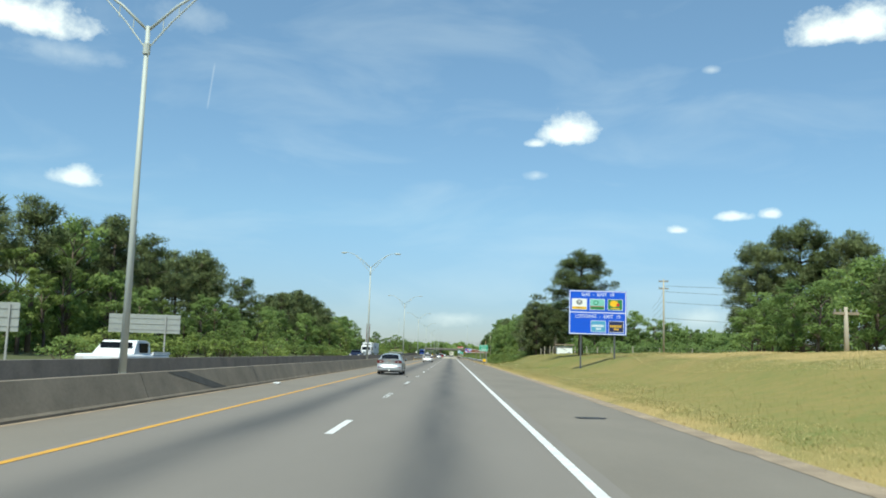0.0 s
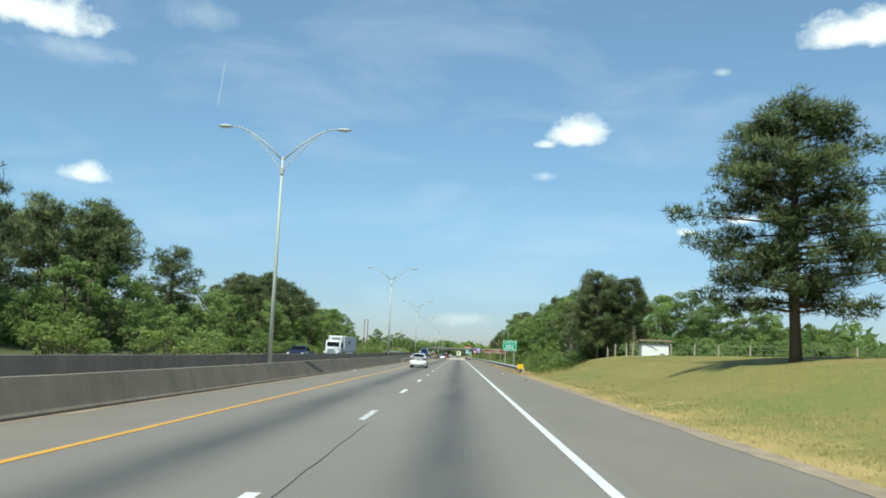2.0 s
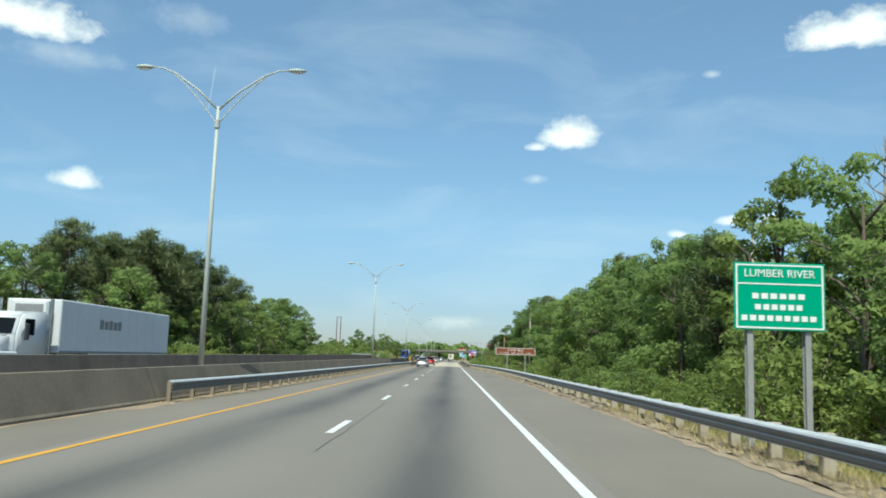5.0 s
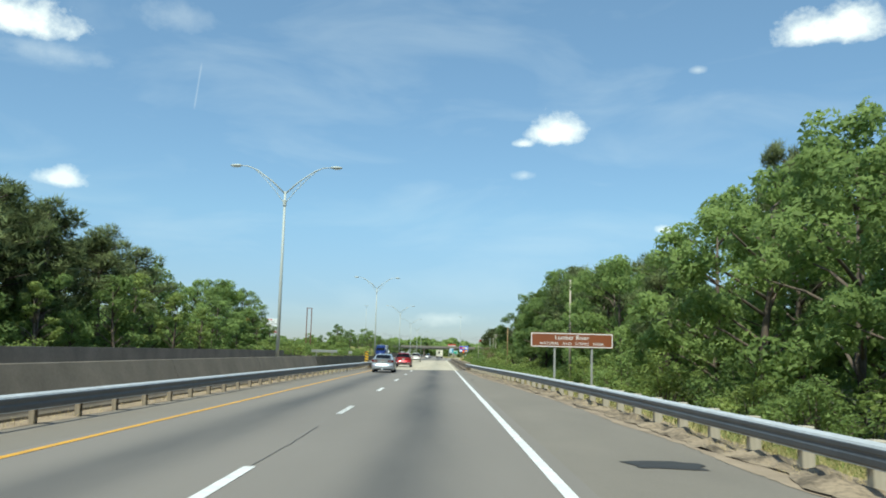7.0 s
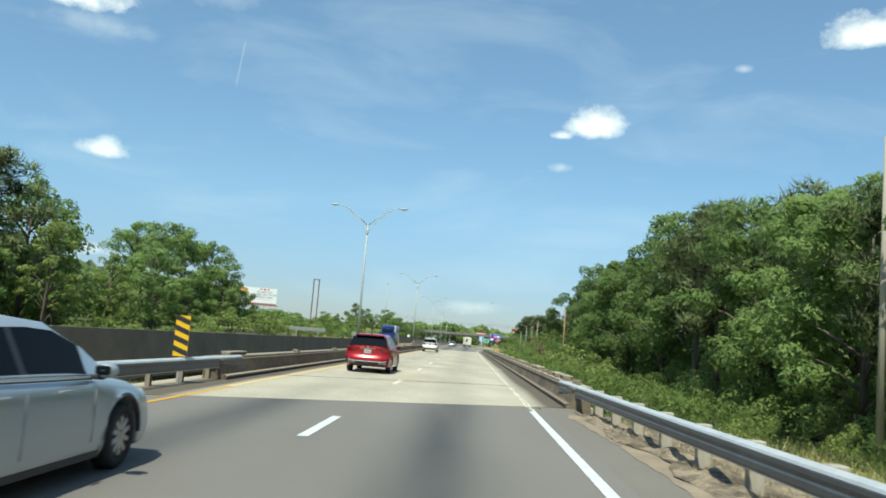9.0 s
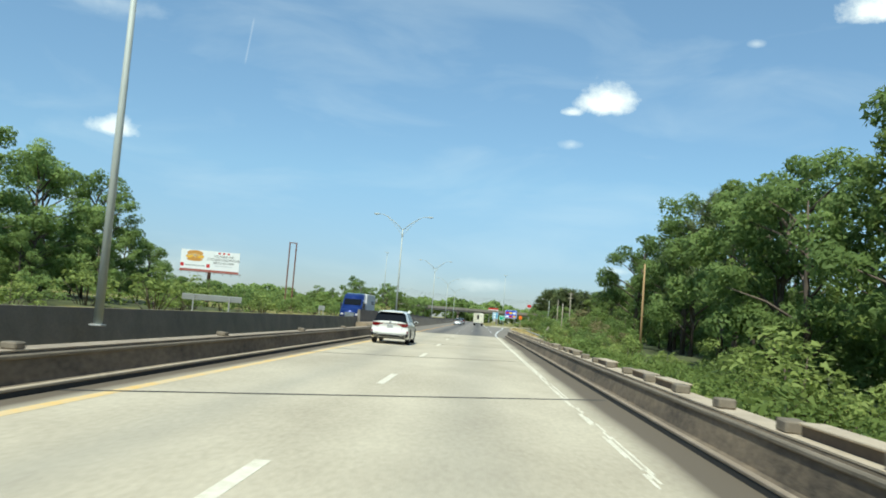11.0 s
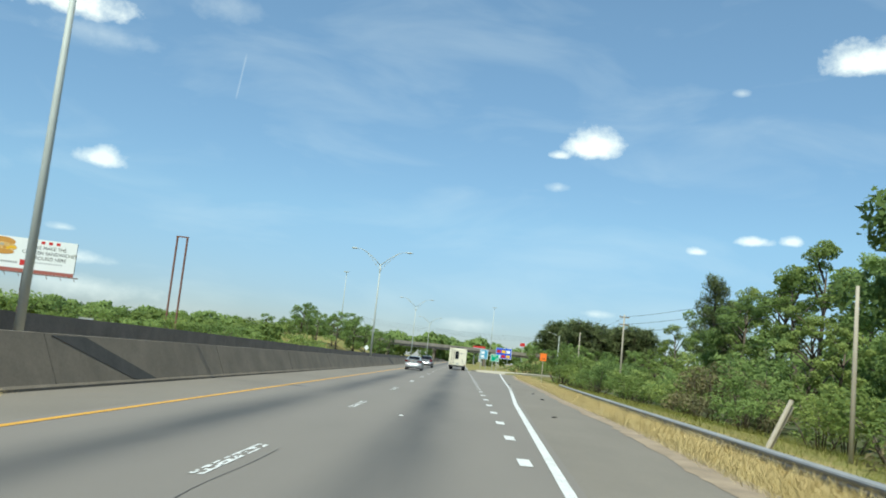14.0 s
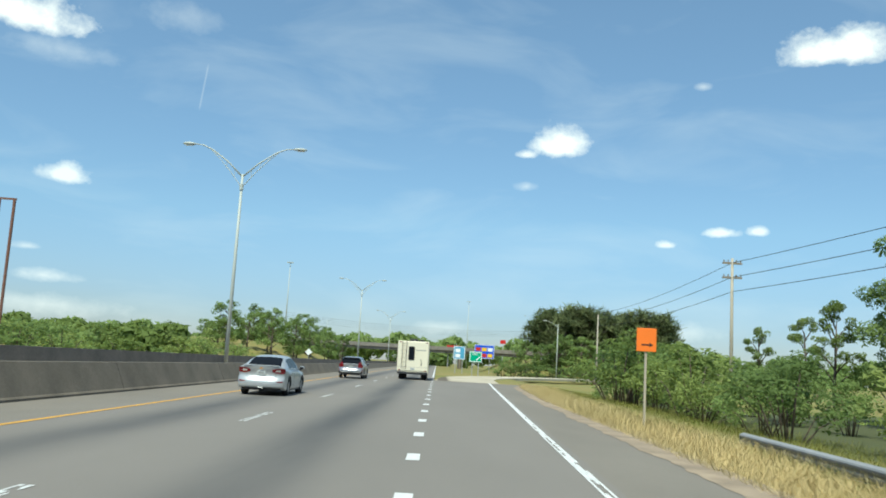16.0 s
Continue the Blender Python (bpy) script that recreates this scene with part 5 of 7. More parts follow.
# the near side
for x, y, h, w in ((57, 157, 23.5, 1.0), (66, 160, 28, 1.05), (75, 158, 26, 1.0), (14.9, 95, 13.3, 1.2), (15.6, 152, 11.3, 1.0), (18.6, 150, 10.6, 0.95), (16.2, 160, 8.6, 0.9)):
    plant("full_pine", x, y, h, w, "roadside pines")
for x, y, h in ((17.3, 156, 10.6), (14.8, 166, 9.0), (19.5, 168, 9.5), (21, 178, 10)):
    plant("pine_tree", x, y, h, 1.05, "roadside pines")
for x, y, h in ((14.4, 165, 7.5), (22.5, 188, 13.4), (18.2, 145, 5.2), (21.5, 158, 6.0)):
    plant("bare_tree", x, y, h, 1.0, "leafless trees")
RIGHT_TOP = [(170, 9.5), (182, 11), (205, 12.0), (218, 11.2), (228, 11.2), (237, 13.0), (250, 13.2), (258, 12.3), (266, 11.0), (279, 11.3), (300, 11.9), (312, 13.6), (326, 14.8), (345, 17.0), (358, 17.6), (372, 16.4), (390, 17.0), (402, 18.2), (412, 17.6), (421, 15.5), (434, 13), (464, 14), (498, 14.2), (520, 9)]
for x, y, h in ((26, 197, 12.6), (31, 200, 13.3), (35, 203, 13.4), (39.4, 200, 13.9), (44, 204, 13.6), (48.5, 200, 11.6), (52.5, 203, 10.8), (56.5, 200, 9.3), (60, 203, 8.7), (64, 200, 7.6), (70, 204, 7.4), (77, 200, 7.2), (84, 204, 7.0),
                (28, 190, 10.4), (33, 192, 9.6), (38, 189, 10.2), (43, 191, 8.8), (48, 188, 7.8), (53, 190, 6.8), (58, 188, 6.2), (24.5, 183, 9.4)):
    plant("near_tree", x, y, h, 1.25, "wood beyond the meadow")
y = 172.0
while y < 500:
    top = between(RIGHT_TOP, y)
    off = between([(175, 18), (290, 19), (330, 22), (355, 24), (380, 23), (415, 23), (440, 28), (500, 30)], y)
    sort = tree_rng.choice(["near_tree", "near_tree", "near_tree", "pine_tree", "young_tree"])
    plant("near_tree" if 205 < y < 232 else tree_rng.choice(["young_tree", "young_tree", "near_tree"]) if y > 424 else sort, off + tree_rng.uniform(-1.5, 3), y, top * tree_rng.uniform(0.85, 1.05), 1.05, "roadside wood")
    if tree_rng.random() < 0.25:
        plant(tree_rng.choice(["leafy_tree", "pine_tree"]), off + 8 + tree_rng.uniform(-2, 3), y + 3, top * tree_rng.uniform(0.85, 1.1), 1.1, "roadside wood")
    y += tree_rng.uniform(4.6, 7.5)
y = 156.0
while y < 505:
    off = between([(130, 15), (160, 13.5), (190, 13.8), (262, 14.3), (280, 14.5), (320, 16), (370, 17), (400, 14), (430, 14), (500, 14)], y)
    dry = 395 < y < 452
    plant(tree_rng.choice(["dry_shrub", "tall_shrub", "tall_shrub", "bush"] if dry else ["bush", "bush", "tall_shrub"]), off + tree_rng.uniform(-1.2, 2.5), y, tree_rng.uniform(1.2, 2.6) if 285 < y < 392 else tree_rng.uniform(2.2, 4.4), 1.3, "shrubs at the wood's edge")
    y += tree_rng.uniform(2.6, 4.6)
y = 428.0
while y < 505:
    plant(tree_rng.choice(["tall_shrub", "tall_shrub", "young_tree"]), 19 + tree_rng.uniform(-2, 4), y, tree_rng.uniform(3.8, 6.0) if y < 460 else tree_rng.uniform(2.6, 4.6), 1.2, "shrubs at the wood's edge")
    y += tree_rng.uniform(3, 5)
y = 284.0
while y < 352:
    plant(tree_rng.choice(["tall_shrub", "bush", "tall_shrub"]), 21.5 + tree_rng.uniform(-2, 2.5), y, tree_rng.uniform(2.4, 4.2), 1.35, "shrubs at the wood's edge")
    y += tree_rng.uniform(2.4, 3.8)
for x, y, h in ((6.6, 393, 1.7), (7.6, 397, 1.9), (8.8, 390.5, 2.4), (10.4, 396, 2.4), (9.6, 385, 3.2), (12, 388, 3.2), (7.2, 386, 2.8), (11.5, 380, 3.6), (8.2, 379, 3.2)):
    plant(tree_rng.choice(["bush", "tall_shrub"]), x, y, h, 1.25, "bushes by the bridge end")
for x, y, h in ((12.6, 176, 5.6), (14.2, 180, 5.2)):
    plant("bush", x, y, h, 1.05, "bushes by the guard rail")
for x, y, h in ((11.8, 348, 4.9), (19.5, 374, 4.6), (18.6, 380, 3.4), (20.5, 387, 4.0)):
    plant("bush", x, y, h, 1.5, "bush by the bridge")
y = 20.0
while y < 150:
    plant(tree_rng.choice(["leafy_tree", "pine_tree", "leafy_tree"]), 52 + tree_rng.uniform(-6, 8), y, tree_rng.uniform(11, 15), 1.25, "wood beyond the field")
    y += tree_rng.uniform(4.5, 7)
for x, y, h in ((22.5, 486, 7.4), (26.5, 480, 10.5), (28.5, 497, 11.2), (24.5, 500, 6.4), (27, 509, 6.2), (30.5, 503, 9.5), (26, 515, 5.6)):
    plant("young_tree" if h < 9 else "near_tree", x, y, h, 1.0, "roadside wood")
for i in range(66):
    y = 640 + tree_rng.uniform(0, 42)
    x = between([(640, 24), (682, 27)], y) + 32 * tree_rng.random() ** 0.9
    plant("far_pine", x, y, tree_rng.uniform(14.2, 16.4) - 2.2 * max(0, 1 - (x - 23) / 4), 1.25, "pine wood past the exit")
for i in range(14):
    plant("leafy_tree", 22 + 2.6 * i + tree_rng.uniform(-1, 1), 630 + tree_rng.uniform(0, 8), tree_rng.uniform(5.5, 9.5), 1.3, "pine wood past the exit")
for x, y, h in ((15.5, 622, 3.6), (17.5, 624, 4.4), (19.5, 622, 3.8), (22, 620, 3.4), (24, 612, 3.2), (27, 606, 3.6), (30, 600, 3.8), (33, 596, 3.5)):
    plant("far_shrub", x, y, h, 1.4, "shrubs by the exit")
for x, y, h in ((-70, 787, 20.7), (-51.5, 796, 18.6), (-62, 792, 15), (-80, 782, 13), (-44, 800, 14), (-90, 790, 14)):
    plant("leafy_tree", x, y, h, 1.15, "trees beyond the overpass")
for i in range(16):
    plant("tall_shrub", 15 + 1.1 * i + tree_rng.uniform(-2, 2), 505 + i * 3, tree_rng.uniform(2.5, 5), 1.4, "shrubs by the exit")


def bank_weeds():
    """The rank green weeds that reach up beside the bridge."""
    rng = np.random.default_rng(31)
    clumps = []
    for i in range(420):
        y = 296 + 98 * rng.random()
        x = 5.2 + 10.5 * rng.random() ** 0.8
        r = rng.uniform(0.5, 0.95)
        top = 0.62 - 1.0 * min(1, (x - 5.2) / 6) + rng.normal(0, 0.22)
        clumps.append((x, y, top - r, r, r, r * 0.9))
        clumps.append((x, y, top - 1.3 - r, r * 1.1, r * 1.1, r))
    tagged(cloud_part("bank_weeds", clumps, 44000, 0.1, rng, "light_leaf", None), "rank green weeds growing up beside the bridge", "weeds", kind="stuff")


bank_weeds()


def far_wood(name, centres, label, count, mat, size=0.75):
    """A distant wood as one mass of leaf clumps."""
    rng = np.random.default_rng(len(centres))
    ob = cloud_part(name, centres, count, size, rng, mat, None)
    tagged(ob, label, "trees", kind="stuff")


far_rng = random.Random(9)
far = []
for i in range(260):
    x = -330 + i * 2.7
    r = far_rng.uniform(4, 7)
    far.append((x + far_rng.uniform(-3, 3), 840 + far_rng.uniform(-20, 60) + abs(x) * 0.1, far_rng.uniform(1, 9.5), r, r, r * 0.75))
far_wood("distant_wood", far, "hazy line of distant woods beyond the overpass", 62000, "broad", 1.3)
far2 = []
for i in range(70):
    yy = 470 + i * 6
    r = far_rng.uniform(3, 6)
    far2.append((-120 - far_rng.uniform(0, 60), yy, far_rng.uniform(0, 5), r, r, r * 0.8))
far3 = [(-55 - far_rng.uniform(0, 7), 76 + i * 1.85, far_rng.uniform(0.5, 7), 2.6, 2.6, 2.2) for i in range(195)]
deep = [(-68 - far_rng.uniform(0, 30), 70 + i * 1.02, far_rng.uniform(1, 8), 4.0, 4.0, 3.2) for i in range(360)]
plant("near_tree", 21.5, 433, 15.4, 1.0, "roadside wood")
plant("pine_tree", 27.6, 492, 13.6, 0.75, "roadside wood")
for kind, x, y, h, w in (("full_pine", 23.6, 256.8, 15.9, 0.6), ("near_tree", 27, 253.3, 18.2, 0.8), ("near_tree", 26.3, 271, 17.6, 0.75), ("young_tree", 26.2, 288, 14.5, 0.9), ("near_tree", 30.5, 246, 18, 0.9), ("near_tree", 30, 262, 17, 0.8)):
    plant(kind, x, y, h, w, "roadside wood")
far_wood("deep_wood", deep, "depth of the pine and oak wood across the road", 30000, "pine", 1.0)
deep = [(44 + far_rng.uniform(0, 50), 215 + i * 1.0, far_rng.uniform(0, 8), 4.2, 4.2, 3.2) for i in range(290)]
far_wood("deep_wood", deep, "depth of the broad-leaved wood beside the road", 26000, "broad", 1.0)
far_wood("wood_undergrowth", far3, "dark undergrowth filling the wood across the road", 40000, "broad", 0.42)
far4 = [(24 + i * 0.48, 168 + i * 0.12 + far_rng.uniform(0, 10), far_rng.uniform(0.3, 3.6), 2.0, 2.0, 1.8) for i in range(190)]
far_wood("wood_undergrowth", far4, "dark wood edge beyond the meadow", 60000, "broad", 0.34)
far6 = [(between([(150, 30), (175, 25), (380, 26), (415, 28), (500, 33)], 150 + i * 1.8) + far_rng.uniform(0, 3), 150 + i * 1.8, far_rng.uniform(-1.5, 4), 1.8, 1.8, 1.6) for i in range(195)]
far_wood("wood_undergrowth", far6, "dark undergrowth inside the roadside wood", 42000, "broad", 0.3)
far5 = [(-46 - i * 1.3, 606 + far_rng.uniform(0, 25), far_rng.uniform(0, 4), 3, 3, 2.2) for i in range(80)]
far_wood("distant_wood", far5, "low scrub before the embankment", 12000, "light_leaf")
far_wood("distant_wood", far2, "low line of distant trees behind the billboard", 20000, "broad")


# ---- grass ----
def grass(name, spots, label, mat, rng, tall=(0.25, 0.6)):
    """Blades as bent slivers: spots are (x, y)."""
    n = len(spots)
    xy = np.array(spots)
    z = np.array([ground_z(a, b) for a, b in spots])
    h = rng.uniform(*tall, n)
    a = rng.uniform(0, math.tau, n)
    w = rng.uniform(0.003, 0.009, n)
    lean = rng.normal(0, 0.3, (n, 2)) * h[:, None]
    base = np.column_stack([xy, z - 0.03])
    side = np.column_stack([np.cos(a) * w, np.sin(a) * w, np.zeros(n)])
    tip = base + np.column_stack([lean * 1.8, h])
    v = np.stack([base - side, base + side, tip], 1).reshape(-1, 3)
    me = bpy.data.meshes.new(name)
    me.vertices.add(len(v))
    me.vertices.foreach_set("co", v.ravel())
    me.loops.add(3 * n)
    me.loops.foreach_set("vertex_index", np.arange(3 * n))
    me.polygons.add(n)
    me.polygons.foreach_set("loop_start", np.arange(0, 3 * n, 3))
    me.polygons.foreach_set("loop_total", np.full(n, 3))
    me.update()
    up = np.column_stack([rng.normal(0, 0.22, (n, 2)), np.ones(n)])
    up /= np.linalg.norm(up, axis=1)[:, None]
    me.polygons.foreach_set("use_smooth", np.ones(n, bool))
    me.normals_split_custom_set_from_vertices(np.repeat(up, 3, 0))
    me.materials.append(M[mat])
    tagged(new(name, me), label, "grass", kind="stuff")


def scatter(rng, n, x0, x1, y0, y1):
    """Points between two lines x(y), denser near the first."""
    ys = rng.uniform(y0, y1, n)
    us = rng.uniform(0, 1, n) ** 1.4
    return [(x0(y) + (x1(y) - x0(y)) * u, y) for y, u in zip(ys, us)]


g_rng = np.random.default_rng(5)
grass("dry_grass", scatter(g_rng, 52000, lambda y: 5.42, lambda y: 8.2 + 0.7 * math.sin(y * 0.19), 0, 128), "straw-coloured unmown grass along the shoulder", "straw", g_rng, (0.04, 0.12))
grass("meadow_grass", scatter(g_rng, 105000, lambda y: 6.4, lambda y: 19, 0, 138), "yellow-green meadow grass on the bank", "grass", g_rng, (0.04, 0.11))
grass("dry_grass", scatter(g_rng, 36000, lambda y: 11.2 + 1.2 * math.sin(y * 0.11) + 0.03 * y, lambda y: 22, 0, 80), "golden dry grass on the crest of the bank", "straw", g_rng, (0.04, 0.13))
grass("dry_grass", scatter(g_rng, 16000, lambda y: paved(y) + 0.9, lambda y: 9.5, 128, 282), "rank dry grass behind the guard rail", "straw", g_rng, (0.12, 0.45))
grass("meadow_grass", scatter(g_rng, 22000, lambda y: paved(y) + 1.6, lambda y: 12, 128, 282), "rank grass and weeds behind the guard rail", "weed", g_rng, (0.15, 0.6))
tufts = [(paved(y) + o, y) for y, o in zip(g_rng.uniform(128, 281, 420), g_rng.uniform(0.05, 1.2, 420))]
grass("dry_grass", [(tufts[k][0] + a, tufts[k][1] + b) for k, a, b in zip(g_rng.integers(0, 420, 16000), g_rng.normal(0, 0.1, 16000), g_rng.normal(0, 0.16, 16000))], "dry grass tufts growing under the guard rail", "straw", g_rng, (0.08, 0.34))
grass("dry_grass", scatter(g_rng, 12000, lambda y: -6.5, lambda y: -7.05, 166, 281), "dry grass between the guard rail and the median wall", "straw", g_rng, (0.06, 0.3))
grass("dry_grass", scatter(g_rng, 120000, lambda y: paved(y) + 0.1, lambda y: paved(y) + 2.6, 400, 520), "tall straw-coloured grass along the shoulder", "straw", g_rng, (0.1, 0.34))
grass("meadow_grass", scatter(g_rng, 50000, lambda y: paved(y) + 2, lambda y: 17, 400, 520), "green and yellow grass behind the old guard rail", "grass", g_rng, (0.1, 0.34))
grass("dry_grass", scatter(g_rng, 15000, lambda y: 5.3, lambda y: 6.3, 126.5, 172), "tall straw standing under the guard rail", "straw", g_rng, (0.15, 0.45))
grass("dead_grass", [(tufts[k][0] + a, tufts[k][1] + b) for k, a, b in zip(g_rng.integers(0, 420, 14000), g_rng.normal(-0.05, 0.16, 14000), g_rng.normal(0, 0.3, 14000))], "matted dead grass along the broken verge", "brown_leaf", g_rng, (0.03, 0.14))
grass("dry_grass", scatter(g_rng, 2200, lambda y: -7.1, lambda y: -6.75, 393, 416), "dry weeds along the foot of the median wall", "straw", g_rng, (0.08, 0.3))
grass("dry_grass", scatter(g_rng, 2500, lambda y: -7.25, lambda y: -6.95, -10, 259), "dry weeds along the foot of the median wall", "straw", g_rng, (0.05, 0.22))


# ---- overpass ----
def overpass():
    y0 = 700
    ob = thing("overpass", 0, y0, 0, label="concrete road bridge crossing over the highway on piers", category="bridge")
    part("deck", box(-46, 38, -5, 5, 5.0, 5.5), "dark_concrete", ob)
    part("girder", box(-34, 28, -4.6, 4.6, 4.3, 5.0), "dark_concrete", ob)
    part("railing", box(-46, 38, -5, -4.8, 5.5, 6.05), "dark_concrete", ob)
    part("railing", box(-46, 38, 4.8, 5, 5.5, 6.05), "dark_concrete", ob)
    for x in (-25, -8.6, 9):
        part("pier_cap", box(x - 0.6, x + 0.6, -4.4, 4.4, 3.7, 4.3), "concrete", ob)
        for y in (-3.4, 0, 3.4):
            part("pier", tube([(x, y, -0.3), (x, y, 3.7)], 0.45, 12), "concrete", ob)


overpass()


# ---- poles and far signs ----
def utility_pole(x, y, h, mat="pale_wood", arms=0, r=0.13, lean=0.0, label="weathered wooden utility pole", z=None):
    ob = thing("utility_pole", x, y, ground_z(x, y) if z is None else z, label=label, category="pole")
    part("pole", tube([(0, 0, -0.5), (lean * 0.5, 0, h * 0.5), (lean, 0, h)], [r, r * 0.85, r * 0.65], 8), mat, ob, smooth=True)
    for k in range(arms):
        z = h - 0.3 - 0.9 * k
        arm = part("crossarm", box(lean - 0.6, lean + 0.6, -0.06, 0.06, z - 0.06, z + 0.06), "wood_post", ob)
        for s in (-0.52, -0.25, 0.25, 0.52):
            part("insulator", tube([(lean + s, 0, z + 0.06), (lean + s, 0, z + 0.2)], [0.035, 0.05], 6), "grey", arm)
    return ob


def wire(a, b, sag, label="thin black overhead wire"):
    pts = [Vector(a).lerp(Vector(b), i / 12) - Vector((0, 0, sag * 4 * (i / 12) * (1 - i / 12))) for i in range(13)]
    tagged(part("overhead_wire", tube(pts, 0.018, 4), "black"), label, "wire", "overhead wires")


utility_pole(26.6, 105, 9.4, "pale_wood", 2, label="pale wooden utility pole behind the field fence")
utility_pole(19.0, 40, 2.1, "pale_wood", 1, label="short utility pole carrying two grey transformer cans")
utility_pole(16.5, 402, 9.0, "tan_wood", 0, label="tan bare wooden pole at the wood's edge")
utility_pole(-44, 158.6, 8.7, "rust_pole", 1, label="brown wooden pole with one crossarm in front of the wood")
utility_pole(19.7, 199.4, 12.0, "pale_wood", 0, label="pale pole top standing out of the wood")
utility_pole(13.6, 287, 9.3, "pale_wood", 0, z=-0.2)
utility_pole(10.6, 421.6, 4.3, "pale_wood", 0, r=0.07, label="thin grey pole in the roadside scrub")
utility_pole(20.4, 504.7, 9.6, "pale_wood", 2, label="wooden utility pole with wire brackets at the wood's edge")
utility_pole(23.2, 563.6, 9.6, "pale_wood", 0)
for z0, z1 in ((10.6, 13.6), (9.9, 12.0), (8.6, 10.2), (6.6, 7.9)):
    wire((26.6, 105, z0), (70, 121, z1), 0.6)
for k in range(4):
    wire((26.6, 105, 9.9 - 0.85 * k), (46.5, 196, 13.4 - 1.0 * k), 0.25)
for k in range(3):
    wire((20.4, 504.7, 8.6 - 0.9 * k), (26, 440, 9.4 - 0.8 * k), 0.5)
    wire((20.4, 504.7, 8.6 - 0.9 * k), (23.2, 563.6, 9.0 - 0.8 * k), 0.5)


def h_frame():
    ob = thing("tall_sign_frame", -55, 562, ground_z(-55, 562), 5, label="two tall rusty red poles joined by a bar", category="sign frame")
    for s in (-0.95, 0.95):
        part("pole", tube([(s, 0, -0.5), (s, 0, 19.4)], 0.2, 10), "rust_pole", ob)
    part("crossbar", box(-1.2, 1.2, -0.12, 0.12, 19.25, 19.5), "rust_pole", ob)


h_frame()


def billboard():
    ob = thing("billboard", -70, 534, ground_z(-70, 534), 14, label="roadside billboard with a sandwich picture on a steel column", category="billboard")
    w, z0, z1 = 7.4, 8.5, 13.45
    part("column", tube([(0, 0.8, -0.5), (0, 0.8, 8.2)], 0.45, 14), "rust_pole", ob)
    part("frame", box(-w, w, 0.15, 0.6, z0 - 0.1, z1 - 0.1), "grey", ob)
    part("face", box(-w, w, 0.05, 0.15, z0, z1), "sign_white", ob)
    part("skirt", box(-w, w, 0.02, 0.1, z0 - 0.55, z0 - 0.02), "faded_red", ob, "faded red skirt under the face")
    part("catwalk", box(-w - 0.2, w + 0.8, -1.0, 0.01, z0 - 0.75, z0 - 0.62), "rust_pole", ob)
    for k in range(8):
        part("catwalk_bracket", tube([(-w + 0.4 + k * 2.1, -0.9, z0 - 0.7), (-w + 0.4 + k * 2.1, 0.3, z0 - 1.25)], 0.05, 5), "rust_pole", ob)
    for s in (-w + 0.05, -0.85):
        part("red_block", flat(bmesh.new(), s, s + 0.85, z0 + 0.55, z0 + 1.45, 0.049), "red", ob)
    bm = bmesh.new()
    for k in range(14):
        flat(bm, -w + 1.2 + k * 0.36, -w + 1.45 + k * 0.36, z0 + 0.75, z0 + 1.05, 0.049)
    part("text_bars", bm, "grey", ob)
    bun = part("sandwich_picture", disc(-3.9, 12.55, 2.0, 0.75, 0.03, 24), "bun", ob)
    part("filling", disc(-3.9, 11.7, 2.35, 0.75, 0.026, 17), "crust", bun)
    rng = random.Random(3)
    for k in range(9):
        part("crumb_crust", disc(-5.7 + k * 0.46, 11.75 + rng.uniform(-0.35, 0.4), 0.35, 0.22, 0.022, 7), rng.choice(["bun", "pale_wood", "yellow"]), bun)
    part("bottom_bun", disc(-3.9, 10.95, 2.0, 0.42, 0.018, 24), "bun", bun)
    for k in range(3):
        part("red_stripe_block", flat(bmesh.new(), 1.9 + k * 1.15, 2.5 + k * 1.15, 12.75, 13.2, 0.049), "red", ob)
    for i, t in enumerate(("WE MAKE THE", "CHICKEN SANDWICHES", "AROUND HERE")):
        letters("lettering", t, 0.8, "black", ob, 3.4, 0.04, 12.1 - i * 0.85, stretch=0.95)
    bm = bmesh.new()
    for k in range(12):
        flat(bm, 1.3 + k * 0.36, 1.55 + k * 0.36, 9.55, 9.8, 0.049)
    part("text_bars", bm, "trim_pale", ob)


M["faded_red"] = material("faded_red_paint", (0.4, 0.12, 0.09), 0.7, dark=(0.25, 0.08, 0.06))
M["crust"] = material("flat_crust", (0.7, 0.48, 0.2), 0.6, dark=(0.5, 0.28, 0.08), scale=2, fine_scale=9, vary=1.2)
M["trim_pale"] = material("pale_print", (0.55, 0.56, 0.58), 0.6)
billboard()


def fence(spots):
    ob = thing("field_fence", 0, 0, 0, label="row of pale fence posts with thin wires along the field", category="fence")
    base = None
    for x, y in spots:
        if base is None:
            base = part("post", tube([(0, 0, -0.4), (0, 0, 1.2)], [0.075, 0.065], 7), "pale_wood", ob)
            p = base
        else:
            p = new("post", base.data)
            p.parent = ob
        p.matrix_basis = pose(x, y, ground_z(x, y), tree_rng.uniform(-3, 3), tree_rng.uniform(-3, 3), 0) @ Matrix.Diagonal((1, 1, tree_rng.uniform(0.92, 1.12), 1))
    for h in (0.4, 0.75, 1.1):
        part("wire", tube([(x, y, ground_z(x, y) + h) for x, y in spots], 0.006, 4), "steel", ob)


fence([(16.0, 147.5), (16.4, 145.5), (17.0, 142.6), (17.3, 141.2), (20.9, 140.8), (22.4, 138), (23.4, 134), (25, 130.5), (27.5, 127), (30.5, 123), (34, 119), (38, 115), (42, 112)])


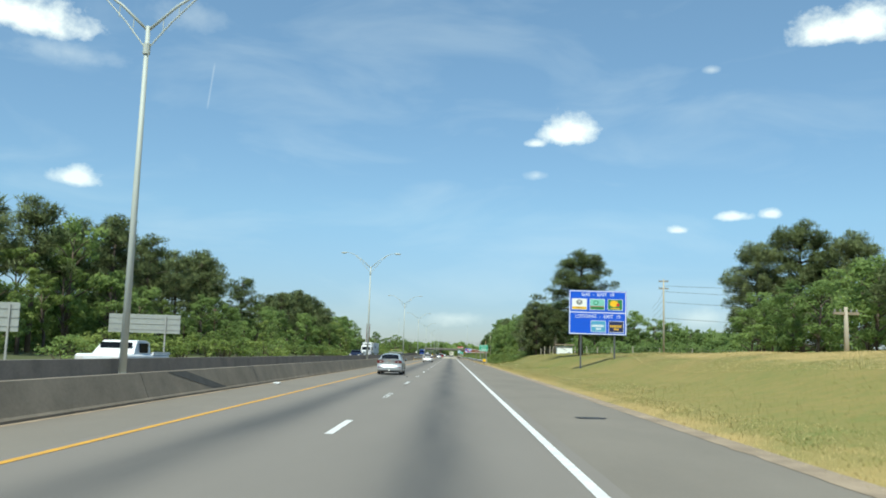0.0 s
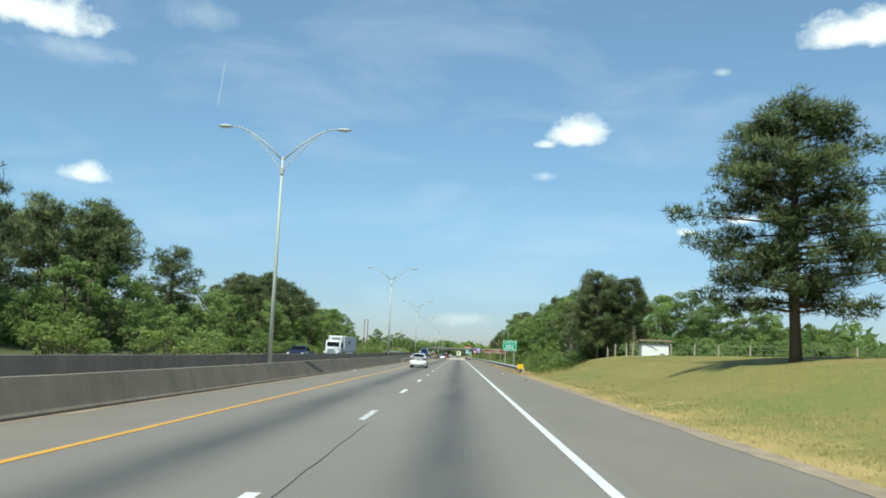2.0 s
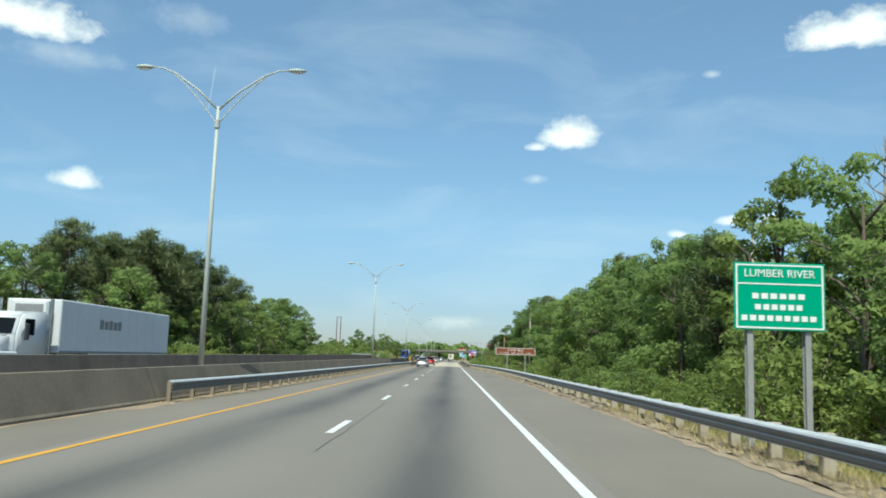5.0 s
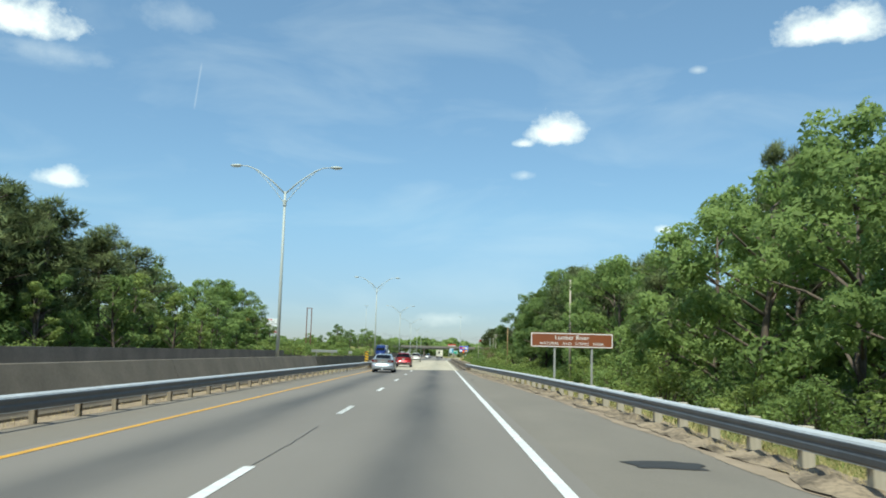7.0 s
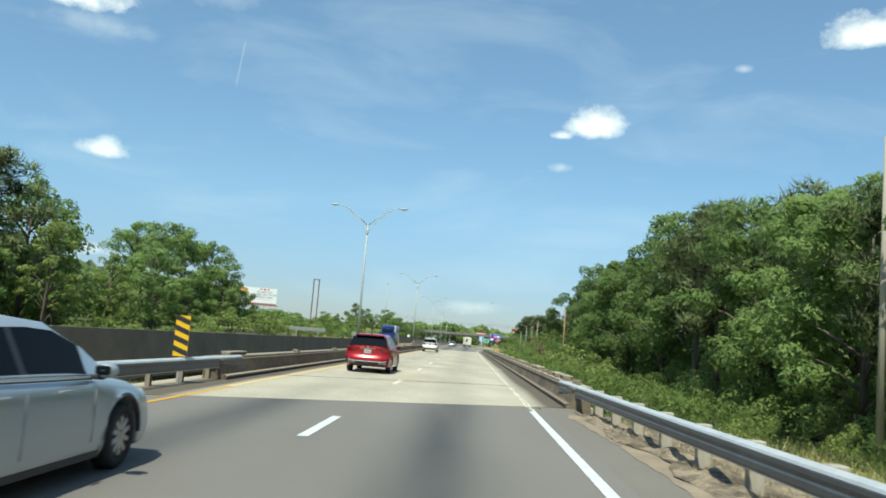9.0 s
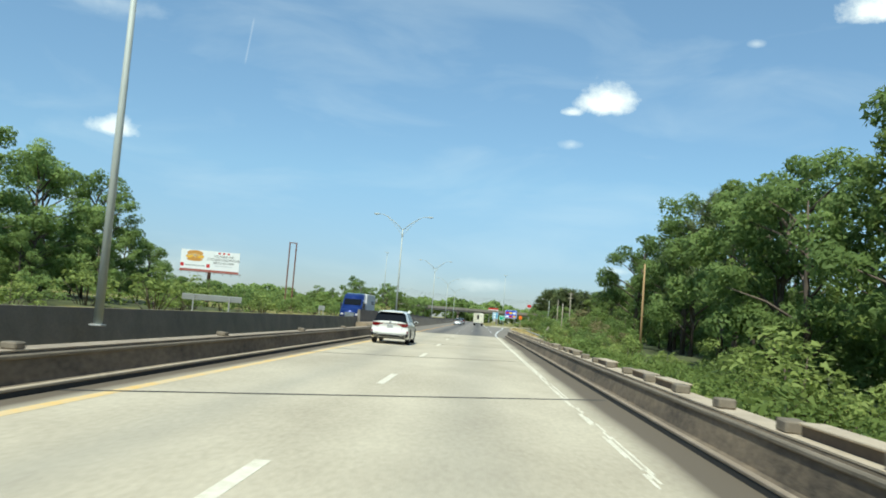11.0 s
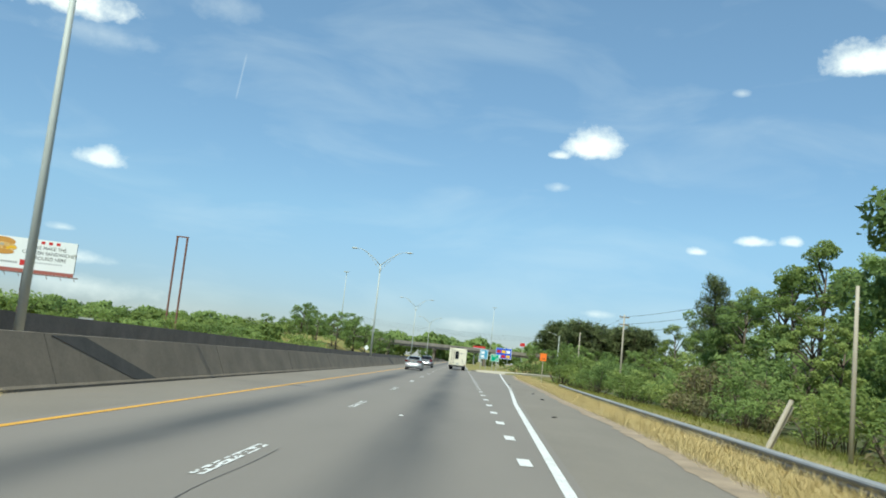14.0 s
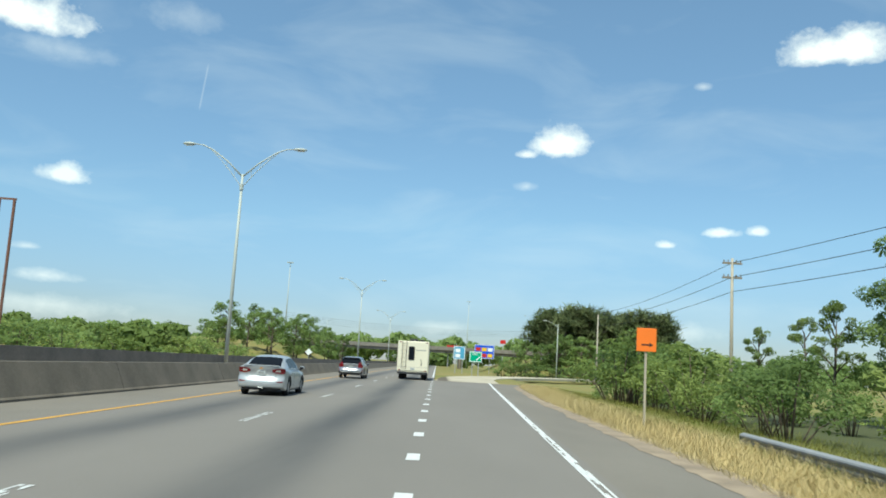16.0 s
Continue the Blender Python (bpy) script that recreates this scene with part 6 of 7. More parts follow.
def shed():
    """A low white block hut under a flat roof that stands clear of its walls."""
    ob = thing("field_shed", 18.95, 139.6, ground_z(18.95, 139.6) - 0.05, -2, label="low white block hut under a raised flat brown roof", category="shed")
    wall = part("wall", box(-1.25, 1.25, -0.85, 0.85, 0, 1.08, bevel=0.015), "sign_white", ob)
    part("wall_band", box(-1.255, 1.255, -0.855, 0.855, 1.08, 1.24), "steel", ob, "grey band along the wall's top")
    part("vent", box(0.45, 0.9, -0.862, -0.845, 0.12, 0.32, bevel=0.004), "grey", wall, "small grey vent")
    part("streak", tube([(-0.85, -0.85, 0.98), (-0.3, -0.856, 0.92), (0.05, -0.856, 0.68), (0.25, -0.85, 0.55)], [0.02, 0.05, 0.04, 0.015], 5), "grey", wall, "dark streak across the white wall")
    for x in (-1.15, 1.15):
        for y in (-0.75, 0.75):
            part("roof_post", box(x - 0.05, x + 0.05, y - 0.05, y + 0.05, 1.24, 1.45), "wood_post", ob)
    roof = part("roof", box(-1.5, 1.5, -1.1, 1.1, 1.45, 1.6, bevel=0.01), "rust_pole", ob, "flat brown roof slab")
    part("fascia", box(-1.53, 1.53, -1.13, -1.1, 1.42, 1.56), "wood_post", roof)


shed()
back_of_sign(-26.0, 73, 2.7, 4.3, 3.1, 2)
back_of_sign(-26, 49, 2.2, 3.9, 1.4, 2)
back_of_sign(-26, 400, 1.4, 2.0, 3.0, 2)
back_of_sign(-26.5, 462, 1.2, 2.0, 0.55, 2)
tall_mast(-44, 710, 24.5, "tall mast with a ring of lamps")
tall_mast(15.5, 836, 30, "tall mast with a ring of lamps")
tall_mast(40, 760, 20, "tall mast with a ring of lamps")


def cobra_lamp(x, y, h, s):
    ob = thing("street_lamp", x, y, ground_z(x, y), label="grey street lamp with a single bent arm by the exit", category="street lamp", group="exit lamps")
    part("pole", tube([(0, 0, -0.3), (0, 0, h)], [0.12, 0.07], 8), "pole", ob, smooth=True)
    part("arm", tube([(0, 0, h - 0.6), (s * 1.0, 0, h + 0.2), (s * 2.2, 0, h + 0.55)], 0.04, 6), "pole", ob)
    part("lamp_head", box(min(s * 2.1, s * 2.8), max(s * 2.1, s * 2.8), -0.15, 0.15, h + 0.48, h + 0.62, bevel=0.04), "pole", ob)


cobra_lamp(24.5, 610, 10.5, -1)
cobra_lamp(30, 700, 12, -1)
cobra_lamp(-38, 760, 14, 1)
for k in range(4):
    wire((-46, 705, 14 - 0.6 * k), (30, 715, 12.5 - 0.5 * k), 1.6)


def exit_boards():
    ob, w, a, b = sign_board("exit_sign", 6.55, 8.15, 562, 1.75, 3.1, "green", (6.95, 7.75), "green exit sign with a white slanting arrow", rim=0.08)
    part("arrow_shaft", box(-0.05, 0.05, -0.03, -0.022, -0.3, 0.3, m=pose(0.3, 0, a + 0.45, 0, 45, 0)), "sign_white", ob)
    letters("lettering", "EXIT", 0.4, "sign_white", ob, -0.05, -0.03, b - 0.34)
    ob, w, a, b = sign_board("services_board", 10.8, 15.3, 646, 2.9, 6.0, "blue", (11.8, 14.3), "blue services board with small coloured panels", rim=0.08)
    for i in range(3):
        for k in range(2):
            part("logo_panel", flat(bmesh.new(), -w + 0.3 + i * 1.35, -w + 1.4 + i * 1.35, a + 0.3 + k * 1.35, a + 1.1 + k * 1.35, -0.022), ("sign_white", "red", "yellow")[(i + k) % 3], ob)
    ob, w, a, b = sign_board("services_board", 4.95, 6.75, 586, 2.1, 4.15, "sky_blue", (5.3, 6.4), "pale blue roadside board with small panels", rim=0.08)
    for k in range(2):
        part("logo_panel", flat(bmesh.new(), -0.6, 0.15, a + 0.3 + k * 0.8, a + 0.85 + k * 0.8, -0.022), "sign_white", ob)


exit_boards()


def leaning_post():
    ob = thing("leaning_post", 8.3, 421, -0.1, label="pale broken timber post leaning in the roadside grass", category="post")
    part("timber", tube([(0, 0, 0), (0.75, 0.4, 1.35)], 0.06, 8), "pale_wood", ob)
    part("timber", tube([(0.12, 0.1, 0.05), (0.82, 0.5, 1.2)], 0.04, 8), "pale_wood", ob)


leaning_post()


def red_canopy():
    ob = thing("station_canopy", 8.7, 790, 0, label="red and white fuel station canopy far beyond the overpass", category="canopy")
    part("fascia", box(-2.7, 2.7, -3, 3, 7.55, 8.4), "red", ob)
    part("band", box(-2.75, 2.75, -3.05, 3.05, 7.25, 7.6), "sign_white", ob)
    for x in (-2, 2):
        part("column", box(x - 0.2, x + 0.2, -0.2, 0.2, -0.2, 7.25), "grey", ob)


red_canopy()


def pole_sign():
    ob = thing("pole_sign", 29.4, 806, 0, label="small red sign high on a thin pole behind the exit", category="sign")
    part("pole", tube([(0, 0, -0.3), (0, 0, 10.6)], 0.14, 8), "pole", ob)
    part("board", box(-1.1, 1.1, -0.2, 0.2, 10.6, 12.2, bevel=0.05), "red", ob)
    part("board_edge", box(-1.14, 1.14, -0.16, 0.24, 10.55, 10.65), "sign_white", ob)


def diamond_sign():
    ob = thing("diamond_sign", -25.8, 640, ground_z(-25.8, 640), label="pale diamond road sign on a single post", category="road sign")
    part("panel", box(-0.55, 0.55, -0.02, 0.02, -0.55, 0.55, bevel=0.01, m=pose(0, 0, 2.4, 0, 45, 0)), "sign_white", ob)
    part("post", box(-0.04, 0.04, 0.021, 0.09, -0.3, 2.6), "steel", ob)


pole_sign()
diamond_sign()


# ---- vehicles ----
def paint(name, colour, metal=0.5, rough=0.3):
    return material(name, colour, rough, metal, dark=tuple(c * 0.88 for c in colour), scale=0.8, fine_scale=300, vary=0.3, coat=0.4)


M["silver"] = paint("silver_paint", (0.5, 0.52, 0.53), 0.4, 0.4)
M["pearl"] = paint("pearl_white_paint", (0.82, 0.81, 0.76), 0.05, 0.3)
M["grey_paint"] = paint("grey_metal_paint", (0.4, 0.4, 0.42), 0.7)
M["red_paint"] = paint("red_metal_paint", (0.42, 0.012, 0.02), 0.4)
M["cream"] = material("cream_panel", (0.78, 0.73, 0.57), 0.4, dark=(0.7, 0.65, 0.5), scale=0.6, fine_scale=6, vary=0.4, coat=0.3)
M["truck_white"] = material("trailer_white", (0.72, 0.73, 0.74), 0.45, dark=(0.6, 0.61, 0.62), scale=0.5, fine_scale=5, vary=0.4)
M["truck_blue"] = paint("blue_cab_paint", (0.01, 0.032, 0.17), 0.3)
M["dark_blue"] = paint("dark_blue_paint", (0.02, 0.03, 0.07), 0.4)
M["tyre"] = material("tyre_rubber", (0.025, 0.025, 0.025), 0.9, dark=(0.015, 0.015, 0.015), scale=8, fine_scale=60)
M["alloy"] = material("alloy_rim", (0.5, 0.5, 0.51), 0.35, 0.9, dark=(0.3, 0.3, 0.31), scale=4, fine_scale=40)
M["tint"] = material("tinted_glass", (0.01, 0.013, 0.018), 0.14, dark=(0.01, 0.012, 0.016), scale=1, fine_scale=10, spec=0.02)
M["tail"] = material("tail_lamp_red", (0.26, 0.006, 0.012), 0.2, dark=(0.1, 0.003, 0.006), scale=6, fine_scale=40, coat=0.25)
M["trim_grey"] = material("pale_grey_trim", (0.6, 0.6, 0.57), 0.4)
M["plate_grey"] = material("number_plate_grey", (0.55, 0.58, 0.57), 0.4)
M["clear_lamp"] = material("clear_lamp", (0.7, 0.66, 0.64), 0.1, coat=1.0)
M["chrome"] = material("chrome", (0.6, 0.61, 0.62), 0.22, 0.9)
M["plastic"] = material("dark_plastic", (0.03, 0.03, 0.032), 0.55)


def lathe(profile, sides=24):
    """A round thing about the x axis from (x, radius) points."""
    bm = bmesh.new()
    rings = [[bm.verts.new((x, r * math.cos(k * math.tau / sides), r * math.sin(k * math.tau / sides))) for k in range(sides)] for x, r in profile]
    for a, b in zip(rings, rings[1:]):
        for k in range(sides):
            bm.faces.new((a[k], a[(k + 1) % sides], b[(k + 1) % sides], b[k]))
    bm.faces.new(rings[0])
    bm.faces.new(rings[-1][::-1])
    return bm


def wheel(parent, x, y, r, wide, side, spokes=5, mat="alloy"):
    """A wheel whose outer face is at x; side +1 faces +x."""
    s = side
    ob = part("wheel", lathe([(-wide * s, r * 0.62), (-wide * s, r * 0.9), (-wide * 0.85 * s, r), (-wide * 0.15 * s, r), (0, r * 0.92), (0.004 * s, r * 0.66), (-0.03 * s, r * 0.64)]), "tyre", parent, smooth=True)
    ob.matrix_basis = pose(x, y, r)
    part("rim", lathe([(-0.05 * s, r * 0.64), (0.0, r * 0.64), (0.002 * s, r * 0.6), (-0.05 * s, r * 0.57), (-0.06 * s, 0.02)]), "plastic", ob)
    for k in range(spokes):
        a = k * 360 / spokes
        bm = box(-0.045, -0.002, -0.028, 0.028, 0.03, r * 0.6, bevel=0.008) if s > 0 else box(0.002, 0.045, -0.028, 0.028, 0.03, r * 0.6, bevel=0.008)
        bmesh.ops.transform(bm, matrix=pose(0, 0, 0, a, 0, 0), verts=bm.verts[:])
        part("spoke", bm, mat, ob)
    part("hub_cap", lathe([(-0.04 * s, 0.07), (0.0, 0.06), (0.006 * s, 0.03)], 12), mat, ob)
    return ob


def loft(rings):
    bm = bmesh.new()
    vs = [[bm.verts.new(p) for p in r] for r in rings]
    n = len(vs[0])
    for a, b in zip(vs, vs[1:]):
        for k in range(n):
            bm.faces.new((a[k], b[k], b[(k + 1) % n], a[(k + 1) % n]))
    bm.faces.new(vs[0])
    bm.faces.new(vs[-1][::-1])
    return bm


def car(name, x, y, rz, spec, mat, label, category="car"):
    """A car that heads along its +y, its rear bumper at y. spec: length, width, height, wheelbase, rear overhang, wheel radius,
    and lines of (distance from the rear, height) for shoulder, roof, plus the glass."""
    L, W, H = spec["size"]
    r, wb, ro = spec["wheel"], spec["wheelbase"], spec["overhang"]
    ob = thing(name, x, y, 0, rz, label=label, category=category)
    low, hw = spec.get("low", 0.2), W / 2
    axles = (ro, ro + wb)
    ys = sorted(set([0, 0.03, 0.08, 0.16, 0.3, 0.45, L - 0.5, L - 0.3, L - 0.15, L - 0.06, L] + [a + (r + 0.07) * math.cos(math.pi * k / 10) for a in axles for k in range(11)] + [L * k / 16 for k in range(1, 16)]))
    rear = lambda px, pz: between(spec["rear"], pz) + 0.2 * abs(px / hw) ** 4
    rings = []
    for q in ys:
        front = max(0.0, 1 - (L - q) / 0.55) ** 2.2
        w = hw * (1 - 0.16 * front - 0.035 * max(0.0, 1 - q / 0.4))
        zt = between(spec["shoulder"], q)
        zb = low + 0.1 * max(0, 1 - min(q, L - q) / 0.5) ** 2
        for a in axles:
            if abs(q - a) < r + 0.0699:
                zb = max(zb, r + math.sqrt((r + 0.07) ** 2 - (q - a) ** 2))
        zb = min(zb, zt - 0.12)
        k = (1 - smooth_between(0, 0.7, q))
        half = [(0, zt + 0.03), (0.3 * w, zt + 0.028), (0.58 * w, zt + 0.02), (0.84 * w, zt - 0.004), (0.93 * w, zt - 0.035), (0.965 * w, zt - 0.085), (0.985 * w, zt - 0.16)]
        half += [(w * f, zb + (zt - 0.16 - zb) * u) for u, f in ((0.91, 0.989), (0.82, 0.993), (0.72, 0.997), (0.62, 1.0), (0.53, 1.0), (0.45, 1.0), (0.37, 0.998), (0.3, 0.995), (0.22, 0.991), (0.15, 0.985), (0.07, 0.972), (0.0, 0.95))] + [(0.6 * w, zb)]
        rings.append([(a, q + k * rear(a, b), b) for a, b in half] + [(-a, q + k * rear(a, b), b) for a, b in half[:0:-1]])
    bm = bmesh.new()
    vs = [[bm.verts.new(p) for p in ring] for ring in rings]
    n = len(vs[0])
    for a, b in zip(vs, vs[1:]):
        for k in range(n):
            bm.faces.new((a[k], b[k], b[(k + 1) % n], a[(k + 1) % n]))
    bm.faces.new(vs[-1][::-1])
    # the rounded tail, row by row between the two sides
    cols, rows = 26, []
    for k in range(1, len(half)):
        p, q = vs[0][k], vs[0][n - k]
        row = [p]
        for c in range(1, cols):
            px = p.co.x + (q.co.x - p.co.x) * c / cols
            row.append(bm.verts.new((px, rear(px, p.co.z), p.co.z)))
        rows.append(row + [q])
    for u, v in zip(rows, rows[1:]):
        for c in range(cols):
            bm.faces.new((u[c], v[c], v[c + 1], u[c + 1]))
    top = [vs[0][0]]
    for c in range(cols):
        bm.faces.new((vs[0][0], rows[0][c], rows[0][c + 1]))
    part("body", bm, mat, ob, smooth=True)
    # cabin: roof, pillars and glass cut out of one smooth shell
    roof, belt = spec["roof"], spec["belt"]
    gys = sorted(set([roof[0][0], roof[-1][0]] + [p[0] for p in roof] + [a for g in spec["windows"] for a in g] + [p + d for p in spec["pillars"] for d in (-0.045, 0.045)] + [spec["rear_glass"], spec["front_glass"]] + steps(roof[0][0], roof[-1][0], 0.16)))
    wr, wbelt = spec["roof_half"], hw * 0.925
    grid = []
    for q in gys:
        zr = between(roof, q)
        zb = between(spec["shoulder"], q) - 0.02
        k = max(0.0, min(1.0, (zr - zb) / (H - zb)))
        w1 = wbelt - (wbelt - wr) * k
        e = max(0.0, 1 - min(q - roof[0][0], roof[-1][0] - q) / 0.5) * 0.06
        edge = max(zb + 0.004, zr - 0.1 * k)
        half = [(0, zr), (w1 * 0.45, zr - 0.008), (w1 * 0.84 - e, zr - 0.03 * k), (w1 - e, edge), (wbelt - e - (wbelt - w1) * 0.12, zb + (edge - zb) * 0.12), (wbelt - e, zb)]
        grid.append([Vector((a, q, b)) for a, b in half])
    sets = {}

    def face(key, quad):
        sets.setdefault(key, []).append(quad)

    for i in range(len(gys) - 1):
        mid = (gys[i] + gys[i + 1]) / 2
        for s in (1, -1):
            for j in range(5):
                quad = [grid[i][j], grid[i][j + 1], grid[i + 1][j + 1], grid[i + 1][j]]
                quad = [Vector((p.x * s, p.y, p.z)) for p in quad]
                if j < spec.get("glass_cols", 2) and mid < spec["rear_glass"]:
                    face("rear_window", quad)
                elif j < 2 and mid > spec["front_glass"]:
                    face("windscreen", quad)
                elif j == 3 and any(abs(mid - p) < 0.044 for p in spec["pillars"]):
                    p = [n for n, p in enumerate(spec["pillars"]) if abs(mid - p) < 0.044][0]
                    face(("window_pillar", p, s), quad)
                elif j == 3 and any(a < mid < b for a, b in spec["windows"]):
                    w = [n for n, (a, b) in enumerate(spec["windows"]) if a < mid < b][0]
                    face(("side_window", w, s), quad)
                else:
                    face("roof", quad)
    for key, quads in sets.items():
        bm = bmesh.new()
        for quad in quads:
            bm.faces.new([bm.verts.new(p) for p in quad])
        bmesh.ops.remove_doubles(bm, verts=bm.verts[:], dist=0.0005)
        n = key if isinstance(key, str) else key[0]
        part(n, bm, mat if n == "roof" else "plastic" if n == "window_pillar" else "tint", ob, {"roof": "", "window_pillar": "black window pillar"}.get(n, "dark tinted glass"), smooth=True)
    part("underbody", box(-hw * 0.8, hw * 0.8, 0.2, L - 0.2, low + 0.02, low + 0.3), "plastic", ob)
    for a in axles:
        for s in (1, -1):
            wheel(ob, s * (hw - 0.02), a, r, 0.21, s, spec.get("spokes", 5), spec.get("rim", "alloy"))
    for s in (1, -1):
        part("wheel_arch", tube([(s * (hw - 0.02), ro + (r + 0.075) * math.cos(math.pi * k / 12), r + (r + 0.075) * math.sin(math.pi * k / 12)) for k in range(13)], 0.024, 5), "plastic", ob, "black wheel arch lining")
        part("wheel_arch", tube([(s * (hw - 0.02), ro + wb + (r + 0.075) * math.cos(math.pi * k / 12), r + (r + 0.075) * math.sin(math.pi * k / 12)) for k in range(13)], 0.024, 5), "plastic", ob, "black wheel arch lining")
        my, mz = spec["mirror"]
        m = bmesh.new()
        bmesh.ops.create_uvsphere(m, u_segments=10, v_segments=6, radius=1)
        bmesh.ops.transform(m, matrix=pose(s * (hw + 0.08), my, mz) @ Matrix.Diagonal((0.11, 0.09, 0.075, 1)), verts=m.verts[:])
        part("mirror_foot", box(min(s * (hw - 0.06), s * (hw + 0.06)), max(s * (hw - 0.06), s * (hw + 0.06)), my - 0.03, my + 0.05, mz - 0.09, mz - 0.05, bevel=0.01), "plastic", ob)
        mm = part("door_mirror", m, mat, ob, smooth=True)
        part("mirror_glass", box(s * (hw + 0.08) - 0.07, s * (hw + 0.08) + 0.07, my - 0.088, my - 0.07, mz - 0.042, mz + 0.042, bevel=0.015), "tint", mm)
        for hy in spec["handles"]:
            part("door_handle", box(s * (hw + 0.004) - 0.014, s * (hw + 0.004) + 0.014, hy - 0.09, hy + 0.09, spec["handle_z"] - 0.014, spec["handle_z"] + 0.014, bevel=0.006), spec.get("handle_mat", "chrome"), ob)
        for dy in spec["door_gaps"]:
            part("door_gap", box(s * hw - 0.006, s * hw + 0.003, dy - 0.004, dy + 0.004, low + 0.15, between(spec["shoulder"], dy) - 0.1), "grey", ob)
        part("sill_trim", box(s * hw * 0.965 - 0.012, s * hw * 0.965 + 0.012, ro + r + 0.15, ro + wb - r - 0.15, low - 0.005, low + 0.06), spec.get("sill", "plastic"), ob)
        part("headlight", box(s * hw * 0.55 - 0.2, s * hw * 0.55 + 0.2, L - 0.06, L + 0.004, 0.58, 0.72, bevel=0.03), "clear_lamp", ob)
    return ob


def plate(ob, z, y=-0.02):
    p = part("number_plate", box(-0.155, 0.155, y - 0.012, y, z - 0.08, z + 0.08, bevel=0.006), "plate_grey", ob, "pale number plate")
    bm = bmesh.new()
    for k in range(6):
        flat(bm, -0.12 + k * 0.041, -0.12 + k * 0.041 + 0.028, z - 0.035, z + 0.035, y - 0.0125)
    part("plate_bars", bm, "grey", p)


def rear_patch(ob, name, spec, outline, mat, side=1, proud=0.014, label=""):
    """A panel that follows the curve of the tail: outline rows are (x, lower z, upper z)."""
    hw = spec["size"][1] / 2
    bm = bmesh.new()
    cols = []
    for (xa, la, ha), (xb, lb, hb) in zip(outline, outline[1:]):
        m = max(2, math.ceil(abs(xb - xa) / 0.07))
        for k in range(m):
            u = k / m
            cols.append((xa + (xb - xa) * u, la + (lb - la) * u, ha + (hb - ha) * u))
    cols.append(outline[-1])
    grid = []
    m = max(2, math.ceil(max(h - l for a, l, h in outline) / 0.03))
    for x, z0, z1 in cols:
        col = []
        for k in range(m + 1):
            z = z0 + (z1 - z0) * k / m
            col.append((side * x, between(spec["rear"], z) + 0.2 * abs(x / hw) ** 4, z))
        grid.append(col)
    f = [[bm.verts.new((p[0] * 1.004, p[1] - proud, p[2])) for p in c] for c in grid]
    g = [[bm.verts.new((p[0] * 0.97, p[1] + 0.05, p[2])) for p in c] for c in grid]
    for layer in (f, g):
        for u, v in zip(layer, layer[1:]):
            for k in range(m):
                bm.faces.new((u[k], v[k], v[k + 1], u[k + 1]))
    n = len(grid)
    for i in range(n - 1):
        bm.faces.new((f[i][0], f[i + 1][0], g[i + 1][0], g[i][0]))
        bm.faces.new((f[i][m], g[i][m], g[i + 1][m], f[i + 1][m]))
    for i in (0, n - 1):
        for k in range(m):
            bm.faces.new((f[i][k], f[i][k + 1], g[i][k + 1], g[i][k]))
    return part(name, bm, mat, ob, label, smooth=False)


def tail_line(ob, name, spec, pts, r, mat, proud=0.0):
    """A thin line or gap drawn over the curve of the tail through (x, z) points."""
    hw, out = spec["size"][1] / 2, []
    for (xa, za), (xb, zb) in zip(pts, pts[1:]):
        m = max(2, math.ceil(max(abs(xb - xa), abs(zb - za)) / 0.06))
        out += [(xa + (xb - xa) * k / m, za + (zb - za) * k / m) for k in range(m)]
    out.append(pts[-1])
    return part(name, tube([(x, between(spec["rear"], z) + 0.2 * abs(x / hw) ** 4 - proud, z) for x, z in out], r, 4), mat, ob)


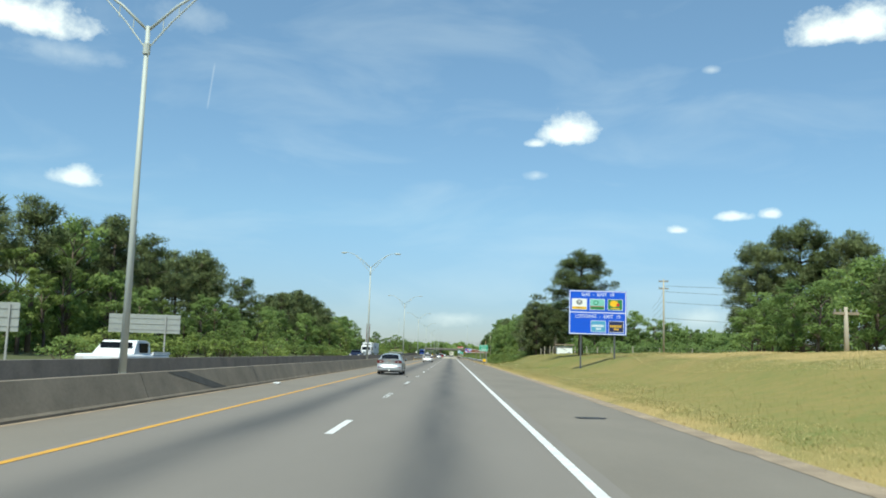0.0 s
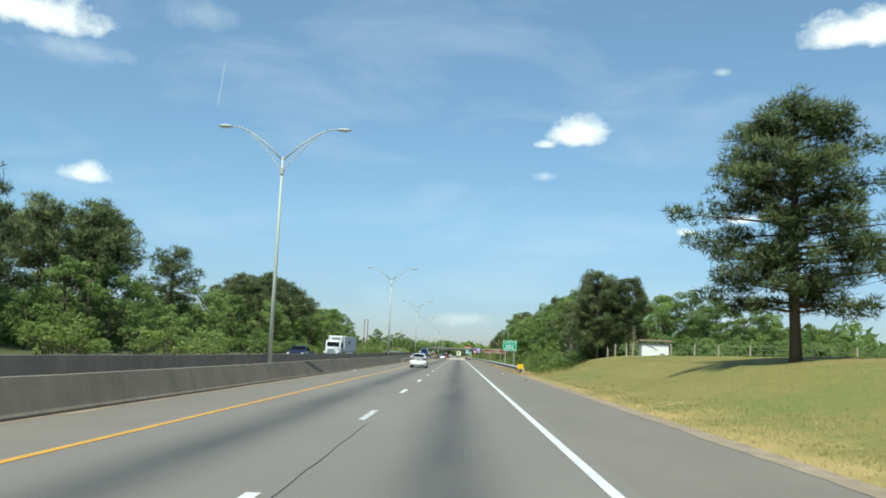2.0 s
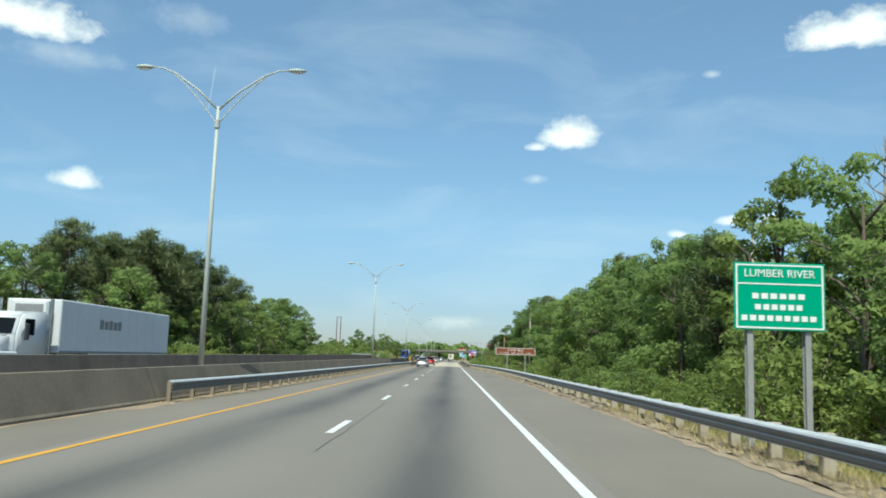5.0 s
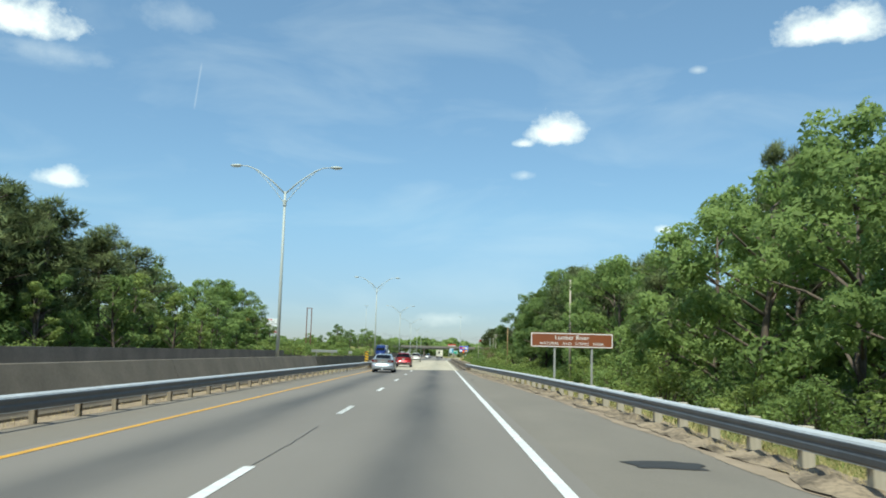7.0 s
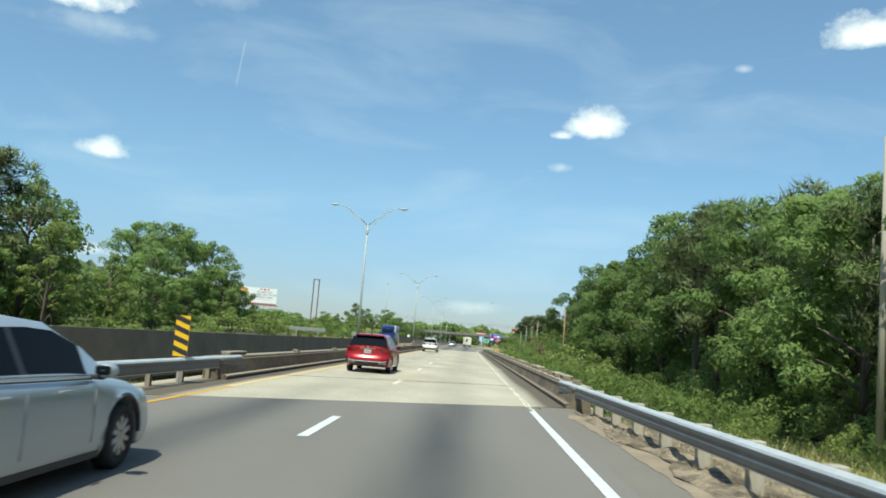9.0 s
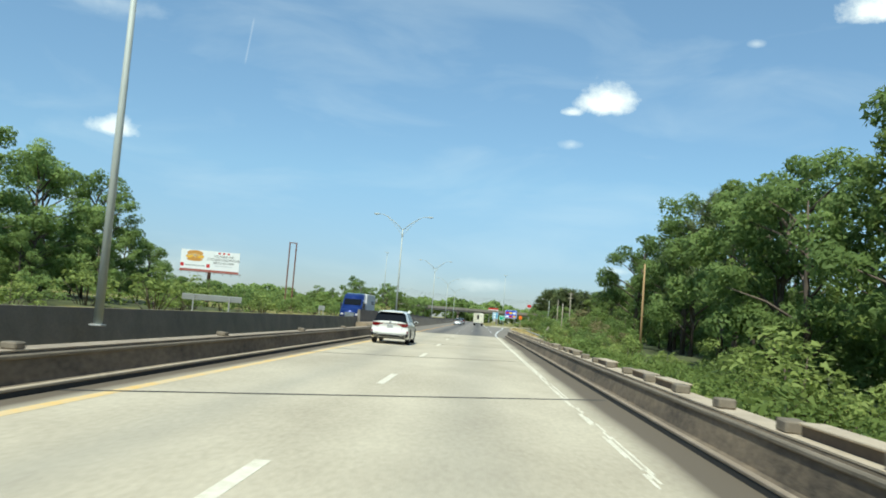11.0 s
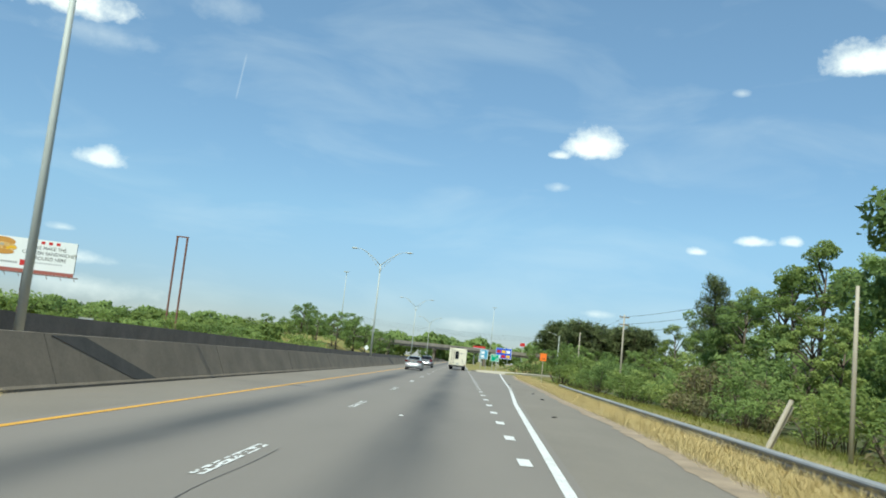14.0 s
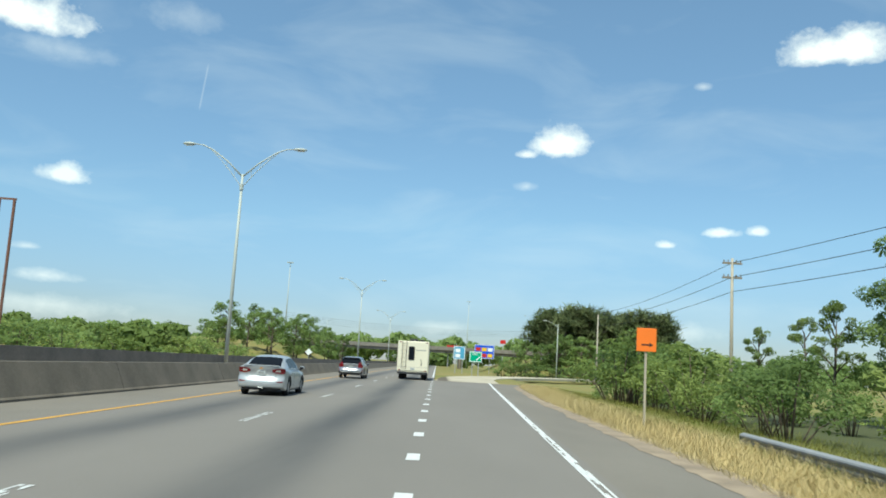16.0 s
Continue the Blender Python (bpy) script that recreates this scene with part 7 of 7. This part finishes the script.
def sedan(name, x, y, mat, label, scale):
    spec = dict(size=(4.6, 1.79, 1.45), wheel=0.325, wheelbase=2.7, overhang=1.0, low=0.19, roof_half=0.6, belt=0.95,
                rear=[(0.15, 0.12), (0.24, 0.05), (0.36, 0.0), (0.52, 0.0), (0.6, 0.05), (0.7, 0.1), (0.82, 0.09), (0.95, 0.04), (1.02, 0.02), (1.1, 0.03)],
                shoulder=[(0, 1.02), (0.06, 1.04), (0.5, 1.0), (1.2, 0.97), (3.2, 0.93), (3.9, 0.85), (4.4, 0.72), (4.6, 0.58)],
                roof=[(0.42, 1.0), (0.8, 1.2), (1.2, 1.37), (1.7, 1.44), (2.2, 1.45), (2.6, 1.42), (3.0, 1.25), (3.5, 0.94)],
                rear_glass=1.22, front_glass=2.62, windows=[(1.1, 2.95)], pillars=(1.93,), mirror=(3.0, 1.0), handles=(1.55, 2.45), handle_z=0.83,
                door_gaps=(1.35, 1.87, 3.02), spokes=10, handle_mat=mat, glass_cols=2)
    ob = car(name, x, y, 0, spec, mat, label)
    for s in (1, -1):
        t = rear_patch(ob, "tail_light", spec, [(0.4, 0.84, 0.92), (0.55, 0.8, 0.955), (0.72, 0.785, 0.97), (0.86, 0.8, 0.97)], "tail", s, label="red tail light")
        rear_patch(t, "reversing_light", spec, [(0.53, 0.85, 0.9), (0.7, 0.84, 0.92)], "clear_lamp", s, 0.02)
        rear_patch(ob, "reflector", spec, [(0.58, 0.49, 0.51), (0.8, 0.48, 0.53)], "tail", s)
        part("window_trim", tube([(s * 0.83, 1.0, 0.985), (s * 0.835, 1.8, 0.97), (s * 0.835, 3.0, 0.945)], 0.008, 5), "chrome", ob)
    tail_line(ob, "plate_recess_edge", spec, [(-0.4, 0.88), (-0.3, 0.91), (0.3, 0.91), (0.4, 0.88), (0.3, 0.7), (-0.3, 0.7), (-0.4, 0.88)], 0.006, "grey_paint")
    tail_line(ob, "boot_gap", spec, [(-0.52, 0.8), (-0.55, 0.68), (-0.48, 0.63), (0.48, 0.63), (0.55, 0.68), (0.52, 0.8)], 0.006, "plastic", 0.002)
    tail_line(ob, "bumper_line", spec, [(-0.84, 0.55), (-0.6, 0.425), (0.6, 0.425), (0.84, 0.55)], 0.008, "grey_paint")
    part("badge", disc(0, 0.965, 0.085, 0.028, 0.01, 4), "bun", ob)
    plate(ob, 0.8, 0.075)
    rear_patch(ob, "lower_valance", spec, [(-0.62, 0.19, 0.24), (0.62, 0.19, 0.24)], "plastic", 1, 0.008)
    part("boot_lip", box(-0.66, 0.66, 0.0, 0.1, 1.045, 1.075, bevel=0.012), mat, ob, "small raised lip on the boot lid")
    ob.matrix_basis = ob.matrix_basis @ Matrix.Diagonal((scale, 1, scale * 1.04, 1))
    return ob


def suv(name, x, y, mat, label, scale, tall_lamps=False):
    spec = dict(size=(4.85, 1.95, 1.7), wheel=0.375, wheelbase=2.82, overhang=1.05, low=0.27, roof_half=0.7, belt=1.1,
                rear=[(0.2, 0.16), (0.34, 0.06), (0.46, 0.0), (0.66, 0.0), (0.74, 0.06), (0.9, 0.09), (1.02, 0.07), (1.1, 0.05), (1.2, 0.07)],
                shoulder=[(0, 1.1), (0.06, 1.13), (0.3, 1.14), (1.5, 1.12), (3.4, 1.07), (4.1, 1.0), (4.65, 0.88), (4.85, 0.7)],
                roof=[(0.12, 1.13), (0.3, 1.4), (0.48, 1.6), (0.95, 1.68), (1.7, 1.71), (2.4, 1.7), (2.85, 1.62), (3.3, 1.36), (3.7, 1.08)],
                rear_glass=0.49, front_glass=2.86, windows=[(1.05, 3.25)], pillars=(2.38,), mirror=(3.2, 1.13), handles=(1.85, 2.75), handle_z=0.97,
                door_gaps=(1.64, 2.39, 3.3), spokes=10, arch=mat, sill="chrome", rim="grey_paint", glass_cols=3, handle_mat=mat)
    ob = car(name, x, y, 0, spec, mat, label)
    part("roof_spoiler", box(-0.62, 0.62, 0.3, 0.62, 1.6, 1.64, bevel=0.014), mat, ob)
    part("spoiler_edge", box(-0.6, 0.6, 0.34, 0.5, 1.57, 1.6, bevel=0.01), "plastic", ob, "black underside of the spoiler")
    for s in (1, -1):
        lamp = [(0.56, 0.86, 1.06), (0.7, 0.86, 1.3), (0.86, 0.86, 1.1), (0.93, 0.9, 1.08)] if tall_lamps else [(0.36, 1.0, 1.04), (0.5, 0.985, 1.05), (0.58, 0.91, 1.055), (0.72, 0.885, 1.065), (0.9, 0.92, 1.07)]
        rear_patch(ob, "tail_light", spec, lamp, "tail", s, label="dark red tail light")
        rear_patch(ob, "reflector", spec, [(0.86, 0.6, 0.7), (0.92, 0.58, 0.7)], "tail", s)
        rear_patch(ob, "exhaust_trim", spec, [(0.52, 0.42, 0.48), (0.8, 0.41, 0.5)], "chrome", s, 0.03)
        rear_patch(ob, "exhaust_opening", spec, [(0.57, 0.435, 0.47), (0.76, 0.43, 0.48)], "black", s, 0.034)
    rear_patch(ob, "lower_bumper", spec, [(-0.93, 0.39, 0.58), (-0.7, 0.36, 0.54), (0.7, 0.36, 0.54), (0.93, 0.39, 0.58)], "plastic", 1, 0.012, "black lower bumper")
    rear_patch(ob, "bumper_strip", spec, [(-0.82, 0.535, 0.56), (-0.66, 0.49, 0.52), (0.66, 0.49, 0.52), (0.82, 0.535, 0.56)], "trim_grey", 1, 0.028, "chrome strip")
    rear_patch(ob, "tailgate_strip", spec, [(-0.32, 1.03, 1.055), (0.32, 1.03, 1.055)], "chrome", 1, 0.02)
    rear_patch(ob, "plate_recess", spec, [(-0.4, 0.86, 1.02), (0.4, 0.86, 1.02)], mat, 1, 0.004)
    tail_line(ob, "tailgate_gap", spec, [(-0.6, 0.86), (-0.62, 0.78), (-0.56, 0.715), (0.56, 0.715), (0.62, 0.78), (0.6, 0.86)], 0.007, "plastic", 0.002)
    part("badge", disc(0, 1.1, 0.05, 0.045, 0.025, 8), "chrome", ob)
    plate(ob, 0.92, 0.07)
    part("aerial_fin", tube([(0, 0.95, 1.67), (0, 0.9, 1.74)], [0.04, 0.01], 6), mat, ob)
    ob.matrix_basis = ob.matrix_basis @ Matrix.Diagonal((scale, 1, scale, 1))
    return ob


M["ice_silver"] = paint("ice_silver_paint", (0.46, 0.5, 0.53), 0.45, 0.35)
M["plain_white"] = paint("plain_white_paint", (0.8, 0.8, 0.79), 0.0, 0.35)
sedan("sedan", -3.38, 54.0, "silver", "silver four-door sedan with red tail lights driving in the lane", 0.9)
sedan("sedan", -3.3, 137.0, "plain_white", "white four-door sedan further up the lane", 0.9)
sedan("sedan", -3.35, 264.0, "ice_silver", "pale blue-silver sedan driving in the lane before the bridge", 0.9)
sedan("sedan", -3.4, 481.0, "silver", "silver four-door sedan driving in the lane before the exit", 0.9)
suv("suv", -3.6, 355.4, "pearl", "pearl white suv with dark rear glass driving in the lane", 0.9)
suv("suv", -3.45, 511.0, "grey_paint", "silver-grey suv with upright red tail lights driving in the lane", 0.88, True)
suv("suv", -3.05, 291.0, "red_paint", "dark red crossover car driving on the bridge", 0.86)


def motorhome(x, y):
    ob = thing("motorhome", x, y, 0, label="cream motorhome with a rear ladder and dark window", category="motorhome")
    w, h, L = 1.2, 3.0, 7.6
    bm = box(-w, w, 0, L, 0.62, h - 0.06, bevel=0.07)
    part("body", bm, "cream", ob)
    part("skirt", box(-w + 0.02, w - 0.02, 0.03, L, 0.5, 0.63), "cream", ob)
    part("over_cab", extrude_y([(-w, 1.9), (-w, h - 0.1), (w, h - 0.1), (w, 1.9)], [L, L + 0.9], lambda q: (0, -0.15 if q > L else 0)), "cream", ob)
    part("cab", extrude_y([(-0.95, 0.55), (-0.95, 1.2), (-0.85, 1.9), (0.85, 1.9), (0.95, 1.2), (0.95, 0.55)], [L, L + 1.2]), "cream", ob)
    win = part("rear_window", box(-0.33, 0.08, -0.03, 0.02, 1.52, 2.5, bevel=0.05), "tint", ob, "tall dark rear window")
    part("window_frame", box(-0.36, 0.11, -0.02, 0.01, 1.49, 2.53, bevel=0.04), "plastic", win)
    lad = part("ladder", add_tube(tube([(-0.86, -0.1, 0.85), (-0.86, -0.1, h + 0.1)], 0.018, 6), [(-0.52, -0.1, 0.85), (-0.52, -0.1, h + 0.1)], 0.018, 6), "wood_post", ob, "thin rear ladder")
    for k in range(7):
        part("rung", tube([(-0.86, -0.1, 1.0 + k * 0.31), (-0.52, -0.1, 1.0 + k * 0.31)], 0.015, 6), "wood_post", lad)
    part("roof_unit", box(-0.35, 0.3, 1.6, 2.5, h - 0.06, h + 0.16, bevel=0.05), "plastic", ob)
    part("roof_vent", box(0.4, 0.85, 0.7, 1.2, h - 0.06, h + 0.1, bevel=0.03), "plastic", ob)
    part("rear_bumper", box(-w + 0.04, w - 0.04, -0.16, 0.05, 0.42, 0.6, bevel=0.02), "plastic", ob)
    bm = bmesh.new()
    for k in range(9):
        flat(bm, 0.18 + k * 0.09, 0.24 + k * 0.09, 2.22, 2.31, -0.001)
    part("name_bars", bm, "grey", ob)
    part("swoosh", tube([(0.55, -0.006, 1.6), (0.66, -0.006, 1.42), (0.68, -0.006, 1.2), (0.64, -0.006, 1.05)], [0.01, 0.03, 0.035, 0.008], 5), "plastic", ob)
    part("panel_seam", box(-w + 0.05, w - 0.05, -0.008, 0.0, 0.95, 0.965), "grey", ob)
    for s in (1, -1):
        for z in (0.7, 2.85):
            part("tail_light", box(s * 1.0 - 0.08, s * 1.0 + 0.08, -0.02, 0.0, z - 0.035, z + 0.035, bevel=0.01), "tail", ob)
        for q in (2.0, 6.9):
            wheel(ob, s * 1.1, q, 0.39, 0.45, s, 6)
    plate(ob, 0.82, -0.002)


motorhome(0.57, 518)


def semi(x, y, cab_mat, label, L=15.0, reefer=False, sleek=False):
    """A tractor and trailer that face -y, the bumper at y: a long-nosed tractor, or a sleek rounded one."""
    ob = thing("semi_truck", x, y, 0, label=label, category="truck")

    def slab_of(side, half, bevel):
        bm = bmesh.new()
        rings = [[bm.verts.new((w, q, z)) for q, z in side] for w in (-half, half)]
        n = len(side)
        for k in range(n):
            bm.faces.new((rings[0][k], rings[0][(k + 1) % n], rings[1][(k + 1) % n], rings[1][k]))
        bm.faces.new(rings[0])
        bm.faces.new(rings[1][::-1])
        bmesh.ops.bevel(bm, geom=bm.edges[:], offset=bevel, segments=3, affect="EDGES")
        return bm

    if sleek:
        body = [(0.0, 0.45), (0.0, 1.05), (0.35, 1.5), (1.45, 1.85), (2.1, 2.75), (2.7, 3.2), (4.3, 3.35), (4.3, 0.5)]
        part("cab", slab_of(body, 1.1, 0.13), cab_mat, ob, smooth=True)
        part("windscreen", box(-0.95, 0.95, -0.02, 0.02, -0.42, 0.42, bevel=0.015, m=pose(0, 1.74, 2.3, -36)), "tint", ob)
        part("grille", box(-0.55, 0.55, -0.04, 0.06, 0.62, 1.1, bevel=0.03), "chrome", ob)
    else:
        part("bonnet", slab_of([(0.0, 0.62), (0.0, 1.45), (0.2, 1.6), (1.7, 1.8), (1.7, 0.62)], 0.78, 0.1), cab_mat, ob, smooth=True)
        part("cab", slab_of([(1.55, 0.6), (1.55, 1.75), (1.85, 2.5), (2.1, 2.68), (4.1, 2.75), (4.1, 0.6)], 1.05, 0.08), cab_mat, ob, smooth=True)
        part("windscreen", box(-0.85, 0.85, -0.02, 0.02, -0.33, 0.33, bevel=0.015, m=pose(0, 1.68, 2.1, -21)), "tint", ob)
        part("grille", box(-0.5, 0.5, -0.03, 0.02, 0.75, 1.45, bevel=0.03), "chrome", ob)
        for s in (1, -1):
            part("mudguard", box(s * 0.95 - 0.2, s * 0.95 + 0.2, 0.2, 1.6, 0.9, 1.1, bevel=0.06), cab_mat, ob)
            part("exhaust_pipe", tube([(s * 1.1, 4.2, 0.8), (s * 1.1, 4.2, 3.3)], 0.08, 8), "chrome", ob)
    part("front_bumper", box(-1.1, 1.1, -0.12, 0.2, 0.32, 0.6, bevel=0.05), "chrome", ob)
    for s in (1, -1):
        part("headlight", box(s * 0.82 - 0.15, s * 0.82 + 0.15, -0.05, 0.25, 0.78, 1.0, bevel=0.04), "clear_lamp", ob)
        part("side_window", box(s * 1.07 - 0.05, s * 1.07 + 0.05, 2.15, 2.85, 1.75, 2.4, bevel=0.02), "tint", ob)
        part("door_mirror", box(s * 1.32 - 0.08, s * 1.32 + 0.08, 1.75, 1.9, 1.55, 2.2, bevel=0.03), "plastic", ob)
    tr = part("trailer", box(-1.2, 1.2, 4.9, 4.9 + L, 1.05, 3.35, bevel=0.04), "truck_white", ob)
    for k in range(int(L / 1.2)):
        part("side_rib", box(1.2, 1.215, 5.4 + k * 1.2, 5.44 + k * 1.2, 1.1, 3.3), "truck_white", tr)
    part("skirt", box(1.15, 1.19, 8, 4.9 + L - 3.5, 0.45, 1.05), "truck_white", tr)
    part("lower_rail", box(1.2, 1.225, 4.95, 4.85 + L, 1.05, 1.15), "grey", tr)
    if reefer:
        unit = part("cooling_unit", box(-0.8, 0.8, 4.45, 4.9, 2.0, 3.3, bevel=0.08), "truck_white", tr)
        part("cooling_grille", box(-0.6, 0.6, 4.43, 4.46, 2.3, 3.1), "grey", unit)
    for k in range(5):
        part("mark_bar", box(1.2, 1.222, 9.0 + k * 0.55, 9.4 + k * 0.55, 2.2, 2.65 - 0.06 * (k % 2)), "grey", tr, "dark printed bar")
    for q in (0.9, 3.4, 4.8 + 1.0, 4.9 + L - 2.8, 4.9 + L - 1.5):
        for s in (1, -1):
            wheel(ob, s * 1.15, q, 0.48, 0.35, s, 6)


semi(-17.4, 177, "truck_white", "white long-nosed truck hauling a refrigerated white trailer", 14, True)
semi(-13.9, 411, "truck_blue", "bright blue truck with a short grey-white box body", 7.6, sleek=True)


def pickup(x, y, mat, label):
    """A pickup that faces -y, its front at y."""
    ob = thing("pickup_truck", x, y, 0, label=label, category="pickup")
    part("body", box(-0.92, 0.92, 0, 5.7, 0.45, 1.02, bevel=0.08), mat, ob)
    part("cab", loft([[(-0.85, 1.5, 1.0), (0.85, 1.5, 1.0), (0.85, 1.5, 1.03), (-0.85, 1.5, 1.03)], [(-0.8, 2.2, 1.0), (0.8, 2.2, 1.0), (0.7, 2.2, 1.58), (-0.7, 2.2, 1.58)],
                      [(-0.8, 3.2, 1.0), (0.8, 3.2, 1.0), (0.7, 3.2, 1.6), (-0.7, 3.2, 1.6)], [(-0.82, 3.55, 1.0), (0.82, 3.55, 1.0), (0.75, 3.5, 1.5), (-0.75, 3.5, 1.5)]]), mat, ob)
    part("windscreen", box(-0.66, 0.66, 1.78, 1.8, 1.05, 1.5, m=pose(0, 0, 0)), "tint", ob)
    for s in (1, -1):
        part("side_window", box(s * 0.78 - 0.03, s * 0.78 + 0.03, 2.3, 3.2, 1.08, 1.48), "tint", ob)
        part("bed_side", box(s * 0.88 - 0.04, s * 0.88 + 0.04, 3.6, 5.7, 1.0, 1.12), mat, ob)
        part("headlight", box(s * 0.7 - 0.14, s * 0.7 + 0.14, -0.02, 0.04, 0.75, 0.92, bevel=0.02), "clear_lamp", ob)
        for q in (0.95, 4.55):
            wheel(ob, s * 0.9, q, 0.37, 0.24, s, 6)


pickup(-13.2, 33, "truck_white", "white pickup truck coming the other way")
pickup(-15.5, 141, "dark_blue", "dark blue pickup coming the other way")
